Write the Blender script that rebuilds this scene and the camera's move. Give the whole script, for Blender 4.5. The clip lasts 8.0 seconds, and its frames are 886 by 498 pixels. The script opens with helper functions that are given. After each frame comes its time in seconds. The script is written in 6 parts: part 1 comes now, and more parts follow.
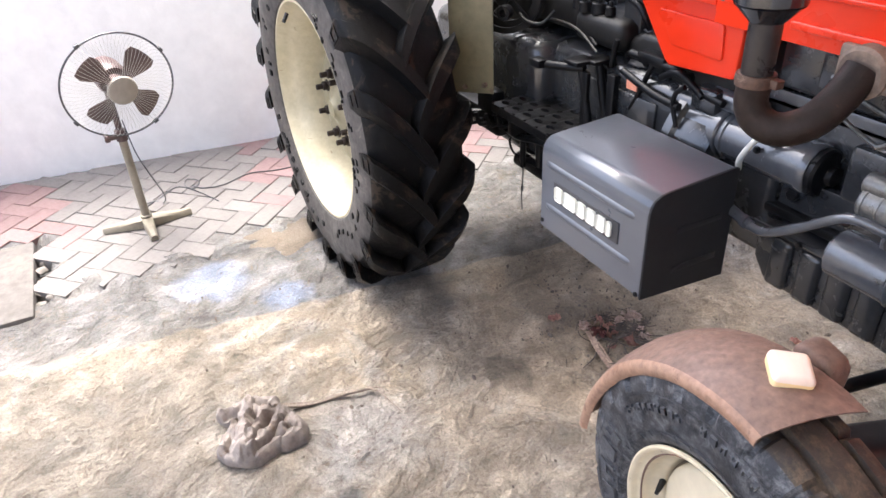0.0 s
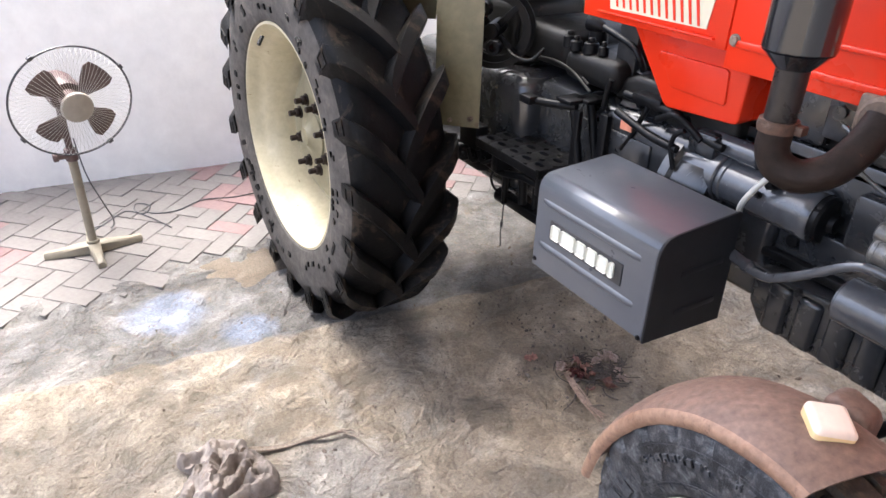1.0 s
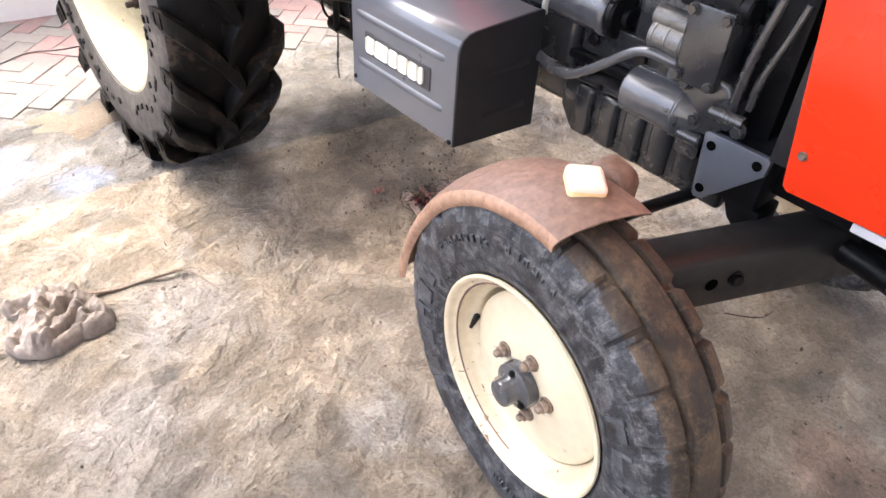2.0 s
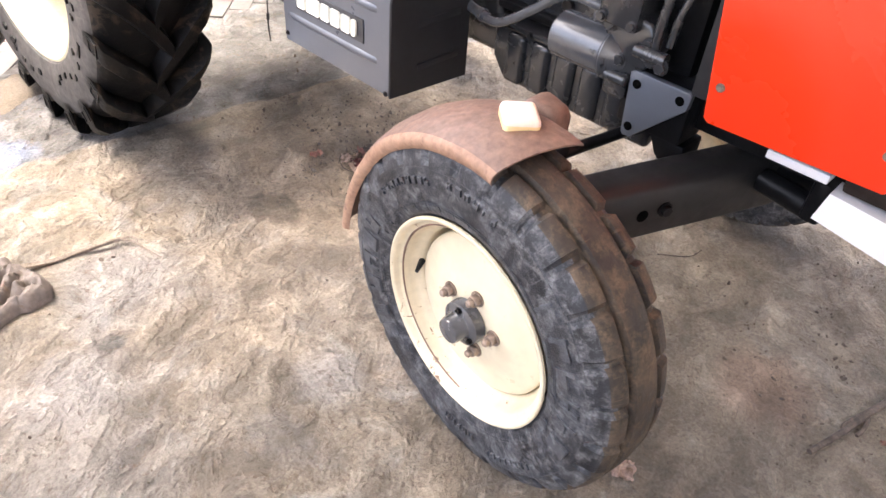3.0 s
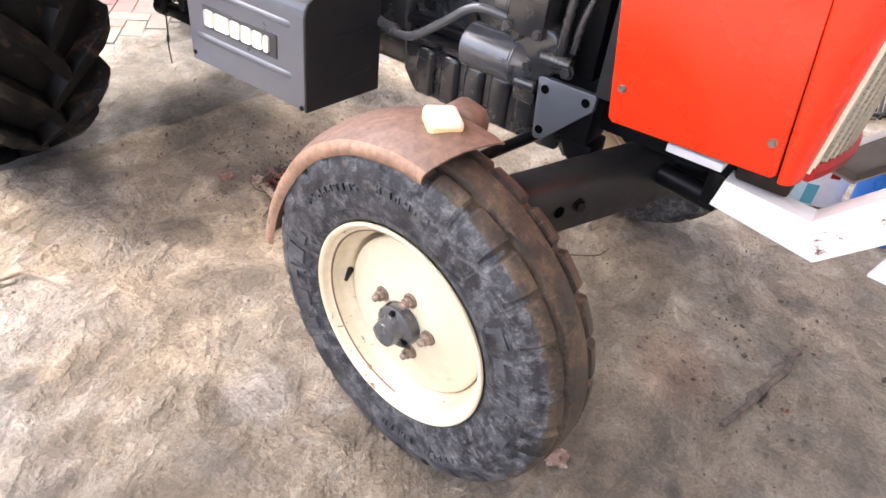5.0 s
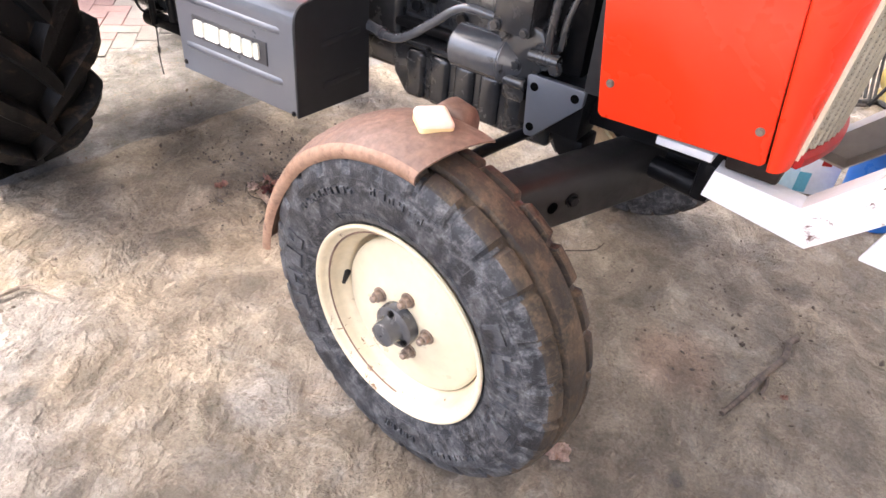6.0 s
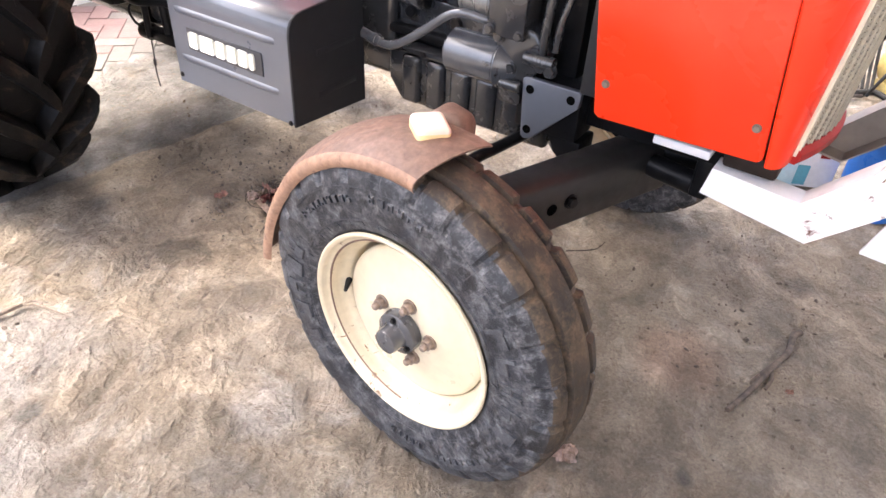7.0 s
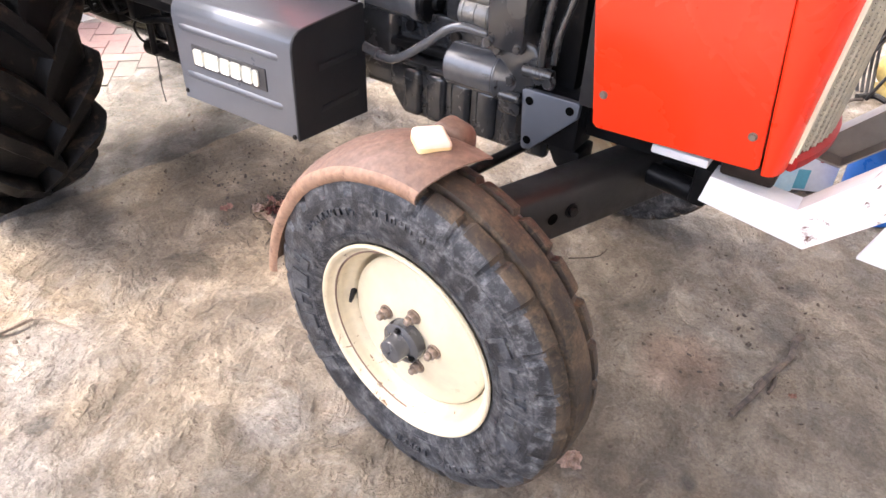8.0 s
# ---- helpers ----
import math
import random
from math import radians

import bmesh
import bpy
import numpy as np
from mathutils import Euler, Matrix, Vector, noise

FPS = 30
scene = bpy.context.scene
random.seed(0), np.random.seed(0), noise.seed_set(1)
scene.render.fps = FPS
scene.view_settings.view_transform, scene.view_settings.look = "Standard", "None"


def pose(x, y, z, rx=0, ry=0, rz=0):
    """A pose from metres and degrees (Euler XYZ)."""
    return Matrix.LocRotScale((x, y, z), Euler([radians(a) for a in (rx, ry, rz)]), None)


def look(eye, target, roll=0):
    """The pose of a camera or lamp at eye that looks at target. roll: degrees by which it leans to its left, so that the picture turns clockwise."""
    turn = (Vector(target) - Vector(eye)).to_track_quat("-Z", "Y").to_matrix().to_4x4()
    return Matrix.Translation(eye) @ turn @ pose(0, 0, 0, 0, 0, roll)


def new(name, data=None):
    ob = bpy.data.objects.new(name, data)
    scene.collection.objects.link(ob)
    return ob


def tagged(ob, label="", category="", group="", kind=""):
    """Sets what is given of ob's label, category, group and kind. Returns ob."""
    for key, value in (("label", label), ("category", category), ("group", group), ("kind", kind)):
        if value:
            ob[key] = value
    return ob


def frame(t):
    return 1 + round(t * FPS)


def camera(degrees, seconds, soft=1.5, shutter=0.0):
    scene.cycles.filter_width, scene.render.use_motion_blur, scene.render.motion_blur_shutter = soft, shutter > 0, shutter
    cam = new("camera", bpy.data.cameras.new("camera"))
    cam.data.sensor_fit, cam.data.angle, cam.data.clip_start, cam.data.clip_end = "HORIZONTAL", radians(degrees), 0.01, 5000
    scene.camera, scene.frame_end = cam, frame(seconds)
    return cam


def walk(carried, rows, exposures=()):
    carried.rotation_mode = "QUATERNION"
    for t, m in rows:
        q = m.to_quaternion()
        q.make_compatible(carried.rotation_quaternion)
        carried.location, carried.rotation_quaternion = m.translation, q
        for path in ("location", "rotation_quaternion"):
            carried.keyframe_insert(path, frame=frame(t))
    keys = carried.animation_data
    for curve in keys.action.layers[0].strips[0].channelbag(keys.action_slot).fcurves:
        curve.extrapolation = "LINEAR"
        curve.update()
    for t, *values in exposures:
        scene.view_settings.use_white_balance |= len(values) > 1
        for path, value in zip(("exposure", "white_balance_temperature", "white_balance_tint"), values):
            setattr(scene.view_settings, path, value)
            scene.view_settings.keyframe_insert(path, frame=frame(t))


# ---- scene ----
cam = camera(65.2, 8.0, 1.5)
EXPOSURE = 3.20
PATH = [
    (0, (0.468, -0.662, 1.48), (-1.07, 0.063, 0.426), -3.2),
    (0.1, (0.451, -0.659, 1.469), (-1.095, 0.051, 0.418), -2.1),
    (0.2, (0.435, -0.661, 1.466), (-1.12, 0.048, 0.427), -1.8),
    (0.3, (0.412, -0.672, 1.462), (-1.145, 0.051, 0.436), -1.6),
    (0.5, (0.377, -0.724, 1.47), (-1.182, 0.047, 0.483), -0.3),
    (0.7, (0.357, -0.739, 1.477), (-1.203, 0.068, 0.52), 0.4),
    (1, (0.342, -0.757, 1.455), (-1.145, 0.158, 0.48), 1.5),
    (1.2, (0.349, -0.733, 1.42), (-1.031, 0.259, 0.365), 2.4),
    (1.5, (0.395, -0.689, 1.379), (-0.852, 0.363, 0.221), 3.2),
    (1.7, (0.438, -0.66, 1.354), (-0.756, 0.398, 0.147), 3.4),
    (2, (0.527, -0.638, 1.339), (-0.638, 0.395, 0.084), 3.7),
    (2.2, (0.571, -0.622, 1.327), (-0.585, 0.394, 0.049), 3.5),
    (3.3, (0.574, -0.705, 1.304), (-0.374, 0.495, 0.015), 5.8),
    (3.5, (0.567, -0.713, 1.297), (-0.342, 0.532, 0.022), 6.5),
    (4, (0.556, -0.743, 1.301), (-0.306, 0.57, 0.064), 7.4),
    (4.5, (0.562, -0.75, 1.295), (-0.285, 0.59, 0.075), 7.9),
    (6, (0.583, -0.758, 1.299), (-0.259, 0.591, 0.086), 5.5),
    (6.5, (0.583, -0.763, 1.302), (-0.26, 0.586, 0.089), 4.5),
    (7, (0.583, -0.754, 1.306), (-0.265, 0.594, 0.096), 3.7),
    (7.5, (0.593, -0.754, 1.312), (-0.264, 0.599, 0.114), 3.2),
    (8, (0.593, -0.763, 1.324), (-0.274, 0.587, 0.13), 2.6),
]
walk(cam, [(t, look(eye, target, roll)) for t, eye, target, roll in PATH], [(0.0, EXPOSURE - 0.22, 5980, 7), (0.5, EXPOSURE - 0.30, 5950, 7), (1.0, EXPOSURE - 0.38, 5950, 7), (1.5, EXPOSURE - 0.08, 6150, 7), (2.2, EXPOSURE + 0.20, 6400, 9), (8.0, EXPOSURE + 0.28, 6500, 10)])

# ---- world and light ----
world = bpy.data.worlds.new("sky")
scene.world = world
world.use_nodes = True
sky = world.node_tree.nodes.new("ShaderNodeTexSky")
sky.sky_type = "NISHITA"
sky.sun_disc = False
sky.sun_elevation = radians(74)
sky.sun_rotation = radians(260)
sky.air_density = 0.6
sky.dust_density = 8.0
sky.ozone_density = 0.3
backg = world.node_tree.nodes["Background"]
backg.inputs[1].default_value = 0.15
world.node_tree.links.new(sky.outputs[0], backg.inputs[0])
sun = new("sun", bpy.data.lights.new("sun", "SUN"))
sun.data.energy = 0.68
sun.data.angle = radians(26)
sun.data.color = (1.0, 0.93, 0.84)
sun.matrix_world = look((-1.1, -0.2, 4.0), (0, 0, 0))

# ---- materials ----
def material(name, base, alt, rough=0.5, metal=0.0, big=2.5, small=30.0, grain=0.25, bump=0.15, relief=120.0, spots=None, spot_scale=9.0, spot_level=0.62, coat=0.0, vary=0.0, spread=0.12, spec=0.5):
    m = bpy.data.materials.new(name)
    m.use_nodes = True
    nt = m.node_tree
    b = nt.nodes["Principled BSDF"]
    co = nt.nodes.new("ShaderNodeTexCoord").outputs["Object"]

    def nz(scale, detail, w=0.0, rough_=0.6):
        n = nt.nodes.new("ShaderNodeTexNoise")
        n.inputs["Scale"].default_value, n.inputs["Detail"].default_value, n.inputs["Roughness"].default_value = scale, detail, rough_
        n.inputs["Distortion"].default_value = w
        nt.links.new(co, n.inputs["Vector"])
        return n.outputs["Fac"]

    def span(fac, lo, hi):
        r = nt.nodes.new("ShaderNodeMapRange")
        r.inputs["From Min"].default_value, r.inputs["From Max"].default_value = lo, hi
        nt.links.new(fac, r.inputs["Value"])
        return r.outputs["Result"]

    def mix(fac, a, c, kind="MIX"):
        x = nt.nodes.new("ShaderNodeMix")
        x.data_type, x.blend_type = "RGBA", kind
        for sock, v in ((x.inputs[0], fac), (x.inputs[6], a), (x.inputs[7], c)):
            if isinstance(v, bpy.types.NodeSocket):
                nt.links.new(v, sock)
            elif isinstance(v, (int, float)):
                sock.default_value = v
            else:
                sock.default_value = (*v, 1)
        return x.outputs[2]

    col = mix(span(nz(big, 5, 0.6), 0.35, 0.65), base, alt)
    fine = nz(small, 6, 0.2)
    g = nt.nodes.new("ShaderNodeMapRange")
    g.inputs["From Min"].default_value, g.inputs["From Max"].default_value = 0.3, 0.7
    g.inputs["To Min"].default_value, g.inputs["To Max"].default_value = 1 - grain, 1 + grain
    nt.links.new(fine, g.inputs["Value"])
    col = mix(1.0, col, g.outputs["Result"], "MULTIPLY")
    if vary:
        info = nt.nodes.new("ShaderNodeObjectInfo").outputs["Random"]
        v = nt.nodes.new("ShaderNodeMapRange")
        v.inputs["To Min"].default_value, v.inputs["To Max"].default_value = 1 - vary, 1 + vary
        nt.links.new(info, v.inputs["Value"])
        col = mix(1.0, col, v.outputs["Result"], "MULTIPLY")
    if spots:
        col = mix(span(nz(spot_scale, 7, 0.8, 0.7), spot_level, spot_level + 0.06), col, spots)
    nt.links.new(col, b.inputs["Base Color"])
    r = nt.nodes.new("ShaderNodeMapRange")
    r.inputs["From Min"].default_value, r.inputs["From Max"].default_value = 0.3, 0.7
    r.inputs["To Min"].default_value, r.inputs["To Max"].default_value = max(0.03, rough - spread), min(1, rough + spread)
    nt.links.new(nz(small * 0.4, 5, 0.5), r.inputs["Value"])
    nt.links.new(r.outputs["Result"], b.inputs["Roughness"])
    b.inputs["Metallic"].default_value = metal
    b.inputs["Specular IOR Level"].default_value = spec
    b.inputs["Coat Weight"].default_value = coat
    b.inputs["Coat Roughness"].default_value = 0.12
    if bump:
        bp = nt.nodes.new("ShaderNodeBump")
        bp.inputs["Strength"].default_value = bump
        bp.inputs["Distance"].default_value = 0.004
        nt.links.new(nz(relief, 6, 0.3), bp.inputs["Height"])
        nt.links.new(bp.outputs["Normal"], b.inputs["Normal"])
    return m


GREY = material("slate_grey_paint", (0.022, 0.023, 0.025), (0.034, 0.035, 0.037), 0.22, 0.0, 4, 35, 0.15, 0.06, 60, (0.012, 0.011, 0.010), 12, 0.62, 0.2, spec=0.65)
ENGINEGREY = material("glossy_engine_grey", (0.062, 0.065, 0.072), (0.078, 0.081, 0.088), 0.20, 0.0, 5, 40, 0.14, 0.08, 60, (0.020, 0.019, 0.018), 14, 0.62, 0.6, spec=0.6)
# base sunk to near black, carrying the engine recesses' shade besides paint and grime
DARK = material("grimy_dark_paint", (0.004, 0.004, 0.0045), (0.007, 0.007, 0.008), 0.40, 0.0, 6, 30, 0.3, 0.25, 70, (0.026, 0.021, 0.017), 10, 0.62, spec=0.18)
BOXGREY = material("box_grey_paint", (0.085, 0.093, 0.110), (0.092, 0.100, 0.117), 0.30, 0.0, 3, 40, 0.03, 0.0, 30, None, 25, 0.70, 0.5, spread=0.03)
RED = material("red_enamel", (0.78, 0.036, 0.009), (0.82, 0.043, 0.011), 0.28, 0.0, 2, 9, 0.03, 0.0, 25, None, 9, 0.6, 0.12, spread=0.04, spec=0.28)
# darker red: painted shade on the nose lip, plain print on the carton
REDDARK = material("shaded_red_trim", (0.30, 0.014, 0.014), (0.36, 0.02, 0.018), 0.55, 0.0, 5, 30, 0.08, 0.02, 40, None, 9, 0.6, 0.0, spec=0.2)
CREAM = material("cream_wheel_paint", (0.66, 0.575, 0.405), (0.70, 0.62, 0.455), 0.36, 0.0, 5, 45, 0.05, 0.04, 60, (0.30, 0.20, 0.11), 30, 0.72, 0.2)
RIMCREAM = material("chipped_cream_rim_paint", (0.64, 0.55, 0.38), (0.70, 0.62, 0.455), 0.38, 0.0, 7, 45, 0.08, 0.06, 60, (0.20, 0.115, 0.06), 34, 0.615, 0.1)
AGEDCREAM = material("aged_cream_rim_paint", (0.46, 0.41, 0.27), (0.54, 0.49, 0.345), 0.4, 0.0, 6, 40, 0.10, 0.06, 60, (0.20, 0.13, 0.075), 20, 0.66)
# dirty cream, dark enough to hold the rear dish's shade in its colour
OLDCREAM = material("dirty_cream_paint", (0.17, 0.150, 0.088), (0.23, 0.205, 0.125), 0.42, 0.0, 6, 30, 0.14, 0.08, 60, (0.17, 0.125, 0.08), 9, 0.62)
RUST = material("brown_rusty_primer", (0.150, 0.092, 0.068), (0.215, 0.132, 0.098), 0.55, 0.0, 5, 70, 0.28, 0.3, 160, (0.30, 0.18, 0.13), 16, 0.63)
PIPE = material("burnt_exhaust_metal", (0.017, 0.012, 0.010), (0.030, 0.019, 0.014), 0.55, 0.1, 6, 45, 0.3, 0.3, 120, (0.11, 0.055, 0.032), 12, 0.64, spec=0.25)
MANIFOLD = material("pale_rusted_manifold", (0.14, 0.105, 0.08), (0.24, 0.18, 0.14), 0.7, 0.2, 8, 60, 0.3, 0.4, 120, (0.25, 0.12, 0.07), 14, 0.6)
NUT = material("rusty_nut_steel", (0.20, 0.145, 0.11), (0.32, 0.25, 0.20), 0.5, 0.25, 40, 120, 0.3, 0.3, 300)
SCREW = material("dull_screw_steel", (0.20, 0.165, 0.135), (0.30, 0.25, 0.21), 0.4, 0.6, 40, 120, 0.2, 0.1, 200)
STEEL = material("bare_steel", (0.42, 0.42, 0.42), (0.52, 0.52, 0.51), 0.32, 0.9, 12, 60, 0.15, 0.08, 90, (0.16, 0.14, 0.12), 22, 0.64)
ALLOY = material("cast_alloy", (0.13, 0.13, 0.127), (0.20, 0.195, 0.185), 0.38, 0.6, 16, 80, 0.25, 0.25, 160, (0.07, 0.06, 0.055), 18, 0.60)
BLACK = material("gloss_black_enamel", (0.012, 0.013, 0.015), (0.018, 0.019, 0.022), 0.16, 0.0, 5, 30, 0.15, 0.03, 50, None, 9, 0.6, 0.6)
# near-black without gloss, in place of the shade inside openings
HOLESHADE = material("unlit_bolt_hole", (0.002, 0.002, 0.002), (0.003, 0.003, 0.003), 0.9, 0.0, 8, 50, 0.1, 0.0, spec=0.0)
RUBBERBLACK = material("black_rubber", (0.008, 0.008, 0.009), (0.014, 0.014, 0.015), 0.6, 0.0, 8, 50, 0.25, 0.15, 90)
BIGTYRE = material("rear_tyre_rubber", (0.0032, 0.0032, 0.0036), (0.006, 0.0058, 0.006), 0.50, 0.0, 5, 30, 0.3, 0.4, 80, (0.034, 0.025, 0.018), 8, 0.575, spec=0.16)
WHITE = material("chipped_white_paint", (0.70, 0.69, 0.69), (0.76, 0.75, 0.75), 0.4, 0.0, 4, 30, 0.04, 0.05, 60, (0.15, 0.070, 0.045), 13, 0.69)
RUSTYWHITE = material("peeling_white_paint", (0.78, 0.71, 0.67), (0.84, 0.79, 0.76), 0.45, 0.0, 5, 30, 0.06, 0.1, 60, (0.13, 0.055, 0.04), 14, 0.57)
# beige of the alternator band; on the far rail it paints shade
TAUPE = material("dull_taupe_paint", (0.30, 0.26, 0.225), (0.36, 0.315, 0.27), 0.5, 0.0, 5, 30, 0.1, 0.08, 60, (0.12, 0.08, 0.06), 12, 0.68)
SOAPSIDE = material("yellow_soap", (0.84, 0.58, 0.27), (0.88, 0.66, 0.36), 0.5, 0.0, 9, 60, 0.05, 0.12, 90, None)
SOAP = material("pinkish_cream_soap", (0.86, 0.67, 0.54), (0.90, 0.74, 0.62), 0.5, 0.0, 9, 60, 0.05, 0.12, 90, None)
DECAL = material("decal_black", (0.035, 0.036, 0.040), (0.045, 0.046, 0.05), 0.45, 0.0, 6, 40, 0.1, 0.02, 60)
DECALWHITE = material("decal_ivory", (0.78, 0.78, 0.69), (0.82, 0.82, 0.73), 0.45, 0.0, 8, 40, 0.05, 0.02, 60)
STRIPE = material("ivory_sticker", (0.76, 0.70, 0.52), (0.80, 0.74, 0.57), 0.45, 0.0, 5, 40, 0.05, 0.02, 60)
MESH = material("beige_grille_mesh", (0.36, 0.325, 0.245), (0.45, 0.405, 0.315), 0.55, 0.0, 9, 60, 0.15, 0.1, 90)
STRING = material("dark_twisted_string", (0.17, 0.138, 0.11), (0.28, 0.23, 0.19), 0.9, 0.0, 40, 160, 0.3, 0.4, 400)
RUSTEDGE = material("worn_tan_rim_edge", (0.27, 0.155, 0.100), (0.35, 0.215, 0.145), 0.55, 0.0, 8, 70, 0.25, 0.3, 160, (0.17, 0.10, 0.07), 22, 0.60)
CLOTH = material("dirty_beige_cloth", (0.150, 0.126, 0.110), (0.255, 0.220, 0.196), 0.9, 0.0, 9, 70, 0.2, 0.35, 300, (0.17, 0.125, 0.095), 16, 0.60)
FANPAINT = material("olive_fan_enamel", (0.20, 0.175, 0.13), (0.25, 0.22, 0.165), 0.45, 0.0, 6, 40, 0.12, 0.06, 60)
FANCAP = material("grey_beige_plastic", (0.27, 0.24, 0.205), (0.32, 0.285, 0.245), 0.45, 0.0, 9, 40, 0.08, 0.03, 60)
FANBLADE = material("brown_fan_plastic", (0.060, 0.035, 0.034), (0.085, 0.05, 0.047), 0.4, 0.0, 9, 40, 0.1, 0.03, 60)
WIRE = material("dark_wire", (0.05, 0.05, 0.055), (0.08, 0.08, 0.085), 0.4, 0.5, 9, 40, 0.1, 0.0)
PALEWIRE = material("ivory_cable", (0.50, 0.49, 0.44), (0.58, 0.57, 0.52), 0.5, 0.0, 9, 40, 0.1, 0.0)
STALK = material("pale_dry_stalk", (0.22, 0.145, 0.105), (0.36, 0.255, 0.195), 0.8, 0.0, 40, 160, 0.3, 0.4, 300)
TWIG = material("dry_twig_bark", (0.045, 0.034, 0.027), (0.13, 0.10, 0.078), 0.85, 0.0, 30, 150, 0.3, 0.4, 300)
PALESKIN = material("pale_onion_skin", (0.50, 0.36, 0.29), (0.64, 0.50, 0.42), 0.6, 0.0, 40, 120, 0.25, 0.2, 300, (0.30, 0.16, 0.12), 60, 0.60, vary=0.2)
DARKSKIN = material("dark_red_onion_skin", (0.13, 0.035, 0.035), (0.22, 0.07, 0.06), 0.5, 0.0, 40, 120, 0.25, 0.2, 300, (0.40, 0.24, 0.18), 60, 0.62, vary=0.2)
LEAF = material("dry_onion_skin", (0.30, 0.125, 0.10), (0.46, 0.27, 0.20), 0.6, 0.0, 40, 120, 0.25, 0.2, 300, (0.62, 0.42, 0.32), 60, 0.58, vary=0.3)
CRUMB = material("dark_crumbs", (0.07, 0.055, 0.045), (0.14, 0.11, 0.085), 0.9, 0.0, 40, 120, 0.3, 0.3, 300, vary=0.4)
PLASTER = material("white_lime_wall", (0.87, 0.865, 0.855), (0.90, 0.895, 0.885), 0.85, 0.0, 1.5, 12, 0.05, 0.25, 40, (0.80, 0.78, 0.76), 1.6, 0.64)
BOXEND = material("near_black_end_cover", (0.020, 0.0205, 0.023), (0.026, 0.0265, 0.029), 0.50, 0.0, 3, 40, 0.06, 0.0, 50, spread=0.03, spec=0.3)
# whites of the unseen roof and walls, kept pale for bounce light
CEIL = material("whitewashed_shed_roof", (0.72, 0.705, 0.67), (0.79, 0.775, 0.745), 0.9, 0.0, 1.2, 12, 0.1, 0.25, 40)
UNSEENWALL = material("pale_room_wall", (0.66, 0.635, 0.59), (0.74, 0.715, 0.67), 0.85, 0.0, 1.2, 12, 0.1, 0.25, 40)
PAVER = material("grey_cement_paver", (0.124, 0.114, 0.108), (0.155, 0.143, 0.136), 0.85, 0.0, 2.2, 45, 0.12, 0.35, 140, (0.20, 0.178, 0.140), 3.5, 0.58, vary=0.08)
PINKPAVER = material("pink_cement_paver", (0.160, 0.103, 0.100), (0.185, 0.125, 0.120), 0.85, 0.0, 2.2, 45, 0.12, 0.35, 140, (0.20, 0.155, 0.143), 3.5, 0.60, vary=0.10)
SLAB = material("pale_cement_slab", (0.092, 0.083, 0.077), (0.118, 0.107, 0.099), 0.9, 0.0, 3, 30, 0.2, 0.6, 60, (0.16, 0.122, 0.108), 3, 0.56)
SAND = material("yellow_brown_sand", (0.100, 0.080, 0.060), (0.140, 0.114, 0.088), 0.95, 0.0, 6, 160, 0.4, 0.6, 500, (0.12, 0.092, 0.065), 40, 0.60)
RUBBLE = material("broken_cement_rubble", (0.13, 0.115, 0.102), (0.18, 0.163, 0.146), 0.9, 0.0, 9, 60, 0.2, 0.4, 120, vary=0.25)
BLUE = material("blue_plastic", (0.015, 0.11, 0.42), (0.02, 0.14, 0.50), 0.35, 0.0, 6, 40, 0.08, 0.03, 60)
PALEBLUE = material("pale_blue_packaging", (0.42, 0.66, 0.74), (0.60, 0.76, 0.80), 0.5, 0.0, 7, 40, 0.08, 0.03, 60)
PAPER = material("white_packaging", (0.74, 0.76, 0.76), (0.80, 0.81, 0.81), 0.55, 0.0, 8, 40, 0.06, 0.03, 60)
TEAL = material("teal_printed_card", (0.10, 0.36, 0.44), (0.14, 0.44, 0.52), 0.5, 0.0, 9, 40, 0.08, 0.03, 60)
YELLOW = material("yellow_machine_paint", (0.55, 0.42, 0.14), (0.62, 0.49, 0.20), 0.5, 0.0, 9, 40, 0.15, 0.1, 60, (0.16, 0.12, 0.08), 14, 0.62)
AXLE = material("dark_axle_paint", (0.013, 0.0125, 0.0125), (0.019, 0.017, 0.017), 0.42, 0.0, 6, 40, 0.2, 0.12, 70, (0.055, 0.040, 0.030), 12, 0.66, spec=0.4)
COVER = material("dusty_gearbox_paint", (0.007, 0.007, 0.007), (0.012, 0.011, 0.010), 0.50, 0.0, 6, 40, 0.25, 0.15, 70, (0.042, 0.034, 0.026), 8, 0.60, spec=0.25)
CLAMPRUST = material("rusty_clamp_steel", (0.060, 0.036, 0.026), (0.13, 0.075, 0.050), 0.6, 0.2, 20, 70, 0.3, 0.3, 160, (0.22, 0.15, 0.11), 25, 0.62)
PIPEBLACK = material("scorched_black_pipe", (0.020, 0.018, 0.018), (0.040, 0.032, 0.028), 0.35, 0.2, 8, 40, 0.3, 0.15, 90, (0.10, 0.055, 0.035), 12, 0.62)
SIDEWALL = material("dusty_rear_sidewall", (0.045, 0.040, 0.036), (0.075, 0.067, 0.060), 0.7, 0.0, 9, 50, 0.35, 0.3, 90, (0.12, 0.105, 0.09), 9, 0.60)
ORANGE = material("orange_tag", (0.62, 0.22, 0.13), (0.70, 0.30, 0.2), 0.5, 0.0, 30, 90, 0.1, 0.0)


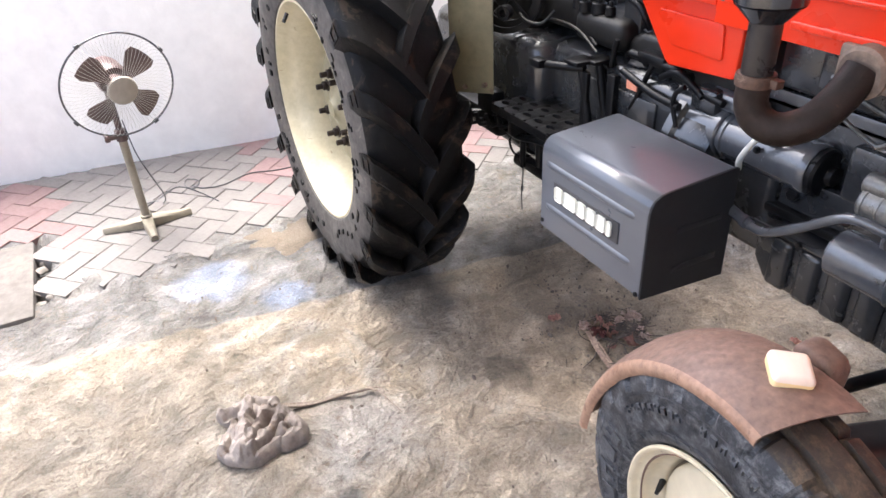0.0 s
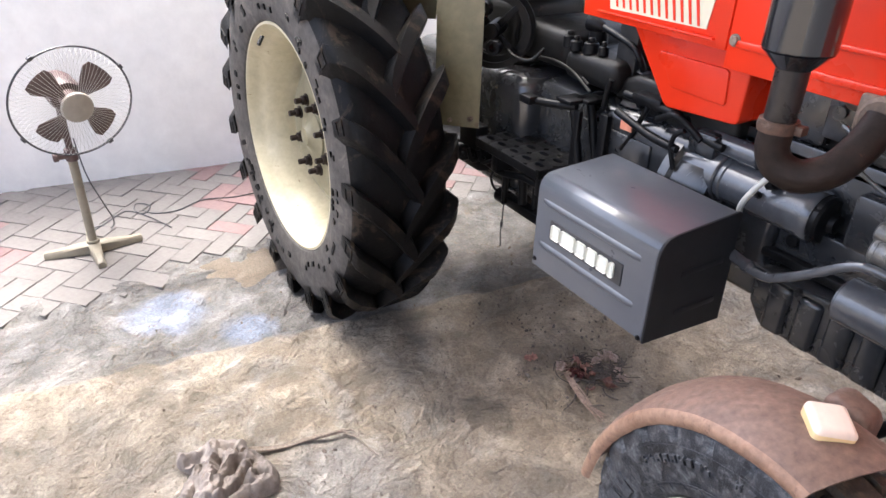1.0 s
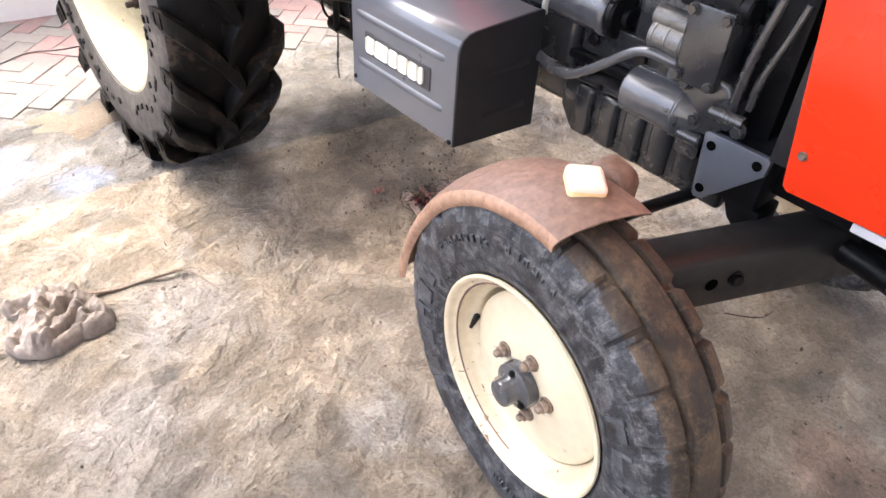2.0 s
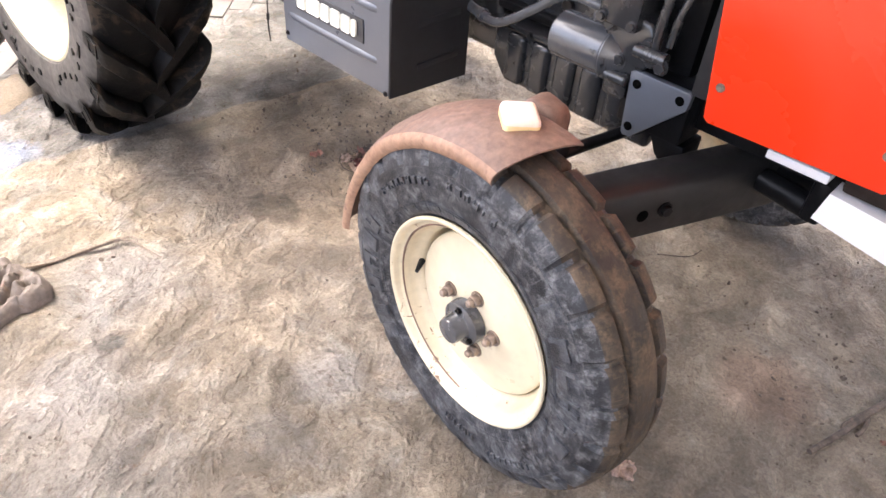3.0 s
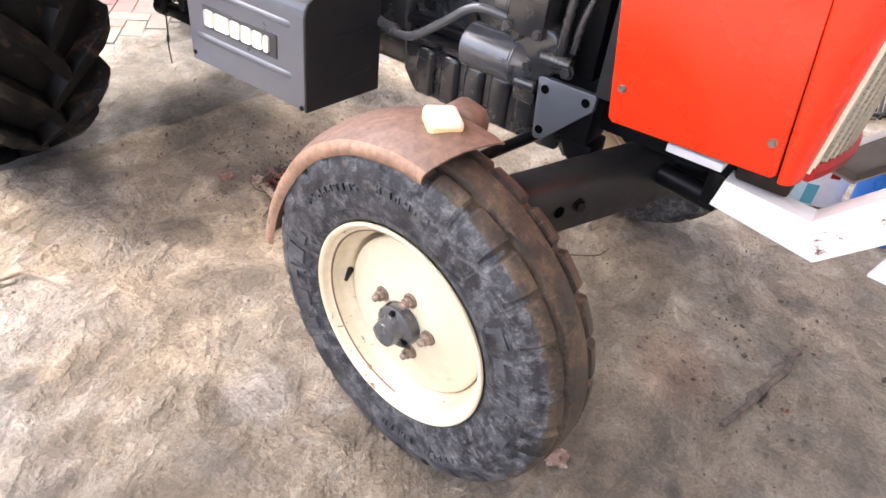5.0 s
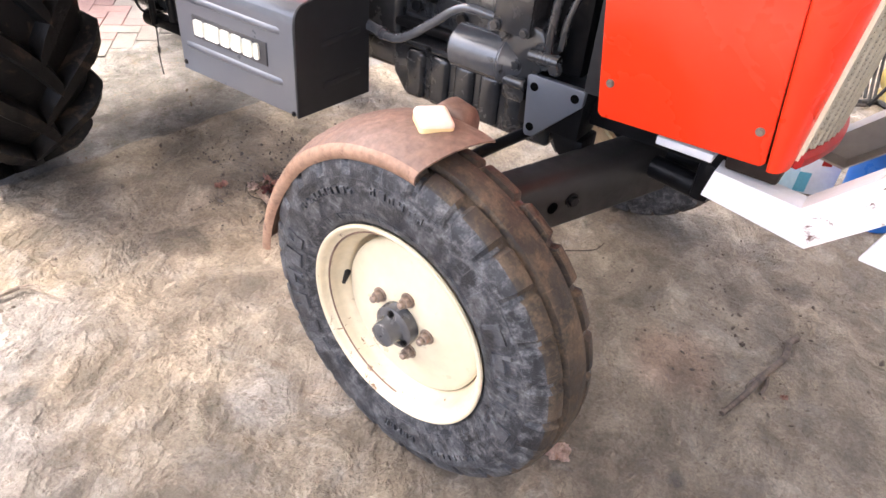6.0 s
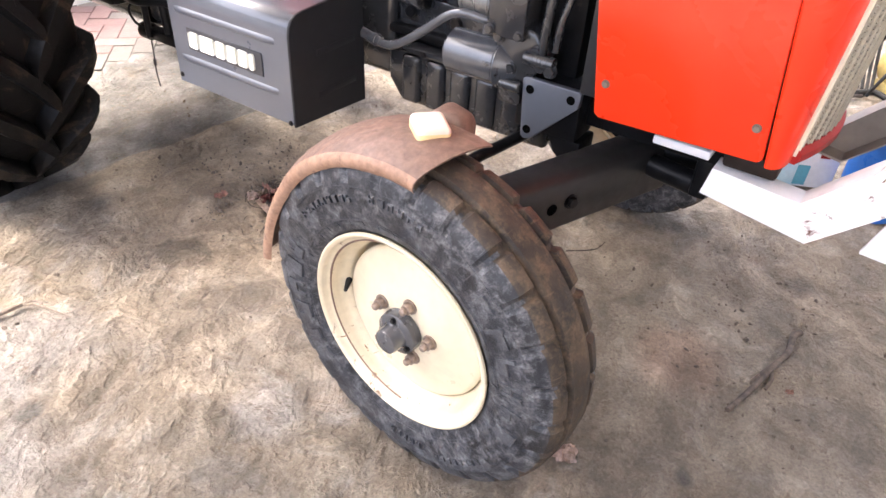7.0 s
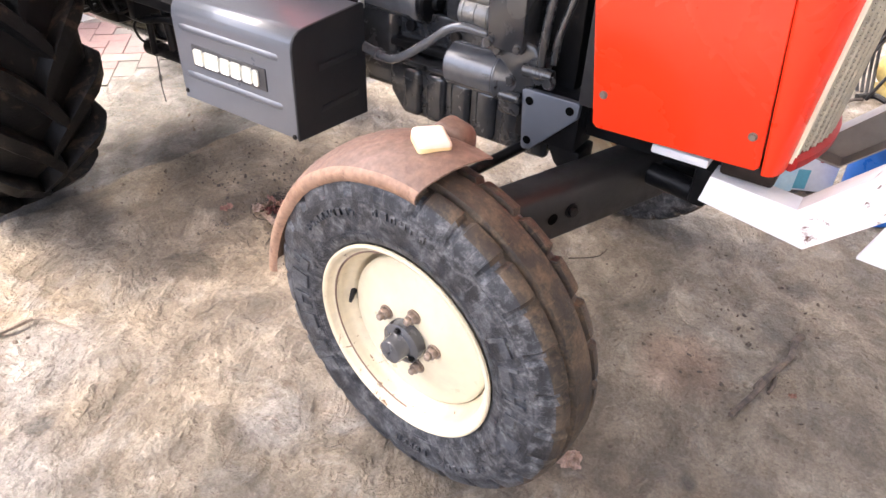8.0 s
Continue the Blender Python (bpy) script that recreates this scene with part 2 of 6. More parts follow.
def tyre_rubber(name, dark, grey, scuff, low, high, rough=0.5):
    """Rubber whose scuffs run round and across the wheel, about the object's y axis."""
    m = bpy.data.materials.new(name)
    m.use_nodes = True
    nt = m.node_tree
    b = nt.nodes["Principled BSDF"]
    sep = nt.nodes.new("ShaderNodeSeparateXYZ")
    nt.links.new(nt.nodes.new("ShaderNodeTexCoord").outputs["Object"], sep.inputs[0])

    def calc(op, a, c=None):
        n = nt.nodes.new("ShaderNodeMath")
        n.operation = op
        for sock, v in zip(n.inputs, (a, c)):
            if isinstance(v, bpy.types.NodeSocket):
                nt.links.new(v, sock)
            elif v is not None:
                sock.default_value = v
        return n.outputs[0]

    ang = calc("ARCTAN2", sep.outputs["Z"], sep.outputs["X"])
    rad = calc("SQRT", calc("ADD", calc("MULTIPLY", sep.outputs["X"], sep.outputs["X"]), calc("MULTIPLY", sep.outputs["Z"], sep.outputs["Z"])))

    def nz(ka, kr, detail, seed, rgh=0.62, dist=0.4):
        cx = nt.nodes.new("ShaderNodeCombineXYZ")
        nt.links.new(calc("MULTIPLY", ang, ka), cx.inputs[0])
        nt.links.new(calc("MULTIPLY", rad, kr), cx.inputs[1])
        nt.links.new(calc("ADD", calc("MULTIPLY", sep.outputs["Y"], kr), seed), cx.inputs[2])
        n = nt.nodes.new("ShaderNodeTexNoise")
        n.inputs["Scale"].default_value, n.inputs["Detail"].default_value = 1.0, detail
        n.inputs["Roughness"].default_value, n.inputs["Distortion"].default_value = rgh, dist
        nt.links.new(cx.outputs[0], n.inputs["Vector"])
        return n.outputs["Fac"]

    def span(fac, lo, hi, a=0.0, c=1.0):
        r = nt.nodes.new("ShaderNodeMapRange")
        for k, v in (("From Min", lo), ("From Max", hi), ("To Min", a), ("To Max", c)):
            r.inputs[k].default_value = v
        nt.links.new(fac, r.inputs["Value"])
        return r.outputs["Result"]

    def mix(fac, a, c):
        x = nt.nodes.new("ShaderNodeMix")
        x.data_type = "RGBA"
        nt.links.new(fac, x.inputs[0])
        for sock, v in ((x.inputs[6], a), (x.inputs[7], c)):
            if isinstance(v, bpy.types.NodeSocket):
                nt.links.new(v, sock)
            else:
                sock.default_value = (*v, 1)
        return x.outputs[2]

    cloudy = nz(4.0, 22.0, 6, 1.0)
    streak = nz(11.0, 40.0, 10, 5.0, 0.74, 0.3)
    fine = nz(70.0, 160.0, 6, 9.0, 0.7)
    scratch = nz(60.0, 16.0, 6, 13.0, 0.68, 0.2)
    col = mix(span(cloudy, 0.36, 0.66), dark, grey)
    col = mix(calc("MULTIPLY", span(streak, low, high), span(fine, 0.34, 0.62, 0.25, 1.0)), col, scuff)
    col = mix(span(scratch, 0.60, 0.68, 0.0, 0.45), col, scuff)
    col = mix(span(fine, 0.60, 0.74, 0.0, 0.5), col, dark)
    nt.links.new(col, b.inputs["Base Color"])
    nt.links.new(span(streak, 0.35, 0.65, rough - 0.14, rough + 0.16), b.inputs["Roughness"])
    b.inputs["Specular IOR Level"].default_value = 0.42
    bp = nt.nodes.new("ShaderNodeBump")
    bp.inputs["Strength"].default_value = 0.75
    bp.inputs["Distance"].default_value = 0.0035
    nt.links.new(calc("ADD", calc("MULTIPLY", streak, 0.8), calc("MULTIPLY", fine, 0.35)), bp.inputs["Height"])
    nt.links.new(bp.outputs["Normal"], b.inputs["Normal"])
    return m


TYRE = tyre_rubber("worn_front_tyre_rubber", (0.009, 0.010, 0.013), (0.034, 0.037, 0.044), (0.200, 0.202, 0.208), 0.46, 0.64)
# paler rubber for the raised marks: shading that outlines them put into colour
RELIEF = tyre_rubber("rubbed_raised_rubber", (0.040, 0.043, 0.050), (0.075, 0.079, 0.088), (0.20, 0.202, 0.208), 0.50, 0.66)
TREAD = tyre_rubber("dusty_tread_rubber", (0.020, 0.017, 0.015), (0.060, 0.044, 0.032), (0.150, 0.108, 0.068), 0.46, 0.64, 0.66)


def concrete():
    m = bpy.data.materials.new("rough_worn_concrete")
    m.use_nodes = True
    nt = m.node_tree
    b = nt.nodes["Principled BSDF"]
    co = nt.nodes.new("ShaderNodeTexCoord").outputs["Object"]

    def nz(scale, detail, dist=0.5, rgh=0.6, squash=None, turn=0.0):
        n = nt.nodes.new("ShaderNodeTexNoise")
        n.inputs["Scale"].default_value, n.inputs["Detail"].default_value = scale, detail
        n.inputs["Distortion"].default_value, n.inputs["Roughness"].default_value = dist, rgh
        src = co
        if squash:
            mp = nt.nodes.new("ShaderNodeMapping")
            mp.inputs["Rotation"].default_value = (0, 0, turn)
            mp.inputs["Scale"].default_value = squash
            nt.links.new(co, mp.inputs["Vector"])
            src = mp.outputs["Vector"]
        nt.links.new(src, n.inputs["Vector"])
        return n.outputs["Fac"]

    def span(fac, lo, hi, a=0.0, c=1.0):
        r = nt.nodes.new("ShaderNodeMapRange")
        for k, v in (("From Min", lo), ("From Max", hi), ("To Min", a), ("To Max", c)):
            r.inputs[k].default_value = v
        nt.links.new(fac, r.inputs["Value"])
        return r.outputs["Result"]

    def mix(fac, a, c, kind="MIX"):
        x = nt.nodes.new("ShaderNodeMix")
        x.data_type, x.blend_type = "RGBA", kind
        for sock, v in ((x.inputs[0], fac), (x.inputs[6], a), (x.inputs[7], c)):
            if isinstance(v, bpy.types.NodeSocket):
                nt.links.new(v, sock)
            elif isinstance(v, (int, float)):
                sock.default_value = v
            else:
                sock.default_value = (*v, 1)
        return x.outputs[2]

    def disc(x, y, r, soft, wobble=0.06):
        """A patch, stain and painted shade alike, with a soft, ragged rim at a place on the floor."""
        mp = nt.nodes.new("ShaderNodeVectorMath")
        mp.operation = "SUBTRACT"
        mp.inputs[1].default_value = (x, y, 0)
        nt.links.new(co, mp.inputs[0])
        ln = nt.nodes.new("ShaderNodeVectorMath")
        ln.operation = "LENGTH"
        nt.links.new(mp.outputs[0], ln.inputs[0])
        ad = nt.nodes.new("ShaderNodeMath")
        ad.operation = "MULTIPLY_ADD"
        ad.inputs[1].default_value = wobble * 4
        nt.links.new(nz(0.8 / max(r, 0.05), 5), ad.inputs[0])
        nt.links.new(ln.outputs["Value"], ad.inputs[2])
        return span(ad.outputs[0], r + wobble * 2, r + wobble * 2 + soft, 1.0, 0.0)

    def along(scale, stretch, detail, rgh=0.55, dist=0.3, seed=0.0):
        """Noise drawn out along the trowel's strokes."""
        xyz = []
        for d in ((0.95 * scale, 0.30 * scale, 0), (-0.30 * scale * stretch, 0.95 * scale * stretch, 0)):
            dot = nt.nodes.new("ShaderNodeVectorMath")
            dot.operation = "DOT_PRODUCT"
            dot.inputs[1].default_value = d
            nt.links.new(co, dot.inputs[0])
            xyz.append(dot.outputs["Value"])
        cx = nt.nodes.new("ShaderNodeCombineXYZ")
        nt.links.new(xyz[0], cx.inputs[0])
        nt.links.new(xyz[1], cx.inputs[1])
        cx.inputs[2].default_value = seed
        n = nt.nodes.new("ShaderNodeTexNoise")
        n.inputs["Scale"].default_value, n.inputs["Detail"].default_value = 1.0, detail
        n.inputs["Distortion"].default_value, n.inputs["Roughness"].default_value = dist, rgh
        nt.links.new(cx.outputs[0], n.inputs["Vector"])
        return n.outputs["Fac"]

    def add(a, c, k):
        h = nt.nodes.new("ShaderNodeMath")
        h.operation = "MULTIPLY_ADD"
        h.inputs[1].default_value = k
        nt.links.new(c, h.inputs[0])
        nt.links.new(a, h.inputs[2])
        return h.outputs[0]

    # broken layers with crisp edges, strokes, pits and grit
    strokes = along(4.6, 0.72, 8, 0.54, 0.45)
    flakes = along(11.0, 0.85, 8, 0.58, 0.35, 3.0)
    grit = nz(110, 9, 0.0, 0.82)
    pits = nz(58, 4, 0.2, 0.6)
    height = span(strokes, 0.30, 0.70, 0.0, 0.7)
    for lo in (0.41, 0.50, 0.59):
        height = add(height, span(strokes, lo, lo + 0.045), 0.40)
    for lo in (0.45, 0.56):
        height = add(height, span(flakes, lo, lo + 0.05), 0.22)
    height = add(height, span(flakes, 0.3, 0.7), 0.35)
    height = add(height, span(pits, 0.62, 0.70), -0.34)
    height = add(height, grit, 0.42)
    col = mix(span(nz(1.4, 6, 0.8), 0.38, 0.62), (0.285, 0.235, 0.175), (0.355, 0.310, 0.252))
    col = mix(span(nz(3.6, 8, 1.4, 0.68), 0.50, 0.66, 0.0, 0.65), col, (0.43, 0.405, 0.375))
    col = mix(span(nz(2.7, 6, 1.0, 0.6), 0.55, 0.70, 0.0, 0.45), col, (0.370, 0.280, 0.200))
    col = mix(span(nz(6.5, 6, 0.8, 0.65), 0.56, 0.70, 0.0, 0.24), col, (0.240, 0.200, 0.155))
    # paler pour outside the shed's threshold
    dot = nt.nodes.new("ShaderNodeVectorMath")
    dot.operation = "DOT_PRODUCT"
    dot.inputs[1].default_value = (1.0, -0.13, 0.0)
    nt.links.new(co, dot.inputs[0])
    rim = add(dot.outputs["Value"], nz(6, 5, 0.3), 0.10)
    pale = mix(span(nz(3.0, 7, 1.0, 0.65), 0.42, 0.62), (0.150, 0.141, 0.132), (0.225, 0.221, 0.218))
    pale = mix(span(nz(8.0, 6, 0.8, 0.65), 0.56, 0.68, 0.0, 0.6), pale, (0.20, 0.180, 0.155))
    col = mix(span(rim, -1.545, -1.525, 1.0, 0.0), col, pale)
    for x, y, r, s, c, k in STAINS_AND_SHADE:
        f = nt.nodes.new("ShaderNodeMath")
        f.operation = "MULTIPLY"
        f.inputs[1].default_value = k
        nt.links.new(disc(x, y, r, s, min(0.05, r * 0.5)), f.inputs[0])
        col = mix(f.outputs[0], col, c)
    # low places of the relief darkened, their shade put into the colour
    col = mix(1.0, col, span(strokes, 0.32, 0.68, 0.88, 1.09), "MULTIPLY")
    col = mix(1.0, col, span(flakes, 0.32, 0.68, 0.86, 1.12), "MULTIPLY")
    col = mix(1.0, col, span(grit, 0.36, 0.64, 0.70, 1.26), "MULTIPLY")
    for src, lo in ((strokes, 0.41), (strokes, 0.50), (strokes, 0.59), (flakes, 0.45), (flakes, 0.56)):
        col = mix(1.0, col, span(src, lo, lo + 0.014, 0.93, 1.055), "MULTIPLY")
    # crevice shade along the broken edges, put into the colour with lodged dirt
    for src, lo, w, k in ((strokes, 0.412, 0.004, 0.65), (strokes, 0.502, 0.004, 0.60), (strokes, 0.592, 0.004, 0.60), (flakes, 0.452, 0.004, 0.50), (flakes, 0.562, 0.005, 0.55)):
        band = nt.nodes.new("ShaderNodeMath")
        band.operation = "COMPARE"
        band.inputs[1].default_value, band.inputs[2].default_value = lo, w
        nt.links.new(src, band.inputs[0])
        f = nt.nodes.new("ShaderNodeMath")
        f.operation = "MULTIPLY"
        nt.links.new(band.outputs[0], f.inputs[0])
        nt.links.new(span(nz(17, 3, 0.3), 0.42, 0.62, 0.0, k), f.inputs[1])
        col = mix(f.outputs[0], col, (0.20, 0.155, 0.115))
    # pits darkened likewise, shade and dirt in one colour
    col = mix(span(pits, 0.63, 0.68, 0.0, 0.55), col, (0.16, 0.125, 0.095))
    nt.links.new(col, b.inputs["Base Color"])
    nt.links.new(span(nz(3, 5), 0.35, 0.7, 0.85, 0.62), b.inputs["Roughness"])
    b.inputs["Specular IOR Level"].default_value = 0.35
    bp = nt.nodes.new("ShaderNodeBump")
    bp.inputs["Strength"].default_value = 1.0
    bp.inputs["Distance"].default_value = 0.028
    nt.links.new(height, bp.inputs["Height"])
    nt.links.new(bp.outputs["Normal"], b.inputs["Normal"])
    return m


# x, y, radius, softness, colour, strength
STAINS_AND_SHADE = [
    # two wide dark entries: shade put into the near floor's colour
    (-1.20, -1.05, 0.35, 0.40, (0.25, 0.222, 0.185), 0.65),
    (-0.60, -0.85, 0.30, 0.35, (0.27, 0.235, 0.195), 0.55),
    # brown patches under the tractor
    (-1.30, 0.10, 0.18, 0.20, (0.25, 0.205, 0.155), 0.35),
    (-1.12, 0.55, 0.26, 0.25, (0.30, 0.225, 0.145), 0.50),
    (-0.75, 0.65, 0.35, 0.40, (0.36, 0.27, 0.18), 0.55),
    # wide brown entry: shade put into the floor right of the wheel
    (0.60, 0.85, 0.45, 0.40, (0.27, 0.225, 0.17), 0.60),
    # stains and pale spots
    (0.43, 0.69, 0.07, 0.08, (0.43, 0.30, 0.22), 0.65),
    (-0.70, -0.04, 0.10, 0.15, (0.33, 0.268, 0.205), 0.5),
    (-1.96, -0.52, 0.10, 0.06, (0.225, 0.255, 0.33), 0.85),
    (-1.72, -0.29, 0.06, 0.05, (0.225, 0.262, 0.345), 0.85),
    (-0.93, -0.30, 0.10, 0.12, (0.40, 0.385, 0.375), 0.60),
    (-0.66, -0.50, 0.06, 0.10, (0.40, 0.385, 0.375), 0.55),
    (-0.30, -0.07, 0.05, 0.06, (0.40, 0.38, 0.36), 0.55),
    (-0.40, -0.62, 0.12, 0.14, (0.39, 0.37, 0.35), 0.35),
    (-0.93, 0.20, 0.070, 0.02, (0.20, 0.165, 0.125), 0.75),
    (-0.73, -0.40, 0.022, 0.015, (0.16, 0.15, 0.14), 0.75),
    (0.636, 1.224, 0.035, 0.03, (0.16, 0.135, 0.11), 0.75),
    (0.564, 0.34, 0.015, 0.015, (0.14, 0.125, 0.11), 0.75),
]
CONCRETE = concrete()


# ---- mesh helpers ----
def make(name, bm, mats, parent=None, label="", m=None, smooth=40):
    me = bpy.data.meshes.new(name)
    bmesh.ops.recalc_face_normals(bm, faces=bm.faces)
    bm.to_mesh(me)
    bm.free()
    for x in (mats if isinstance(mats, (list, tuple)) else [mats]):
        me.materials.append(x)
    if smooth:
        me.polygons.foreach_set("use_smooth", [True] * len(me.polygons))
        me.set_sharp_from_angle(angle=radians(smooth))
    ob = new(name, me)
    if parent:
        ob.parent = parent
        if parent.type == "EMPTY":
            ob.matrix_parent_inverse = Matrix.Translation(-parent.location)
    if m is not None:
        ob.matrix_basis = m
    if label:
        ob["label"] = label
    return ob


def part(name, bm, mats, parent, label="", m=None, smooth=40):
    return make(name, bm, mats, parent, label, m, smooth)


def again(ob, m, parent=None):
    """Another piece on the same mesh."""
    o = new(ob.name.split(".")[0], ob.data)
    o.parent = parent or ob.parent
    o.matrix_parent_inverse = ob.matrix_parent_inverse
    o.matrix_basis = m
    if "label" in ob:
        o["label"] = ob["label"]
    return o


def thing(name, at, label, category, group="", kind=""):
    e = new(name)
    e.empty_display_size = 0.1
    e.location = at
    return tagged(e, label, category, group, kind)


def block(bm, x0, x1, y0, y1, z0, z1, bevel=0.0, m=None, mat=0, segs=2):
    r = bmesh.ops.create_cube(bm, size=1.0)
    vs = r["verts"]
    bmesh.ops.transform(bm, matrix=Matrix.Translation(((x0 + x1) / 2, (y0 + y1) / 2, (z0 + z1) / 2)) @ Matrix.Diagonal((x1 - x0, y1 - y0, z1 - z0, 1)), verts=vs)
    if m is not None:
        bmesh.ops.transform(bm, matrix=m, verts=vs)
    fs = list({f for v in vs for f in v.link_faces})
    for f in fs:
        f.material_index = mat
    if bevel:
        es = list({e for v in vs for e in v.link_edges})
        out = bmesh.ops.bevel(bm, geom=es, offset=bevel, segments=segs, profile=0.5, affect="EDGES")
        for f in out["faces"]:
            f.material_index = mat
    return bm


def prism(bm, pts, axis, a, b, bevel=0.0, mat=0, segs=2):
    """A flat outline (two coordinates of the other axes, in order) drawn out along an axis from a to b."""
    i = "xyz".index(axis)

    def put(p, v):
        q = list(p)
        q.insert(i, v)
        return bm.verts.new(q)
    lo, hi = [put(p, a) for p in pts], [put(p, b) for p in pts]
    n = len(pts)
    fs = [bm.faces.new(lo), bm.faces.new(hi[::-1])]
    for k in range(n):
        fs.append(bm.faces.new((lo[k], hi[k], hi[(k + 1) % n], lo[(k + 1) % n])))
    for f in fs:
        f.material_index = mat
    bmesh.ops.recalc_face_normals(bm, faces=fs)
    if bevel:
        es = list({e for f in fs for e in f.edges})
        out = bmesh.ops.bevel(bm, geom=es, offset=bevel, segments=segs, profile=0.5, affect="EDGES")
        for f in out["faces"]:
            f.material_index = mat
    return bm


def sweep(bm, rings, closed=False, caps=True, mat=0):
    """Joins rings of points with quads."""
    vs = [[bm.verts.new(p) for p in ring] for ring in rings]
    n = len(vs[0])
    last = len(vs) if closed else len(vs) - 1
    for k in range(last):
        a, b = vs[k], vs[(k + 1) % len(vs)]
        for j in range(n):
            f = bm.faces.new((a[j], a[(j + 1) % n], b[(j + 1) % n], b[j]))
            f.material_index = mat
    if caps and not closed:
        for ring in (vs[0], vs[-1][::-1]):
            f = bm.faces.new(ring)
            f.material_index = mat
    return bm


def smooth_path(pts, steps=6):
    ps = [Vector(p) for p in pts]
    if len(ps) < 3:
        return ps
    out = []
    for k in range(len(ps) - 1):
        p0, p1, p2, p3 = ps[max(k - 1, 0)], ps[k], ps[k + 1], ps[min(k + 2, len(ps) - 1)]
        for s in range(steps):
            t = s / steps
            out.append(0.5 * ((2 * p1) + (p2 - p0) * t + (2 * p0 - 5 * p1 + 4 * p2 - p3) * t * t + (3 * p1 - p0 - 3 * p2 + p3) * t ** 3))
    out.append(ps[-1])
    return out


def tube(bm, pts, r, segs=12, steps=6, mat=0, straight=False):
    """A round bar along points; r is one radius or one for each end."""
    ps = [Vector(p) for p in pts] if straight else smooth_path(pts, steps)
    r0, r1 = r if isinstance(r, tuple) else (r, r)
    up = Vector((0, 0, 1)) if abs((ps[1] - ps[0]).normalized().z) < 0.9 else Vector((0, 1, 0))
    rings = []
    for k, p in enumerate(ps):
        d = (ps[min(k + 1, len(ps) - 1)] - ps[max(k - 1, 0)]).normalized()
        a = d.cross(up)
        if a.length < 1e-4:
            a = d.orthogonal()
        a.normalize()
        up = a.cross(d).normalized()
        rr = r0 + (r1 - r0) * k / max(1, len(ps) - 1)
        rings.append([p + rr * (math.cos(2 * math.pi * j / segs) * a + math.sin(2 * math.pi * j / segs) * up) for j in range(segs)])
    return sweep(bm, rings, mat=mat)


def rod(bm, p0, p1, r, segs=20, mat=0, chamfer=0.0):
    p0, p1 = Vector(p0), Vector(p1)
    r0, r1 = r if isinstance(r, tuple) else (r, r)
    d = (p1 - p0).normalized()
    a = d.orthogonal().normalized()
    b = d.cross(a)
    rows = [(p0, r0), (p1, r1)]
    if chamfer:
        rows = [(p0, r0 - chamfer), (p0 + d * chamfer, r0), (p1 - d * chamfer, r1), (p1, r1 - chamfer)]
    return sweep(bm, [[p + q * (math.cos(2 * math.pi * j / segs) * a + math.sin(2 * math.pi * j / segs) * b) for j in range(segs)] for p, q in rows], mat=mat)


def lathe(bm, profile, segs=64, mat=0, shape=None):
    """Turns (radius, y) rows round the y axis. shape(k, angle) may return other values for a row."""
    rings = []
    for k, (r, y) in enumerate(profile):
        ring = []
        for j in range(segs):
            a = 2 * math.pi * j / segs
            rr, yy = shape(k, a, r, y) if shape else (r, y)
            ring.append(Vector((rr * math.cos(a), yy, rr * math.sin(a))))
        rings.append(ring)
    return sweep(bm, rings, caps=False, mat=mat)


def hexhead(r, h, washer=True):
    """A hexagon bolt head, standing on the xz plane and pointing to -y."""
    bm = bmesh.new()
    if washer:
        rod(bm, (0, 0, 0), (0, -0.12 * r * 2, 0), r * 1.28, 18)
    ring = [(r * math.cos(math.pi / 3 * k), r * math.sin(math.pi / 3 * k)) for k in range(6)]
    prism(bm, ring, "y", 0.0, -h, r * 0.1, segs=1)
    return bm


def bolts(name, places, r, h, mats, parent, label="", turn=(0, 0, 0)):
    first = None
    for p in places:
        m = Matrix.Translation(p) @ pose(0, 0, 0, *turn)
        if first is None:
            first = part(name, hexhead(r, h), mats, parent, label, m)
        else:
            again(first, m)
    return first


# ---- the setting ----
CL = 0.71          # the tractor's middle line
REAR = (-1.86, 0.125, 0.613)


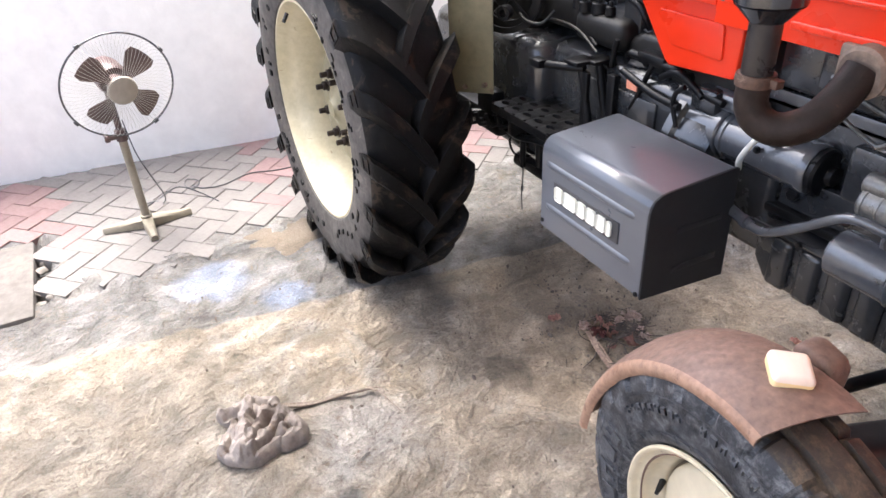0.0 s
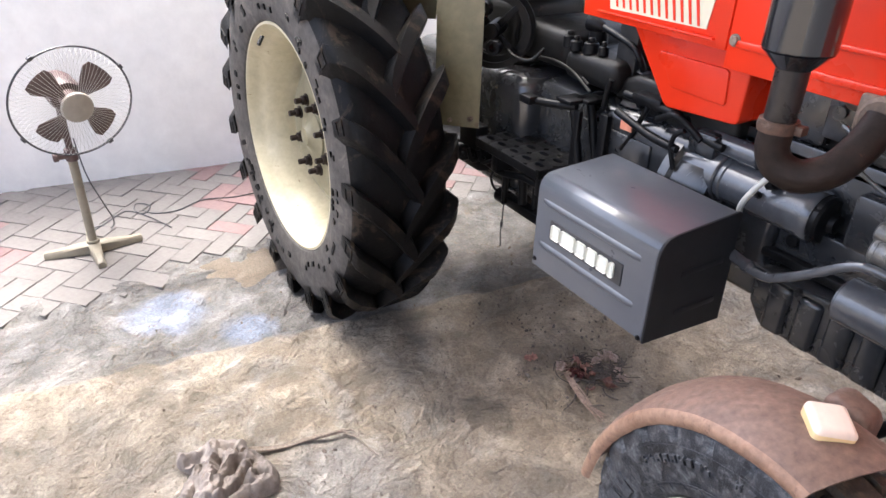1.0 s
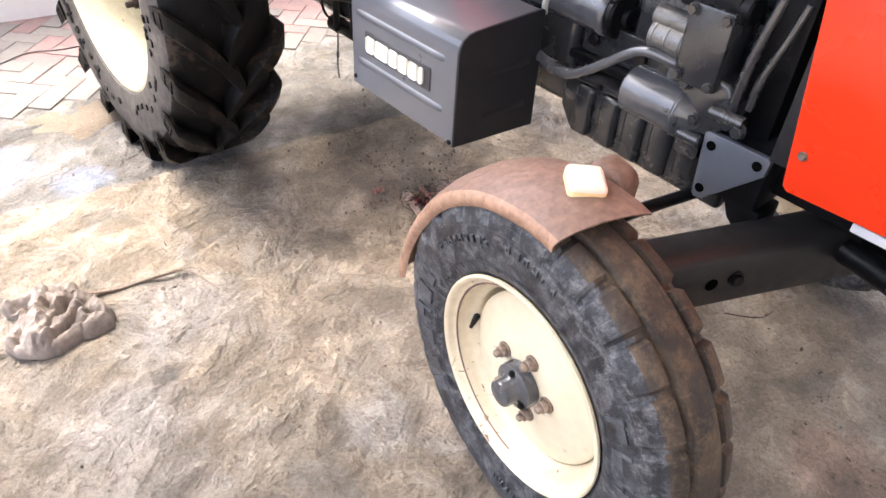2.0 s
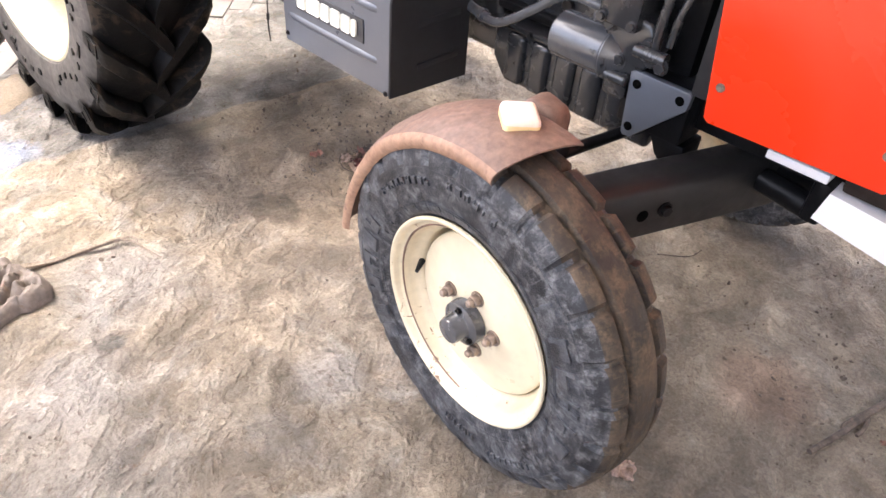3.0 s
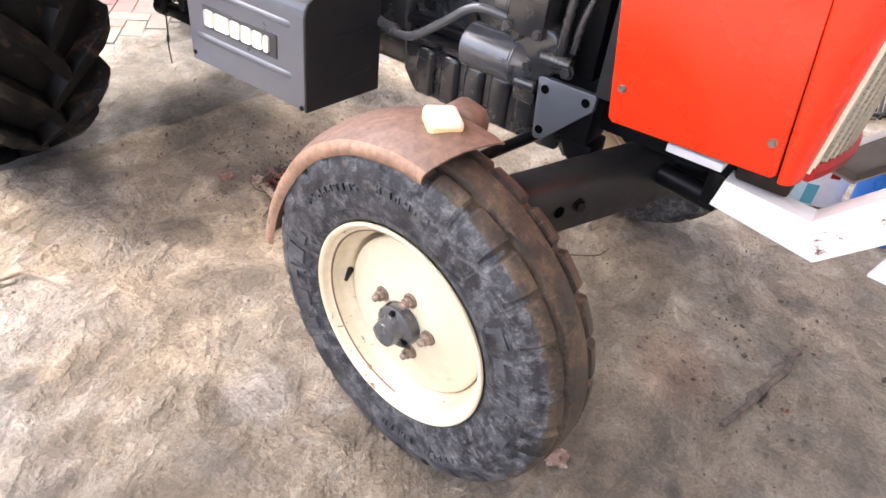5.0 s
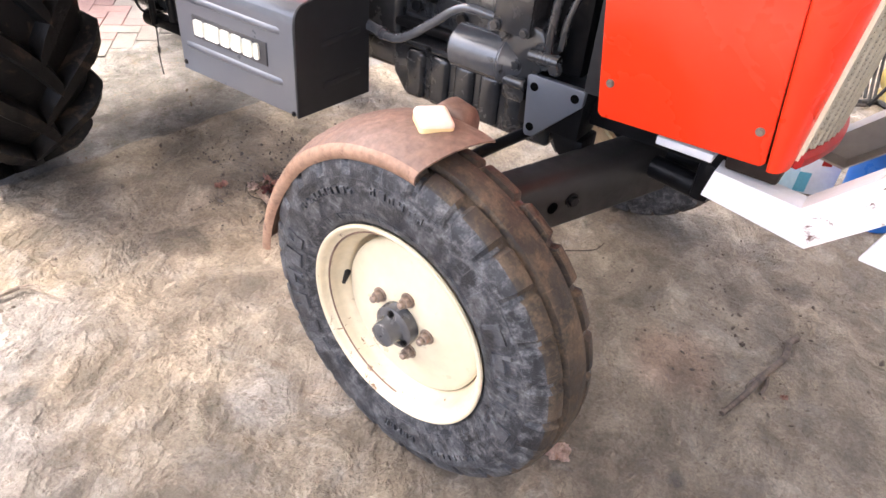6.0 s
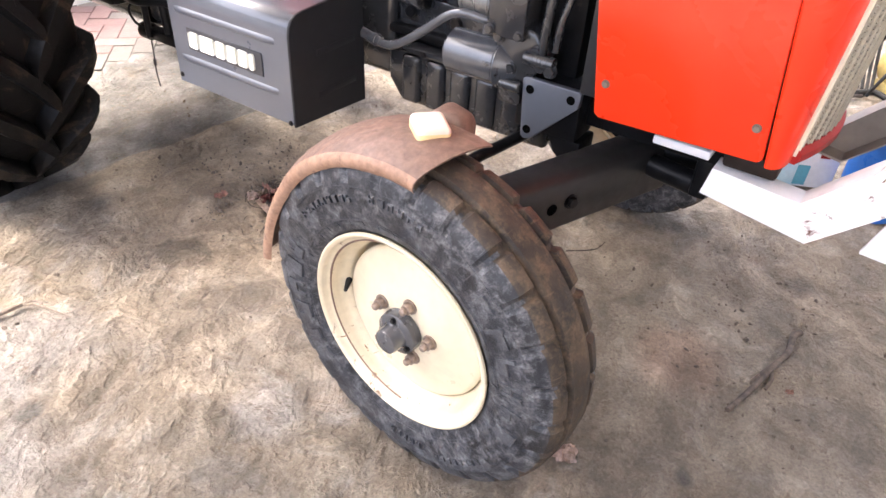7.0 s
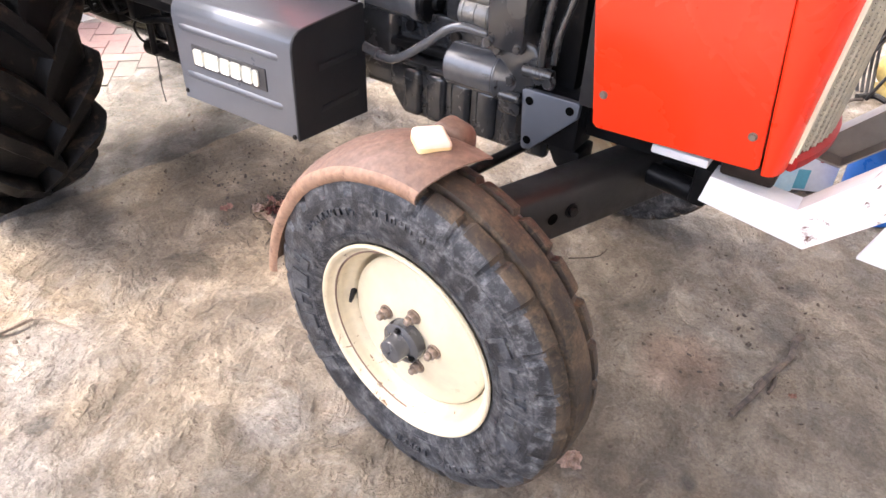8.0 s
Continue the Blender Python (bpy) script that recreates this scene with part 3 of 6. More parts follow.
def ground():
    bm = bmesh.new()
    xs = [-400, -60, -12, -5, -3.4] + [round(-3.3 + 0.1 * k, 3) for k in range(6)] + [-2.72, -2.68, -2.6, -2.5] + [round(-2.42 + 0.02 * k, 3) for k in range(10)] + [round(-2.22 + 0.02 * k, 3) for k in range(0, 26)] + [round(-1.70 + 0.01 * k, 3) for k in range(0, 250)] + [round(0.80 + 0.02 * k, 3) for k in range(0, 41)] + [1.7, 2.2, 3, 6, 12, 60, 400]
    ys = [-400, -60, -12, -5, -3, -2.2] + [round(-1.7 + 0.02 * k, 3) for k in range(0, 40)] + [round(-0.90 + 0.01 * k, 3) for k in range(0, 190)] + [round(1.0 + 0.02 * k, 3) for k in range(0, 46)] + [2.0, 2.4, 3.0, 3.6, 4.4, 6, 12, 60, 400]
    grid = []
    for x in xs:
        row = []
        for y in ys:
            z = 0.0
            if -2.16 < x < 3 and abs(y) < 4:
                p = Vector((x, y, 0))
                z = 0.007 * noise.fractal(p * 2.3, 0.9, 2.1, 4) + 0.0060 * noise.fractal(Vector((x * 7 + y * 3, y * 9 - x * 4, 1.0)), 0.8, 2.1, 5)
                u, v = x * 0.95 + y * 0.30, -x * 0.30 + y * 0.95
                s = noise.fractal(Vector((u * 9.0, v * 3.4, 3.0)), 0.75, 2.2, 6)
                z += 0.0040 * s
                for lo in (-0.25, 0.05, 0.35):
                    z += 0.0032 * max(0.0, min(1.0, (s - lo) / 0.08))
                z -= 0.004 * max(0.0, noise.noise(p * 6.0) - 0.15) * 4
                z = max(-0.018, min(0.010, z * 1.1)) - 0.002
                off = x - 0.13 * y + 1.585 + 0.03 * noise.noise(Vector((y * 4, 0, 5)))
                if off < 0:
                    z = z * 0.5 - 0.012 * min(1.0, -off / 0.03)
            elif -3.6 < x <= -2.16:
                z = -0.055 if -1.15 < y < -1.09 and x > -2.70 else -0.0055
                if x > -2.36 and -1.09 < y < 3:
                    # thin wash of cement over the last pavers
                    over = min(1.0, (x + 2.36) / 0.16)
                    z += over * (0.0045 + 0.009 * noise.fractal(Vector((x * 9, y * 9, 6)), 0.8, 2.1, 5))
            row.append(bm.verts.new((x, y, z)))
        grid.append(row)
    for i in range(len(xs) - 1):
        for j in range(len(ys) - 1):
            bm.faces.new((grid[i][j], grid[i + 1][j], grid[i + 1][j + 1], grid[i][j + 1]))
    ob = make("ground", bm, CONCRETE, smooth=80)
    return tagged(ob, "rough worn grey-brown concrete floor with stains, pale patches and painted shade", "floor", kind="structure")


ground()


def slab(name, mats, label, category, x0, x1, y0, y1, z0, z1, bevel=0.01):
    bm = bmesh.new()
    block(bm, x0, x1, y0, y1, z0, z1, bevel)
    return tagged(make(name, bm, mats), label, category, kind="structure")


west = slab("wall_west", PLASTER, "white limewashed boundary wall behind the pavers", "wall", -0.115, 0.115, -14.0, 14.0, -0.1, 1.75)
west.matrix_world = pose(-3.40, -0.2, 0, 0, 0, -7.5)
# two walls and a roof out of view, added to shape the light
slab("wall_north", UNSEENWALL, "unseen plain wall added to close the yard", "wall", -3.3, 12.0, 12.0, 12.2, -0.1, 2.5)
slab("wall_east", UNSEENWALL, "unseen pale wall added to block and bounce light", "wall", 3.3, 3.5, -4.0, 6.0, -0.1, 3.7)
slab("ceiling", CEIL, "unseen white roof slab added to shade the floor and bounce light", "ceiling", -2.20, 3.5, -3.4, 3.5, 3.7, 3.85)
slab("cement_slab", SLAB, "pale broken cement slab beside the pavers", "slab", -2.675, -2.055, -3.2, -1.145, -0.10, 0.006, 0.012)


# ---- front wheels ----
def front_wheel(tractor, m, label):
    bm = bmesh.new()
    # rim barrel, flange and dished disc
    prof = [(0.205, 0.070), (0.216, 0.079), (0.218, 0.074), (0.215, 0.068), (0.203, 0.062), (0.196, 0.040), (0.180, 0.020), (0.180, -0.010), (0.196, -0.036), (0.203, -0.060),
            (0.212, -0.068), (0.2185, -0.075), (0.2180, -0.080), (0.2145, -0.0815), (0.2100, -0.0800), (0.2065, -0.0755), (0.2045, -0.0680), (0.2010, -0.0645), (0.1965, -0.0630), (0.1945, -0.0605),
            (0.1925, -0.0480), (0.1900, -0.0400), (0.1860, -0.0330), (0.1790, -0.0260), (0.1768, -0.0200), (0.1762, 0.0), (0.1755, 0.050)]
    lathe(bm, prof, 112)
    wheel = part("wheel", bm, RIMCREAM, tractor, label, m)
    bm = bmesh.new()
    lathe(bm, [(0.150, 0.020), (0.166, 0.012), (0.1700, -0.004), (0.1712, -0.020), (0.1705, -0.0262), (0.1680, -0.0300), (0.160, -0.0335), (0.140, -0.0385), (0.118, -0.0435), (0.100, -0.0475), (0.086, -0.0505), (0.076, -0.0520), (0.030, -0.0525), (0.002, -0.0525)], 112)
    part("wheel_disc", bm, CREAM, wheel, "cream painted wheel disc with scuffs", Matrix.Translation((0.003, 0, -0.003)))
    # thin brown strip that paints the groove's dark shade line
    bm = bmesh.new()
    rings = []
    for k in range(41):
        a = radians(95 + 4.4 * k)
        w = 0.0006 + 0.0016 * abs(noise.noise(Vector((k * 0.35, 2, 0)))) + 0.0008
        rings.append([Vector((r * math.cos(a), y, r * math.sin(a))) for r, y in ((0.1960, -0.0615), (0.1963 + w, -0.0640), (0.1955, -0.0645), (0.1948 - w * 0.4, -0.0620))])
    sweep(bm, rings)
    part("groove_rust", bm, RUST, wheel, "brown strip painting the shade line in the rim's groove")
    # brown crescent painting the gap's shade where the disc stands clear of the rim
    bm = bmesh.new()
    rings = []
    for k in range(15):
        a = radians(62 + 3.4 * k)
        h = 0.0045 * math.sin(math.pi * k / 14) + 0.0006
        rings.append([Vector((r * math.cos(a), y, r * math.sin(a))) for r, y in ((0.1715, -0.024), (0.1715 + h, -0.0285), (0.1760, -0.0275), (0.1765, -0.0225))])
    sweep(bm, rings)
    part("weld_gap", bm, RUST, wheel, "brown crescent painting the gap's shade between disc and rim")
    # tyre
    half = [(0.210, -0.060), (0.218, -0.070), (0.222, -0.0735), (0.228, -0.0765), (0.246, -0.0815), (0.272, -0.0845), (0.298, -0.0850), (0.318, -0.0830), (0.334, -0.0790),
            (0.345, -0.0740), (0.352, -0.0690), (0.357, -0.0620), (0.3605, -0.0540), (0.3625, -0.0450), (0.3625, -0.0405), (0.351, -0.0370), (0.351, -0.0290), (0.364, -0.0255), (0.3655, -0.013), (0.3660, 0.0)]
    prof = half + [(r, -y) for r, y in half[-2::-1]]
    n = len(prof)

    def shape(k, a, r, y):
        kk = min(k, n - 1 - k)
        if 8 <= kk <= 14:
            ph = (a * 26 / (2 * math.pi) + (0.5 if k > n / 2 else 0)) % 1.0
            gap = 1.0 if ph < 0.13 else 0.0
            r -= 0.010 * gap
            y *= 1 - 0.055 * gap
            r -= 0.0016 * math.sin(3 * a + 1) ** 2
        if 4 <= kk <= 8:
            y *= 1 + 0.003 * math.sin(a * 5) + 0.002 * math.sin(a * 17 + 1)
        return r, y
    bm = bmesh.new()
    lathe(bm, prof, 260, 0, shape)
    for f in bm.faces:
        c = f.calc_center_median()
        if math.hypot(c.x, c.z) > 0.348 and abs(c.y) < 0.071:
            f.material_index = 1
    tyre = part("tyre", bm, [TYRE, TREAD], wheel, "worn black ribbed tyre with grey scuffed sidewall", smooth=32)
    # raised marks on the sidewall, as plain bars
    bm = bmesh.new()

    def mark(a0, a1, r0, r1, lift=0.0042):
        def side(rr):
            for (ra, ya), (rb, yb) in zip(half, half[1:]):
                if ra <= rr <= rb:
                    return ya + (yb - ya) * (rr - ra) / (rb - ra)
            return -0.083
        st = max(2, int(abs(a1 - a0) / 0.05))
        rings = []
        for k in range(st + 1):
            a = a0 + (a1 - a0) * k / st
            row = []
            for rr, dy in ((r0, 0.002), (r0 + 0.002, -lift), (r1 - 0.002, -lift), (r1, 0.002)):
                row.append(Vector((rr * math.cos(a), side(rr) + dy, rr * math.sin(a))))
            rings.append(row)
        sweep(bm, rings)
    rnd = random.Random(5)
    for start, count, wide, r0, r1 in ((0.85, 6, 0.150, 0.256, 0.302), (3.95, 6, 0.150, 0.256, 0.302), (1.75, 6, 0.055, 0.290, 0.306), (2.5, 9, 0.05, 0.282, 0.298), (5.6, 8, 0.045, 0.285, 0.300), (5.0, 5, 0.05, 0.268, 0.286)):
        for k in range(count):
            a = start - 0.11 * (wide / 0.085) * k * 1.05
            w = wide * rnd.uniform(0.55, 0.9)
            mark(a, a - w * 0.22, r0, r1)
            mark(a - w * 0.22, a - w, r0 + rnd.choice((0.0, 0.5, 1.0)) * (r1 - r0 - 0.006), r0 + 0.006 + rnd.choice((0.5, 1.0)) * (r1 - r0 - 0.006))
            if rnd.random() < 0.6:
                mark(a - w * 0.78, a - w, r0, r1)
    for r in (0.240, 0.246, 0.312):
        mark(0, 2 * math.pi, r, r + 0.003, 0.0010)
    for k in range(40):
        mark(k * math.pi / 20, k * math.pi / 20 + 0.004, 0.232, 0.246, 0.0014)
    tagged(part("sidewall_relief", bm, RELIEF, wheel, "raised unreadable moulded marks", smooth=30), kind="stuff")
    # hub
    bm = bmesh.new()
    lathe(bm, [(0.002, -0.1090), (0.019, -0.1090), (0.0245, -0.1070), (0.0265, -0.1020), (0.0270, -0.0850), (0.0300, -0.0805), (0.0400, -0.0785), (0.0450, -0.0755), (0.0465, -0.0680), (0.0465, -0.0540)], 40)
    part("hub_cap", bm, ENGINEGREY, wheel, "grey painted protruding hub cap")
    bolt = None
    for k in range(5):
        a = radians(5 + 72 * k)
        bm_m = Matrix.Translation((0.067 * math.cos(a), -0.052, 0.067 * math.sin(a)))
        if bolt is None:
            b2 = hexhead(0.0125, 0.015)
            rod(b2, (0, -0.014, 0), (0, -0.026, 0), 0.0075, 12, chamfer=0.002)
            bolt = part("wheel_nut", b2, NUT, wheel, "rusty wheel nut on its stud", bm_m)
        else:
            again(bolt, bm_m, wheel)
    small = None
    for k in range(3):
        a = radians(95 + 120 * k)
        mm = Matrix.Translation((0.036 * math.cos(a), -0.079, 0.036 * math.sin(a)))
        if small is None:
            small = part("hub_screw", hexhead(0.006, 0.006), DARK, wheel, "", mm)
        else:
            again(small, mm, wheel)
    bm = bmesh.new()
    rod(bm, (-0.1795, -0.026, 0.004), (-0.166, -0.047, 0.003), (0.007, 0.005), 12)
    rod(bm, (-0.166, -0.047, 0.003), (-0.161, -0.055, 0.003), 0.0042, 10)
    part("valve", bm, RUBBERBLACK, wheel, "black rubber tyre valve")
    return wheel


NEARWHEEL = pose(0.011, 0.092, 0.364, 0.8, 0, -5.5)
tractor = thing("tractor", (-0.9, CL, 0.0), "slate grey and red farm tractor with cream wheels parked on concrete", "tractor")
front_wheel(tractor, NEARWHEEL, "cream painted steel front wheel, slightly rusty")
front_wheel(tractor, pose(-0.011, 2 * CL - 0.092, 0.364, 0.8, 0, 174.5), "cream painted steel front wheel on the far side")


# ---- rear wheels ----
def rear_wheel(tractor, m, label):
    bm = bmesh.new()
    prof = [(0.372, 0.160), (0.384, 0.178), (0.390, 0.172), (0.378, 0.150), (0.366, 0.120), (0.340, 0.080), (0.335, 0.0), (0.350, -0.090), (0.364, -0.125), (0.378, -0.150), (0.390, -0.168),
            (0.388, -0.177), (0.380, -0.178), (0.372, -0.165), (0.364, -0.145), (0.354, -0.125), (0.348, -0.120), (0.338, -0.085), (0.326, -0.060), (0.322, 0.024)]
    lathe(bm, prof, 112)
    wheel = part("wheel", bm, AGEDCREAM, tractor, label, m)
    bm = bmesh.new()
    lathe(bm, [(0.325, 0.020), (0.318, 0.010), (0.290, -0.006), (0.240, -0.034), (0.200, -0.060), (0.180, -0.068), (0.150, -0.070), (0.090, -0.070)], 96)
    part("wheel_disc", bm, OLDCREAM, wheel, "dished cream wheel disc with dirt, darkened for shade")
    bm = bmesh.new()
    lathe(bm, [(0.092, -0.066), (0.088, -0.076), (0.070, -0.080), (0.050, -0.086), (0.036, -0.096), (0.030, -0.104), (0.002, -0.106)], 40)
    part("hub_cap", bm, OLDCREAM, wheel, "cream hub with bolts")
    nut = None
    for k in range(8):
        a = radians(20 + 45 * k)
        mm = Matrix.Translation((0.122 * math.cos(a), -0.070, 0.122 * math.sin(a)))
        if nut is None:
            b2 = hexhead(0.017, 0.020)
            rod(b2, (0, -0.018, 0), (0, -0.044, 0), 0.010, 12, chamfer=0.002)
            nut = part("wheel_nut", b2, PIPE, wheel, "dark rusty wheel nut", mm)
        else:
            again(nut, mm, wheel)
    bm = bmesh.new()
    rod(bm, (-0.16, -0.165, 0.315), (-0.15, -0.185, 0.29), 0.007, 10)
    part("valve", bm, RUBBERBLACK, wheel, "black rubber tyre valve")
    # carcass
    half = [(0.374, -0.156), (0.388, -0.172), (0.394, -0.182), (0.410, -0.188), (0.440, -0.194), (0.480, -0.197), (0.520, -0.194), (0.552, -0.187), (0.575, -0.174), (0.589, -0.148), (0.597, -0.105), (0.602, -0.055), (0.603, 0.0)]
    prof = [(r, y * 0.835 - 0.030) for r, y in half + [(r, -y) for r, y in half[-2::-1]]]
    bm = bmesh.new()
    lathe(bm, prof, 160)
    for f in bm.faces:
        q = f.calc_center_median()
        if math.hypot(q.x, q.z) < 0.560:
            f.material_index = 1

    def radius_at(y):
        y = abs(y)
        for (ra, ya), (rb, yb) in zip(half[8:], half[9:]):
            if -yb <= y <= -ya:
                return rb + (ra - rb) * (y + yb) / (-ya + yb)
        return half[8][0]
    part("tyre", bm, [BIGTYRE, SIDEWALL], wheel, "big black tractor tyre carcass with dusty sidewall", smooth=35)
    count = 19
    for side in (-1, 1):
        bm = bmesh.new()
        rings = []
        for s in range(11):
            t = s / 10
            y = side * (-0.030 + 0.226 * t)
            sweep_a = 0.36 * t ** 0.9 + 0.02 * math.sin(t * 3)
            base_r = radius_at(y) - 0.008 if t < 0.88 else 0.555
            top_r = 0.648 - 0.004 * t - 0.022 * max(0, t - 0.82) / 0.18
            w_top, w_base = 0.030 + 0.012 * (1 - t) + 0.010 * t, 0.050 + 0.012 * (1 - t)
            if s == 0:
                w_top *= 0.8
            ring = []
            for rr, w in ((base_r, -w_base), (top_r - 0.009, -w_top), (top_r, -w_top + 0.008), (top_r, w_top - 0.008), (top_r - 0.009, w_top), (base_r, w_base)):
                aa = sweep_a + w / 0.62 * 0.78
                ring.append(Vector((rr * math.cos(aa), y, rr * math.sin(aa))))
            rings.append(ring)
        # the lug's foot runs down the sidewall
        t_a = 0.36 + 0.02 * math.sin(3)
        for rr_top, rr_base, yy, wd in ((0.612, 0.535, 0.203, 0.038), (0.585, 0.520, 0.205, 0.032)):
            ring = []
            for rr, w in ((rr_base, -wd), (rr_top - 0.004, -wd), (rr_top, -wd + 0.006), (rr_top, wd - 0.006), (rr_top - 0.004, wd), (rr_base, wd)):
                aa = t_a + 0.015 + w / 0.62 * 0.78
                ring.append(Vector((rr * math.cos(aa), side * yy, rr * math.sin(aa))))
            rings.append(ring)
        sweep(bm, rings)
        # a moulded pocket on the foot
        for u0, u1, r0, r1 in ((-0.024, 0.024, 0.588, 0.594), (-0.024, 0.024, 0.548, 0.554), (-0.024, -0.018, 0.554, 0.588), (0.018, 0.024, 0.554, 0.588)):
            pts = [(rr * math.cos(t_a + 0.015 + u / 0.62), rr * math.sin(t_a + 0.015 + u / 0.62)) for rr, u in ((r0, u0), (r0, u1), (r1, u1), (r1, u0))]
            prism(bm, pts, "y", side * 0.2035, side * 0.2085)
        for v in bm.verts:
            v.co.y = v.co.y * 0.835 - 0.030
        lug = part("lug", bm, BIGTYRE, wheel, "", pose(0, 0, 0, 0, -math.degrees(2 * math.pi * (0.5 if side > 0 else 0.0) / count), 0), smooth=35)
        for k in range(1, count):
            again(lug, pose(0, 0, 0, 0, -math.degrees(2 * math.pi * (k + (0.5 if side > 0 else 0.0)) / count), 0), wheel)
    bm = bmesh.new()
    rnd = random.Random(3)
    for k in range(70):
        a = rnd.uniform(0, 6.28)
        r0 = rnd.choice((0.44, 0.46, 0.425))
        w = rnd.uniform(0.02, 0.05)
        rings = []
        for q in range(3):
            aa = a + w * q / 2
            rings.append([Vector((rr * math.cos(aa), yy, rr * math.sin(aa))) for rr, yy in ((r0, -0.186), (r0 + 0.002, -0.1955), (r0 + 0.018, -0.1985), (r0 + 0.02, -0.190))])
        sweep(bm, rings)
    tagged(part("sidewall_relief", bm, BIGTYRE, wheel, "raised unreadable moulded marks", smooth=30), kind="stuff")
    return wheel


rear_wheel(tractor, pose(*REAR, 0, 0, 1), "cream painted steel rear wheel, dirty inside")
rear_wheel(tractor, pose(REAR[0], 2 * CL - REAR[1], REAR[2], 0, 0, 180), "cream painted steel rear wheel on the far side")


# ---- rear mudguards ----
def mudguard(y, side, label):
    bm = bmesh.new()
    cx, cz = REAR[0], REAR[2]
    outer = [(cx + 0.735 * math.cos(radians(a)), cz + 0.735 * math.sin(radians(a))) for a in range(62, 170, 6)]
    inner = [(cx - 0.45, cz + 0.30), (cx + 0.30, cz + 0.42)]
    prism(bm, outer + inner, "y", y, y + side * 0.004)
    rings = []
    for a in range(62, 170, 6):
        c, s = math.cos(radians(a)), math.sin(radians(a))
        rings.append([Vector((cx + r * c, yy, cz + r * s)) for r, yy in ((0.730, y), (0.734, y), (0.734, y - side * 0.36), (0.730, y - side * 0.36))])
    sweep(bm, rings)
    guard = part("mudguard", bm, OLDCREAM, tractor, label)
    # bent front apron
    bm = bmesh.new()
    pts = [(-1.445, y - side * 0.062), (-1.425, y - side * 0.058), (-1.345, y + side * 0.022), (-1.335, y + side * 0.028), (-1.338, y + side * 0.031), (-1.350, y + side * 0.026), (-1.428, y - side * 0.053), (-1.445, y - side * 0.058)]
    prism(bm, pts, "z", 0.746, 1.32)
    part("apron", bm, OLDCREAM, guard, "cream front apron with a worn lower edge")
    bm = bmesh.new()
    rod(bm, (-1.352, y + side * 0.012, 0.775), (-1.350, y + side * 0.012 - side * 0.012, 0.775), 0.008, 10)
    part("rivet", bm, NUT, guard)
    bm = bmesh.new()
    rod(bm, (-1.400, y - side * 0.034, 0.765), (-1.396, y - side * 0.042, 0.765), 0.007, 10)
    part("rivet", bm, NUT, guard)


mudguard(0.363, 1, "dirty cream rear mudguard behind the footboard")
mudguard(2 * CL - 0.363, -1, "dirty cream rear mudguard on the far side")


# ---- front mudguard over the wheel ----
def front_mudguard():
    bm = bmesh.new()
    # across the guard: distance along the axle, radius; the first rows are the turned-down lip
    cols = [(-0.0790, 0.3470), (-0.0825, 0.3520), (-0.0830, 0.3600), (-0.0805, 0.3670), (-0.0750, 0.3725), (-0.0660, 0.3770), (-0.050, 0.3825), (-0.030, 0.3880), (-0.005, 0.3920), (0.020, 0.3935), (0.045, 0.3925), (0.068, 0.3890), (0.084, 0.3850)]
    rows = []
    n = 52
    for k in range(n + 1):
        t = k / n
        row = []
        for inner in (0, 1):
            for y, r in (cols if not inner else cols[::-1]):
                last = 83.3 - (y + 0.08) / 0.165 * 4.4
                deg = 183.2 + (last - 183.2) * t
                rr = r - 0.0035 * inner + 0.031 * max(0.0, (deg - 148) / 35) ** 1.5
                yy = y + (0.003 if inner and y < -0.07 else 0)
                rr += 0.0012 * noise.noise(Vector((t * 9, y * 30, 1))) + 0.0008 * noise.noise(Vector((t * 31, y * 80, 4)))
                a = radians(deg)
                row.append(Vector((rr * math.cos(a), yy, rr * math.sin(a))))
        rows.append(row)
    sweep(bm, rows)
    for f in bm.faces:
        c = f.calc_center_median()
        if c.y < -0.0775:
            f.material_index = 1
    g = part("mudguard", bm, [RUST, RUSTEDGE], tractor, "brown rusty primer front mudguard with worn rim", NEARWHEEL, smooth=50)
    bm = bmesh.new()
    prism(bm, [(-0.055, 0.690), (0.018, 0.690), (0.020, 0.735), (0.010, 0.752), (-0.035, 0.762), (-0.055, 0.75)], "y", 0.206, 0.258, 0.010, segs=3)
    bmesh.ops.transform(bm, matrix=NEARWHEEL.inverted() @ Matrix.Translation((0, -0.024, 0)), verts=bm.verts)
    part("bracket", bm, RUST, g, "brown mudguard bracket")
    bm = bmesh.new()
    block(bm, -0.03, 0.0, 0.200, 0.228, 0.55, 0.70, 0.006)
    bmesh.ops.transform(bm, matrix=NEARWHEEL.inverted(), verts=bm.verts)
    part("stay", bm, DARK, g)
    return g


front_mudguard()
bm = bmesh.new()
block(bm, -0.030, 0.030, -0.033, 0.033, 0.0, 0.032, 0.010, segs=4)
for f in bm.faces:
    f.material_index = 1 if f.calc_center_median().z < 0.018 else 0
for v in bm.verts:
    v.co += 0.0012 * Vector(noise.noise_vector(v.co * 40))
tagged(make("soap_bar", bm, [SOAP, SOAPSIDE], m=pose(-0.008, 0.118, 0.744, 3, 2, 50), smooth=60), "cream and yellow bar of soap on the rusty mudguard", "soap")


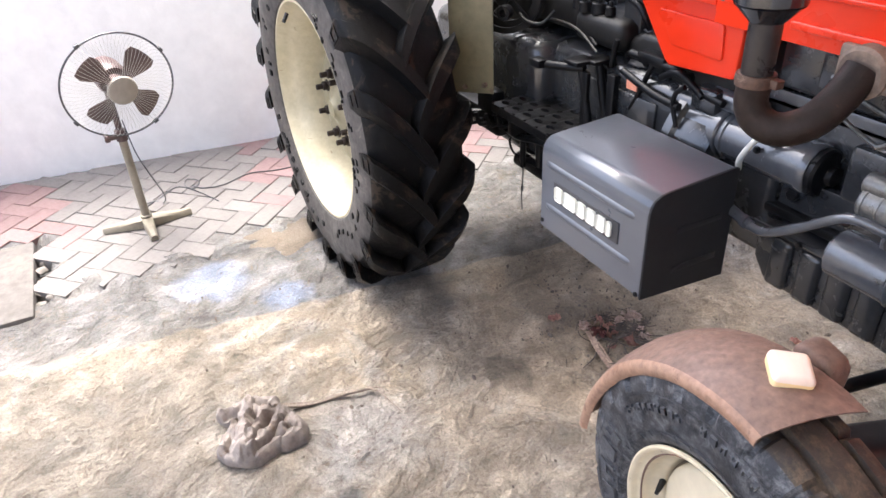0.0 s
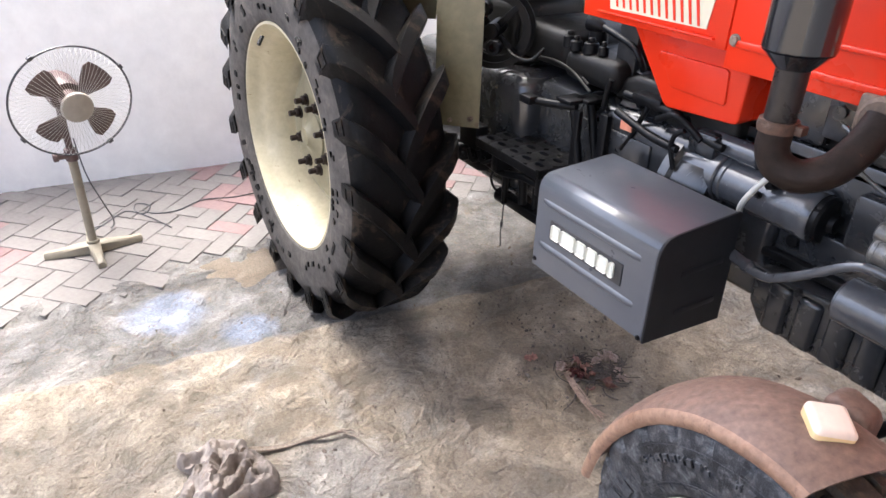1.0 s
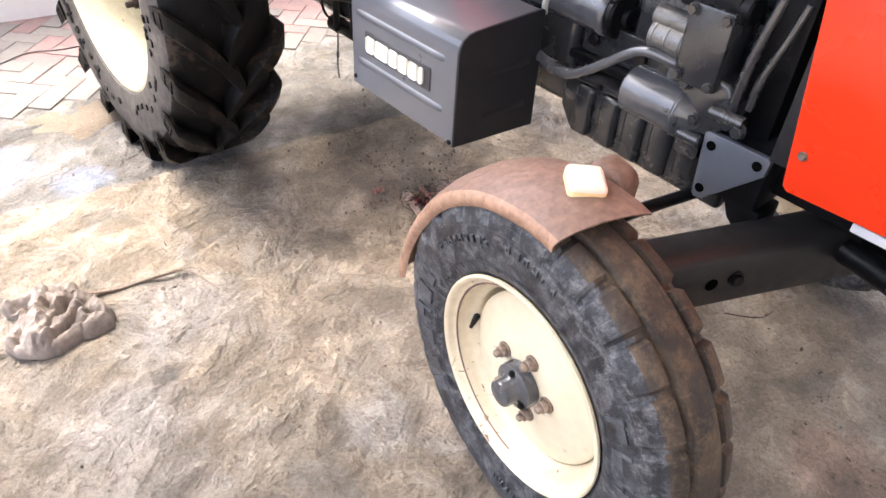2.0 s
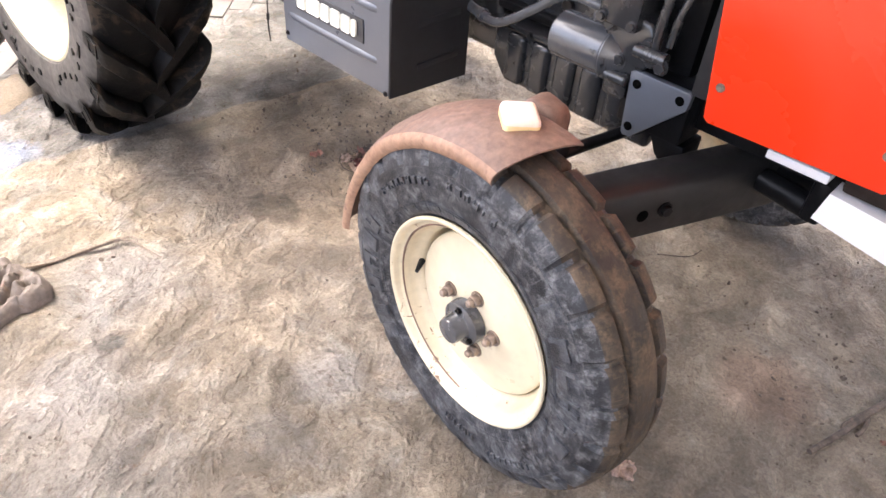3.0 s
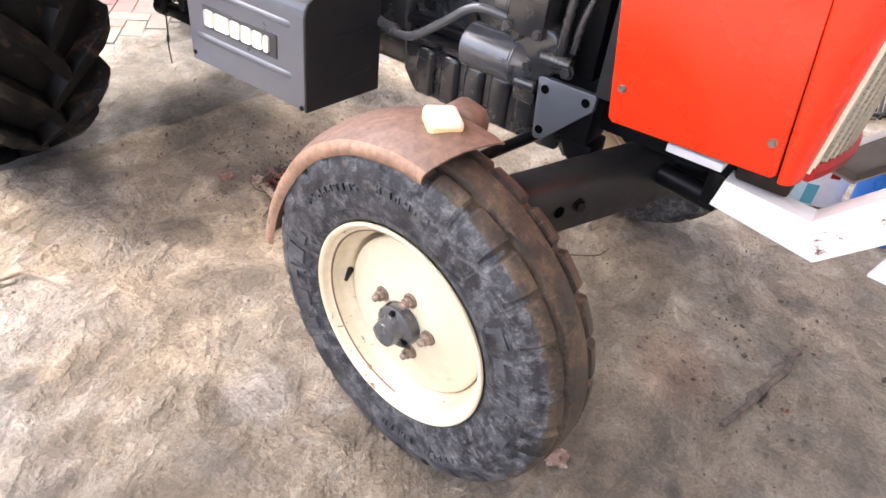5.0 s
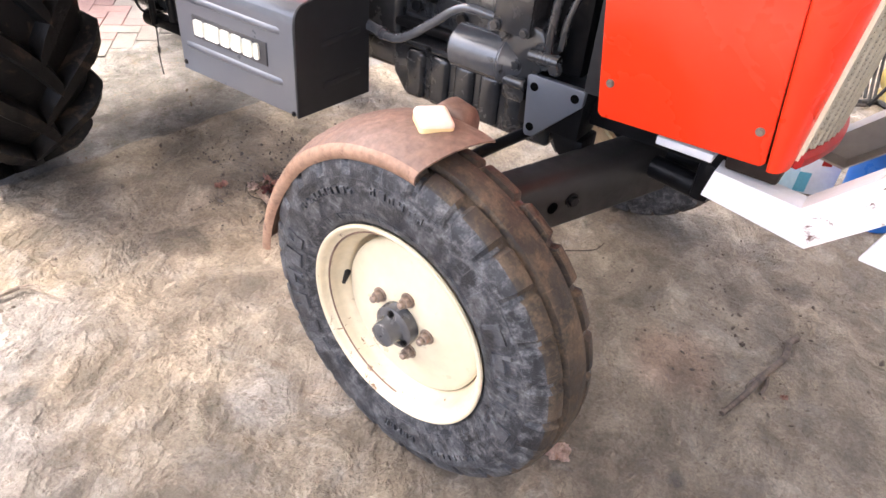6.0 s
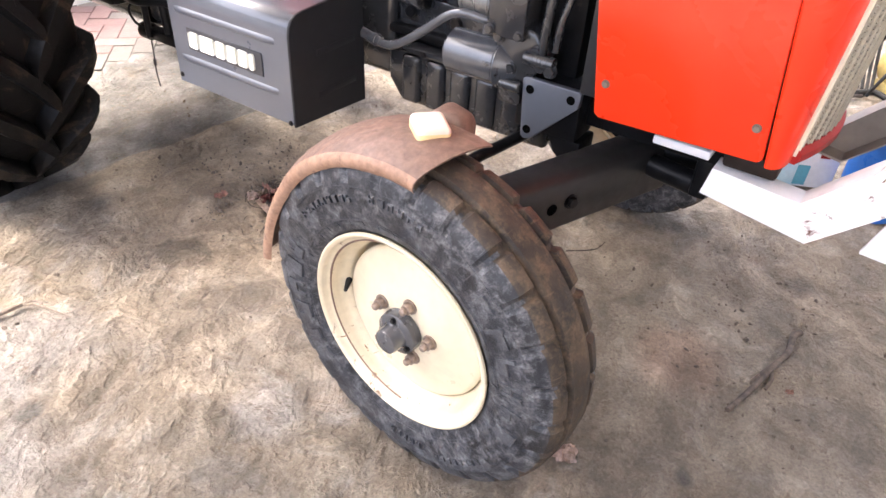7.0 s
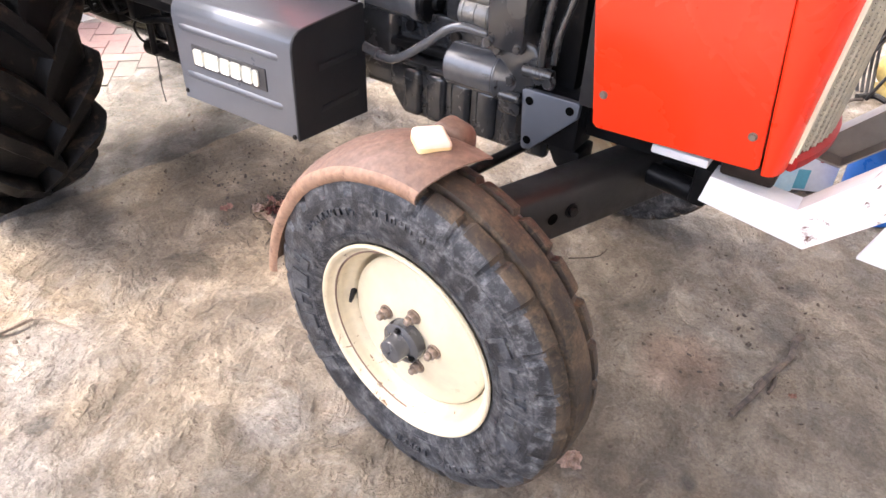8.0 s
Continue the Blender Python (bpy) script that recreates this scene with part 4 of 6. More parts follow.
# ---- tool box on the tractor's side ----
def tool_box():
    bm = bmesh.new()
    prof = [(0.252, 0.556), (0.252, 0.765), (0.255, 0.782), (0.263, 0.795), (0.276, 0.803), (0.295, 0.806), (0.480, 0.816), (0.490, 0.812), (0.490, 0.560)]
    prism(bm, prof, "x", -0.858, -0.470, 0.0015, segs=1)
    box = part("toolbox", bm, BOXGREY, tractor, "glossy grey sheet-metal box with pressed ribs")
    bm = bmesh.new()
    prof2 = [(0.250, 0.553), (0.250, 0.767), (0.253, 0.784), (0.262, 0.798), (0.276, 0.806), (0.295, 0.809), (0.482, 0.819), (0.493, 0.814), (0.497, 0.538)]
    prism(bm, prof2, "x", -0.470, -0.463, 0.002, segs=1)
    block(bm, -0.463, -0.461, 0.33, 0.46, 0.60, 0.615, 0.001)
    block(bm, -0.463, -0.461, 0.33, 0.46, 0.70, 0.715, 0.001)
    # end panel coloured much darker than the box's sides
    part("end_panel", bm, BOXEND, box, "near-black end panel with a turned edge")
    for z0 in (0.742, 0.626):
        bm = bmesh.new()
        rings = []
        for k in range(17):
            t = k / 16
            x = -0.838 + 0.330 * t
            h = 0.006 * min(1.0, min(t, 1 - t) * 16)
            rings.append([Vector((x, 0.2545, z0 - 0.010)), Vector((x, 0.2525 - h * 0.7, z0 - 0.006)), Vector((x, 0.2525 - h, z0)), Vector((x, 0.2525 - h * 0.7, z0 + 0.006)), Vector((x, 0.2545, z0 + 0.010))])
        sweep(bm, rings)
        part("rib", bm, BOXGREY, box, smooth=60)
    bm = bmesh.new()
    block(bm, -0.800, -0.553, 0.2492, 0.2530, 0.652, 0.706, 0.0008, segs=1)
    plate = part("badge", bm, DECAL, box, "black badge strip")
    x = -0.791
    for w in (0.034, 0.054, 0.035, 0.037, 0.035, 0.020):
        bm = bmesh.new()
        block(bm, x, x + w - 0.0035, 0.2478, 0.2500, 0.6605, 0.698, 0.006, segs=3)
        x += w + 0.001
        part("badge_shape", bm, DECALWHITE, plate, "ivory block shape")
    bolts("screw", [(-0.848, 0.252, 0.575), (-0.480, 0.252, 0.560)], 0.005, 0.004, DARK, box)


tool_box()


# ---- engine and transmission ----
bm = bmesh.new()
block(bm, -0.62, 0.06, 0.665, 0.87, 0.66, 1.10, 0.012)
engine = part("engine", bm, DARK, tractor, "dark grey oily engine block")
for k in range(4):
    bm = bmesh.new()
    block(bm, -0.055, 0.055, 0.635, 0.67, 0.95, 1.08, 0.010)
    mm = Matrix.Translation((-0.475 + 0.15 * k, 0, 0))
    part("core_plate", bm, GREY, engine, "", mm)
for x0, x1, y0, z0, z1 in ((-0.60, 0.02, 0.640, 0.905, 0.925), (-0.46, 0.05, 0.585, 0.690, 0.712)):
    bm = bmesh.new()
    block(bm, x0, x1, y0, 0.68, z0, z1, 0.006)
    part("flange", bm, DARK, engine)

bm = bmesh.new()
block(bm, -0.44, 0.05, 0.600, 0.67, 0.712, 0.790, 0.008)
block(bm, -0.30, 0.05, 0.590, 0.67, 0.785, 0.905, 0.012)
part("crankcase", bm, GREY, engine, "grey crankcase side wall")
bm = bmesh.new()
block(bm, -0.64, 0.04, 0.640, 0.667, 0.672, 0.945, 0.008)
part("block_wall", bm, GREY, engine, "grey cast wall of the engine block")
bm = bmesh.new()
block(bm, -0.02, 0.06, 0.56, 0.87, 0.67, 1.10, 0.012)
part("timing_case", bm, DARK, engine, "dark timing case")
for k in range(3):
    bm = bmesh.new()
    rod(bm, (-0.40 + 0.13 * k, 0.602, 0.75), (-0.40 + 0.13 * k, 0.588, 0.75), 0.014, 18, chamfer=0.002)
    part("core_plug", bm, DARK, engine)
bm = bmesh.new()
prism(bm, [(-0.458, 0.668), (-0.453, 0.575), (-0.415, 0.525), (-0.02, 0.520), (0.03, 0.56), (0.05, 0.668)], "y", 0.575, 0.85, 0.014, segs=3)
sump = part("sump", bm, GREY, engine, "ribbed grey oil sump")
for k in range(6):
    x = -0.395 + 0.072 * k
    bm = bmesh.new()
    prism(bm, [(x - 0.010, 0.655), (x + 0.046, 0.655), (x + 0.046, 0.530), (x - 0.010, 0.530)], "y", 0.562, 0.594, 0.013, segs=4)
    part("sump_rib", bm, GREY, engine)
bm = bmesh.new()
block(bm, -0.462, 0.055, 0.562, 0.86, 0.660, 0.674, 0.004)
part("sump_flange", bm, GREY, engine)
bolts("sump_bolt", [(-0.41 + 0.075 * k, 0.562, 0.667) for k in range(7)], 0.007, 0.006, DARK, engine)

bm = bmesh.new()
lathe(bm, [(0.16, 0.0), (0.185, 0.006), (0.20, 0.03), (0.20, 0.10), (0.21, 0.11), (0.21, 0.135), (0.05, 0.136)], 48)
bmesh.ops.transform(bm, matrix=Matrix.Translation((-0.60, CL, 0.72)) @ pose(0, 0, 0, 0, 0, 90), verts=bm.verts)
block(bm, -1.30, -0.60, 0.56, 0.88, 0.58, 0.90, 0.05, segs=3)
block(bm, -1.98, -1.26, 0.50, 0.92, 0.50, 0.90, 0.06, segs=3)
rod(bm, (-1.87, 0.22, 0.60), (-1.87, 1.20, 0.60), 0.085, 32)
rod(bm, (-1.87, 0.33, 0.60), (-1.87, 0.38, 0.60), 0.12, 32)
block(bm, -1.20, -0.80, 0.552, 0.562, 0.66, 0.84, 0.004)
gearbox = part("gearbox", bm, GREY, tractor, "grey gearbox and rear axle casting")
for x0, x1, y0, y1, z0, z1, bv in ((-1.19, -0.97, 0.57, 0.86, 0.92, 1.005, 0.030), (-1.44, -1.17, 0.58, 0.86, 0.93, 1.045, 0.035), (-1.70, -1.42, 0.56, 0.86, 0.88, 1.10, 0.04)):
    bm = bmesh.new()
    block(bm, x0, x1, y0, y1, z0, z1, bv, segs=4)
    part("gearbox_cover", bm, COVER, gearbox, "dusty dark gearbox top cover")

bm = bmesh.new()
block(bm, -0.66, -0.445, 0.585, 0.84, 0.575, 0.80, 0.02, segs=3)
part("bell_housing", bm, GREY, gearbox, "grey bell housing between engine and gearbox")

# clutch housing top with its linkage
bm = bmesh.new()
prism(bm, [(-1.00, 0.86), (-1.00, 0.955), (-0.93, 0.985), (-0.70, 0.985), (-0.60, 0.965), (-0.60, 0.86)], "y", 0.60, 0.84, 0.018, segs=3)
part("clutch_housing", bm, COVER, gearbox, "grimy dark clutch housing top")
bolts("housing_bolt", [(-0.97 + 0.075 * k, 0.600, 0.905 + 0.012 * (k % 2)) for k in range(5)], 0.011, 0.012, DARK, gearbox)
bm = bmesh.new()
block(bm, -0.90, -0.80, 0.560, 0.602, 0.925, 0.955, 0.008)
rod(bm, (-0.93, 0.570, 0.94), (-0.74, 0.570, 0.935), 0.010, 14, chamfer=0.002)
rod(bm, (-0.84, 0.565, 0.93), (-0.875, 0.555, 0.84), 0.007, 12)
rod(bm, (-0.875, 0.555, 0.84), (-0.90, 0.553, 0.80), 0.0055, 12)
part("clutch_linkage", bm, DARK, gearbox, "dark greasy clutch rod and lever")

# starter motor
bm = bmesh.new()
Y, Z = 0.612, 0.816
for x0, x1, r in ((-0.74, -0.69, 0.046), (-0.70, -0.60, 0.066)):
    rod(bm, (x0, Y, Z), (x1, Y, Z), r, 40, chamfer=0.004)
part("starter_housing", bm, ENGINEGREY, engine, "grey cast nose housing of the starter")
bm = bmesh.new()
lathe(bm, [(0.02, -0.602), (0.057, -0.602), (0.059, -0.598), (0.059, -0.587), (0.055, -0.584), (0.055, -0.384), (0.058, -0.382), (0.058, -0.366), (0.055, -0.362), (0.02, -0.362)], 48)
bmesh.ops.transform(bm, matrix=Matrix.Translation((0, Y, Z)) @ pose(0, 0, 0, 0, 0, -90), verts=bm.verts)
part("starter_motor", bm, ENGINEGREY, engine, "grey cylindrical starter motor")
bm = bmesh.new()
lathe(bm, [(0.02, -0.366), (0.052, -0.364), (0.053, -0.350), (0.048, -0.344), (0.030, -0.342), (0.021, -0.338), (0.020, -0.326), (0.002, -0.324)], 40)
bmesh.ops.transform(bm, matrix=Matrix.Translation((0, Y, Z)) @ pose(0, 0, 0, 0, 0, -90), verts=bm.verts)
part("starter_cap", bm, DARK, engine, "dark end cap of the starter")
bm = bmesh.new()
rod(bm, (-0.66, Y - 0.01, Z + 0.080), (-0.52, Y - 0.01, Z + 0.080), 0.027, 24, chamfer=0.004)
part("solenoid", bm, ENGINEGREY, engine, "small grey cylinder on the starter motor")
bm = bmesh.new()
block(bm, -0.70, -0.62, 0.56, 0.62, 0.86, 0.92, 0.012)
part("starter_bracket", bm, GREY, engine)
bm = bmesh.new()
rod(bm, (-0.69, 0.57, 0.905), (-0.60, 0.565, 0.90), 0.010, 12, chamfer=0.002)
part("starter_pin", bm, DARK, engine)
bm = bmesh.new()
rod(bm, (-0.47, 0.565, 0.862), (-0.45, 0.56, 0.872), 0.012, 12)
part("terminal", bm, DARK, engine)
bolts("bolt", [(-0.355, Y - 0.035, Z + 0.03), (-0.355, Y - 0.04, Z - 0.03), (-0.48, Y - 0.058, Z + 0.02)], 0.007, 0.008, DARK, engine)
bm = bmesh.new()
tube(bm, [(-0.50, 0.53, 0.79), (-0.485, 0.515, 0.83), (-0.46, 0.54, 0.885), (-0.43, 0.57, 0.905), (-0.40, 0.60, 0.905)], 0.0068, 12)
part("cable", bm, PALEWIRE, engine, "ivory battery cable")

# low pipe across the block
bm = bmesh.new()
tube(bm, [(-0.46, 0.49, 0.708), (-0.385, 0.482, 0.704), (-0.34, 0.48, 0.721), (-0.275, 0.48, 0.767), (-0.218, 0.48, 0.811), (-0.182, 0.482, 0.824), (-0.138, 0.49, 0.820), (-0.115, 0.50, 0.815)], 0.0105, 16, 8)
rod(bm, (-0.50, 0.50, 0.716), (-0.40, 0.484, 0.704), 0.0125, 20, chamfer=0.003)
rod(bm, (-0.425, 0.487, 0.707), (-0.415, 0.486, 0.706), 0.0155, 20)
rod(bm, (-0.13, 0.495, 0.826), (-0.13, 0.495, 0.79), 0.010, 14)
part("oil_pipe", bm, ENGINEGREY, engine, "bent grey metal pipe")

# oil filter
bm = bmesh.new()
Y, Z = 0.512, 0.729
for x0, x1, r in ((-0.225, -0.218, 0.040), (-0.218, -0.095, 0.049), (-0.095, -0.088, 0.052)):
    rod(bm, (x0, Y, Z), (x1, Y, Z), r, 40, chamfer=0.002)
rod(bm, (-0.088, Y, Z), (-0.045, Y, Z), (0.050, 0.022), 40)
part("oil_filter", bm, ENGINEGREY, engine, "round grey oil filter canister")
bm = bmesh.new()
prism(bm, [(-0.115, 0.80), (-0.06, 0.83), (-0.01, 0.82), (0.015, 0.775), (-0.01, 0.72), (-0.06, 0.70), (-0.085, 0.72)], "y", 0.49, 0.56, 0.008)
rod(bm, (-0.02, 0.47, 0.775), (0.045, 0.47, 0.775), 0.014, 16)
rod(bm, (-0.08, 0.485, 0.70), (-0.03, 0.485, 0.70), 0.013, 16, chamfer=0.003)
block(bm, -0.10, 0.0, 0.51, 0.58, 0.64, 0.70, 0.012)
part("filter_head", bm, GREY, engine, "grey cast filter head")
bolts("filter_bolt", [(-0.095, 0.488, 0.795), (-0.045, 0.488, 0.812), (-0.005, 0.488, 0.785), (-0.06, 0.488, 0.735)], 0.011, 0.010, GREY, engine)

# injection pump and its cover
bm = bmesh.new()
block(bm, -0.118, -0.030, 0.470, 0.58, 0.800, 0.945, 0.006)
pump = part("pump_cover", bm, GREY, engine, "flat grey pump cover plate")
bm = bmesh.new()
rod(bm, (-0.200, 0.515, 0.850), (-0.118, 0.515, 0.850), 0.033, 32, chamfer=0.004)
rod(bm, (-0.205, 0.515, 0.884), (-0.118, 0.515, 0.884), 0.022, 24, chamfer=0.004)
for k in range(3):
    rod(bm, (-0.190 + 0.030 * k, 0.515, 0.850), (-0.187 + 0.030 * k, 0.515, 0.850), 0.0345, 32)
part("pump_body", bm, ALLOY, engine, "bright ribbed alloy pump body")
bolts("pump_bolt", [(-0.108, 0.469, 0.812), (-0.040, 0.469, 0.812), (-0.108, 0.469, 0.932), (-0.040, 0.469, 0.932)], 0.009, 0.009, GREY, engine)
bm = bmesh.new()
tube(bm, [(0.012, 0.49, 0.765), (0.008, 0.488, 0.79), (0.010, 0.488, 0.853), (0.018, 0.49, 0.921), (0.03, 0.50, 1.0)], 0.0095, 14)
tube(bm, [(0.03, 0.50, 0.79), (0.035, 0.50, 0.85), (0.05, 0.51, 0.92), (0.06, 0.52, 0.98)], 0.008, 14)
rod(bm, (0.012, 0.470, 0.763), (0.012, 0.50, 0.763), 0.015, 18, chamfer=0.003)
part("fuel_pipe", bm, GREY, engine, "grey curved metal pipes")
bolts("union", [(0.040, 0.470, 0.762)], 0.012, 0.014, GREY, engine)

# alternator
bm = bmesh.new()
Y, Z = 0.56, 1.040
for x0, x1, r in ((-0.150, -0.135, 0.048), (-0.135, -0.095, 0.060), (-0.065, -0.03, 0.060), (-0.03, -0.015, 0.050)):
    rod(bm, (x0, Y, Z), (x1, Y, Z), r, 40, chamfer=0.006)
part("alternator", bm, ALLOY, engine, "cast alloy alternator")
bm = bmesh.new()
rod(bm, (-0.095, Y, Z), (-0.065, Y, Z), 0.062, 40, chamfer=0.003)
block(bm, -0.094, -0.066, 0.490, 0.502, 1.01, 1.05, 0.003)
part("alternator_band", bm, TAUPE, engine, "beige alternator band")
bm = bmesh.new()
rod(bm, (0.0, Y, Z), (0.025, Y, Z), 0.045, 32, chamfer=0.005)
rod(bm, (-0.01, Y, Z), (0.05, Y, Z), 0.012, 16)
part("alternator_pulley", bm, STEEL, engine)
bm = bmesh.new()
rod(bm, (-0.16, 0.52, 0.945), (-0.02, 0.52, 0.945), 0.028, 24, chamfer=0.004)
block(bm, -0.09, -0.04, 0.492, 0.50, 0.94, 0.965, 0.002)
part("mounting_tube", bm, DARK, engine)
bm = bmesh.new()
tube(bm, [(-0.30, 0.50, 1.0), (-0.25, 0.50, 0.975), (-0.20, 0.505, 0.955), (-0.17, 0.51, 0.95)], 0.0045, 8)
tube(bm, [(-0.20, 0.505, 0.955), (-0.165, 0.50, 0.975), (-0.135, 0.50, 0.975), (-0.125, 0.50, 0.94), (-0.13, 0.505, 0.91)], 0.0065, 8)
tube(bm, [(-0.34, 0.54, 1.04), (-0.28, 0.53, 1.02), (-0.2, 0.53, 1.0), (-0.17, 0.53, 1.0)], 0.005, 8)
part("wiring", bm, ALLOY, engine, "thin metal fuel lines")

# bracket plate in front of the engine; three black discs paint its holes' shade
bm = bmesh.new()
out = [(-0.028, 0.722), (-0.020, 0.727), (0.100, 0.727), (0.106, 0.722), (0.104, 0.692), (0.004, 0.590), (-0.012, 0.588), (-0.018, 0.594)]
prism(bm, out, "y", 0.487, 0.503, 0.002)
plate = part("bracket_plate", bm, BOXGREY, tractor, "flat grey triangular bracket plate")
for x, z in ((-0.008, 0.703), (0.086, 0.706), (-0.004, 0.612)):
    bm = bmesh.new()
    lathe(bm, [(0.0095, -0.0002), (0.0095, -0.0012), (0.0002, -0.0012)], 20)
    bmesh.ops.transform(bm, matrix=Matrix.Translation((x, 0.487, z)), verts=bm.verts)
    part("bolt_hole", bm, HOLESHADE, plate, "black disc painting the shade of an empty bolt hole")
bm = bmesh.new()
block(bm, -0.05, 0.10, 0.51, 0.60, 0.60, 0.72, 0.008)
block(bm, 0.08, 0.46, 0.56, 0.86, 0.625, 0.69, 0.01)
prism(bm, [(0.03, 0.60), (0.11, 0.60), (0.11, 0.545), (0.08, 0.535), (0.05, 0.56)], "y", 0.52, 0.60, 0.006)
part("front_support", bm, DARK, tractor, "dark front axle support casting")

# front axle beam, swept forward to the middle
def axle_half(side):
    bm = bmesh.new()
    s = side
    a, b = Vector((0.023, CL - s * 0.53, 0)), Vector((0.232, CL - s * 0.0, 0))
    d = (b - a).normalized()
    nrm = Vector((0, 0, 1)).cross(d) * (-s)
    rings = []
    for t in (0.0, 0.03, 0.5, 0.97, 1.0):
        p = a + (b - a) * t
        row = []
        top = 0.585 + 0.008 * t
        for u, z in ((0.028, 0.462), (0.034, 0.470), (0.034, top - 0.02), (0.026, top - 0.006), (0.010, top), (-0.04, top), (-0.055, top - 0.01), (-0.055, 0.47), (-0.04, 0.462)):
            q = p + nrm * u
            row.append(Vector((q.x, q.y, z)))
        rings.append(row)
    sweep(bm, rings)
    beam = part("axle_beam", bm, AXLE, tractor, "dark grey front axle beam")
    # black disc on the beam's face, painting the hole's shade
    bm = bmesh.new()
    c = a + (b - a) * 0.378
    f = c + nrm * 0.034
    lathe(bm, [(0.013, -0.0008), (0.013, -0.0020), (0.0002, -0.0020)], 24)
    ang = math.atan2(d.y, d.x)
    bmesh.ops.transform(bm, matrix=Matrix.Translation((f.x, f.y, 0.521)) @ Matrix.Rotation(ang, 4, "Z"), verts=bm.verts)
    if s < 0:
        bm.free()
    else:
        part("pin_hole", bm, HOLESHADE, beam, "black disc painting the shade of a round hole")
        c2 = a + (b - a) * 0.468 + nrm * 0.034
        part("axle_bolt", hexhead(0.013, 0.012), DARK, beam, "", Matrix.Translation((c2.x, c2.y, 0.526)) @ Matrix.Rotation(ang, 4, "Z"))
    bm = bmesh.new()
    y = CL - s * 0.50
    rod(bm, (0.03, y, 0.30), (0.03, y, 0.60), 0.030, 24, chamfer=0.005)
    rod(bm, (0.0, CL - s * 0.42, 0.362), (0.0, CL - s * 0.60, 0.362), 0.035, 24)
    part("kingpin", bm, DARK, beam)


axle_half(1)
axle_half(-1)
bm = bmesh.new()
rod(bm, (0.21, CL, 0.55), (0.36, CL, 0.57), 0.040, 28, chamfer=0.006)
rod(bm, (0.245, 0.63, 0.55), (0.36, 0.60, 0.555), 0.026, 20)
block(bm, 0.345, 0.385, 0.56, 0.86, 0.545, 0.64, 0.01)
part("axle_pivot", bm, DARK, tractor, "dark axle pivot and boot")
bm = bmesh.new()
tube(bm, [(-0.075, 0.235, 0.575), (-0.047, 0.381, 0.58), (-0.010, 0.58, 0.58)], 0.013, 14, straight=True)
rod(bm, (-0.075, 0.232, 0.55), (-0.075, 0.232, 0.60), 0.020, 18, chamfer=0.004)
part("drag_link", bm, DARK, tractor, "dark steering rod")


# ---- hood, nose and grille ----
bm = bmesh.new()
hood = [(0.475, 1.132), (0.475, 1.30), (0.490, 1.345), (0.53, 1.375), (CL, 1.39), (2 * CL - 0.53, 1.375), (2 * CL - 0.49, 1.345), (2 * CL - 0.475, 1.30), (2 * CL - 0.475, 1.132), (2 * CL - 0.495, 1.132), (2 * CL - 0.51, 1.33), (CL, 1.365), (0.51, 1.33), (0.495, 1.132)]
prism(bm, hood, "x", -1.02, -0.586, 0.003, segs=2)
h1 = part("hood", bm, RED, tractor, "glossy red rear bonnet section")
bm = bmesh.new()
hood2 = [(0.473, 1.100)] + hood[1:8] + [(2 * CL - 0.473, 1.100), (2 * CL - 0.495, 1.100)] + hood[10:13] + [(0.495, 1.100)]
prism(bm, hood2, "x", -0.582, 0.50, 0.003, segs=2)
h2 = part("hood", bm, RED, tractor, "glossy red front bonnet section")
bm = bmesh.new()
block(bm, -0.56, -0.42, 0.468, 0.476, 1.145, 1.160, 0.003)
block(bm, -0.40, 0.45, 0.468, 0.476, 1.125, 1.140, 0.003)
block(bm, -0.40, 0.45, 0.468, 0.476, 1.185, 1.195, 0.003)
part("pressed_rib", bm, RED, h2, smooth=50)
bolts("hood_bolt", [(-0.565, 0.473, 1.158)], 0.010, 0.008, NUT, h2)
# striped sticker
bm = bmesh.new()
prism(bm, [(-0.925, 1.160), (-0.640, 1.165), (-0.625, 1.285), (-0.955, 1.285)], "y", 0.4725, 0.476)
st = part("sticker", bm, STRIPE, h1, "ivory sticker with slanted red stripes")
bm = bmesh.new()
for k in range(12):
    x = -0.905 + 0.022 * k
    prism(bm, [(x, 1.168), (x + 0.006, 1.168), (x - 0.024, 1.283), (x - 0.034, 1.283)], "y", 0.471, 0.474)
part("stripe", bm, RED, st, "red slanted stripes")
bm = bmesh.new()
block(bm, -0.965, -0.615, 0.466, 0.476, 1.146, 1.153, 0.003)
part("pressed_rib", bm, RED, h1)
bm = bmesh.new()
prism(bm, [(-0.215, 1.150), (-0.16, 1.150), (-0.16, 1.22), (-0.205, 1.22)], "y", 0.4705, 0.4735)
st2 = part("sticker", bm, STRIPE, h2, "ivory sticker with unreadable black lines")
bm = bmesh.new()
block(bm, -0.20, -0.165, 0.4690, 0.4710, 1.160, 1.164)
block(bm, -0.20, -0.165, 0.4690, 0.4710, 1.175, 1.179)
part("printed_bar", bm, DECAL, st2)

# lower red panel under the bonnet
bm = bmesh.new()
prism(bm, [(-0.930, 1.140), (-0.785, 0.962), (-0.770, 0.952), (-0.575, 0.966), (-0.566, 0.975), (-0.560, 1.140)], "y", 0.545, 0.875, 0.006, segs=3)
low = part("side_panel", bm, RED, tractor, "red pressed panel below the bonnet")
bm = bmesh.new()
prism(bm, [(-0.812, 1.078), (-0.762, 1.004), (-0.612, 1.000), (-0.606, 1.006), (-0.612, 1.074), (-0.622, 1.080)], "y", 0.5395, 0.546, 0.0025, segs=3)
part("embossed_field", bm, RED, low, "raised embossed field", smooth=60)

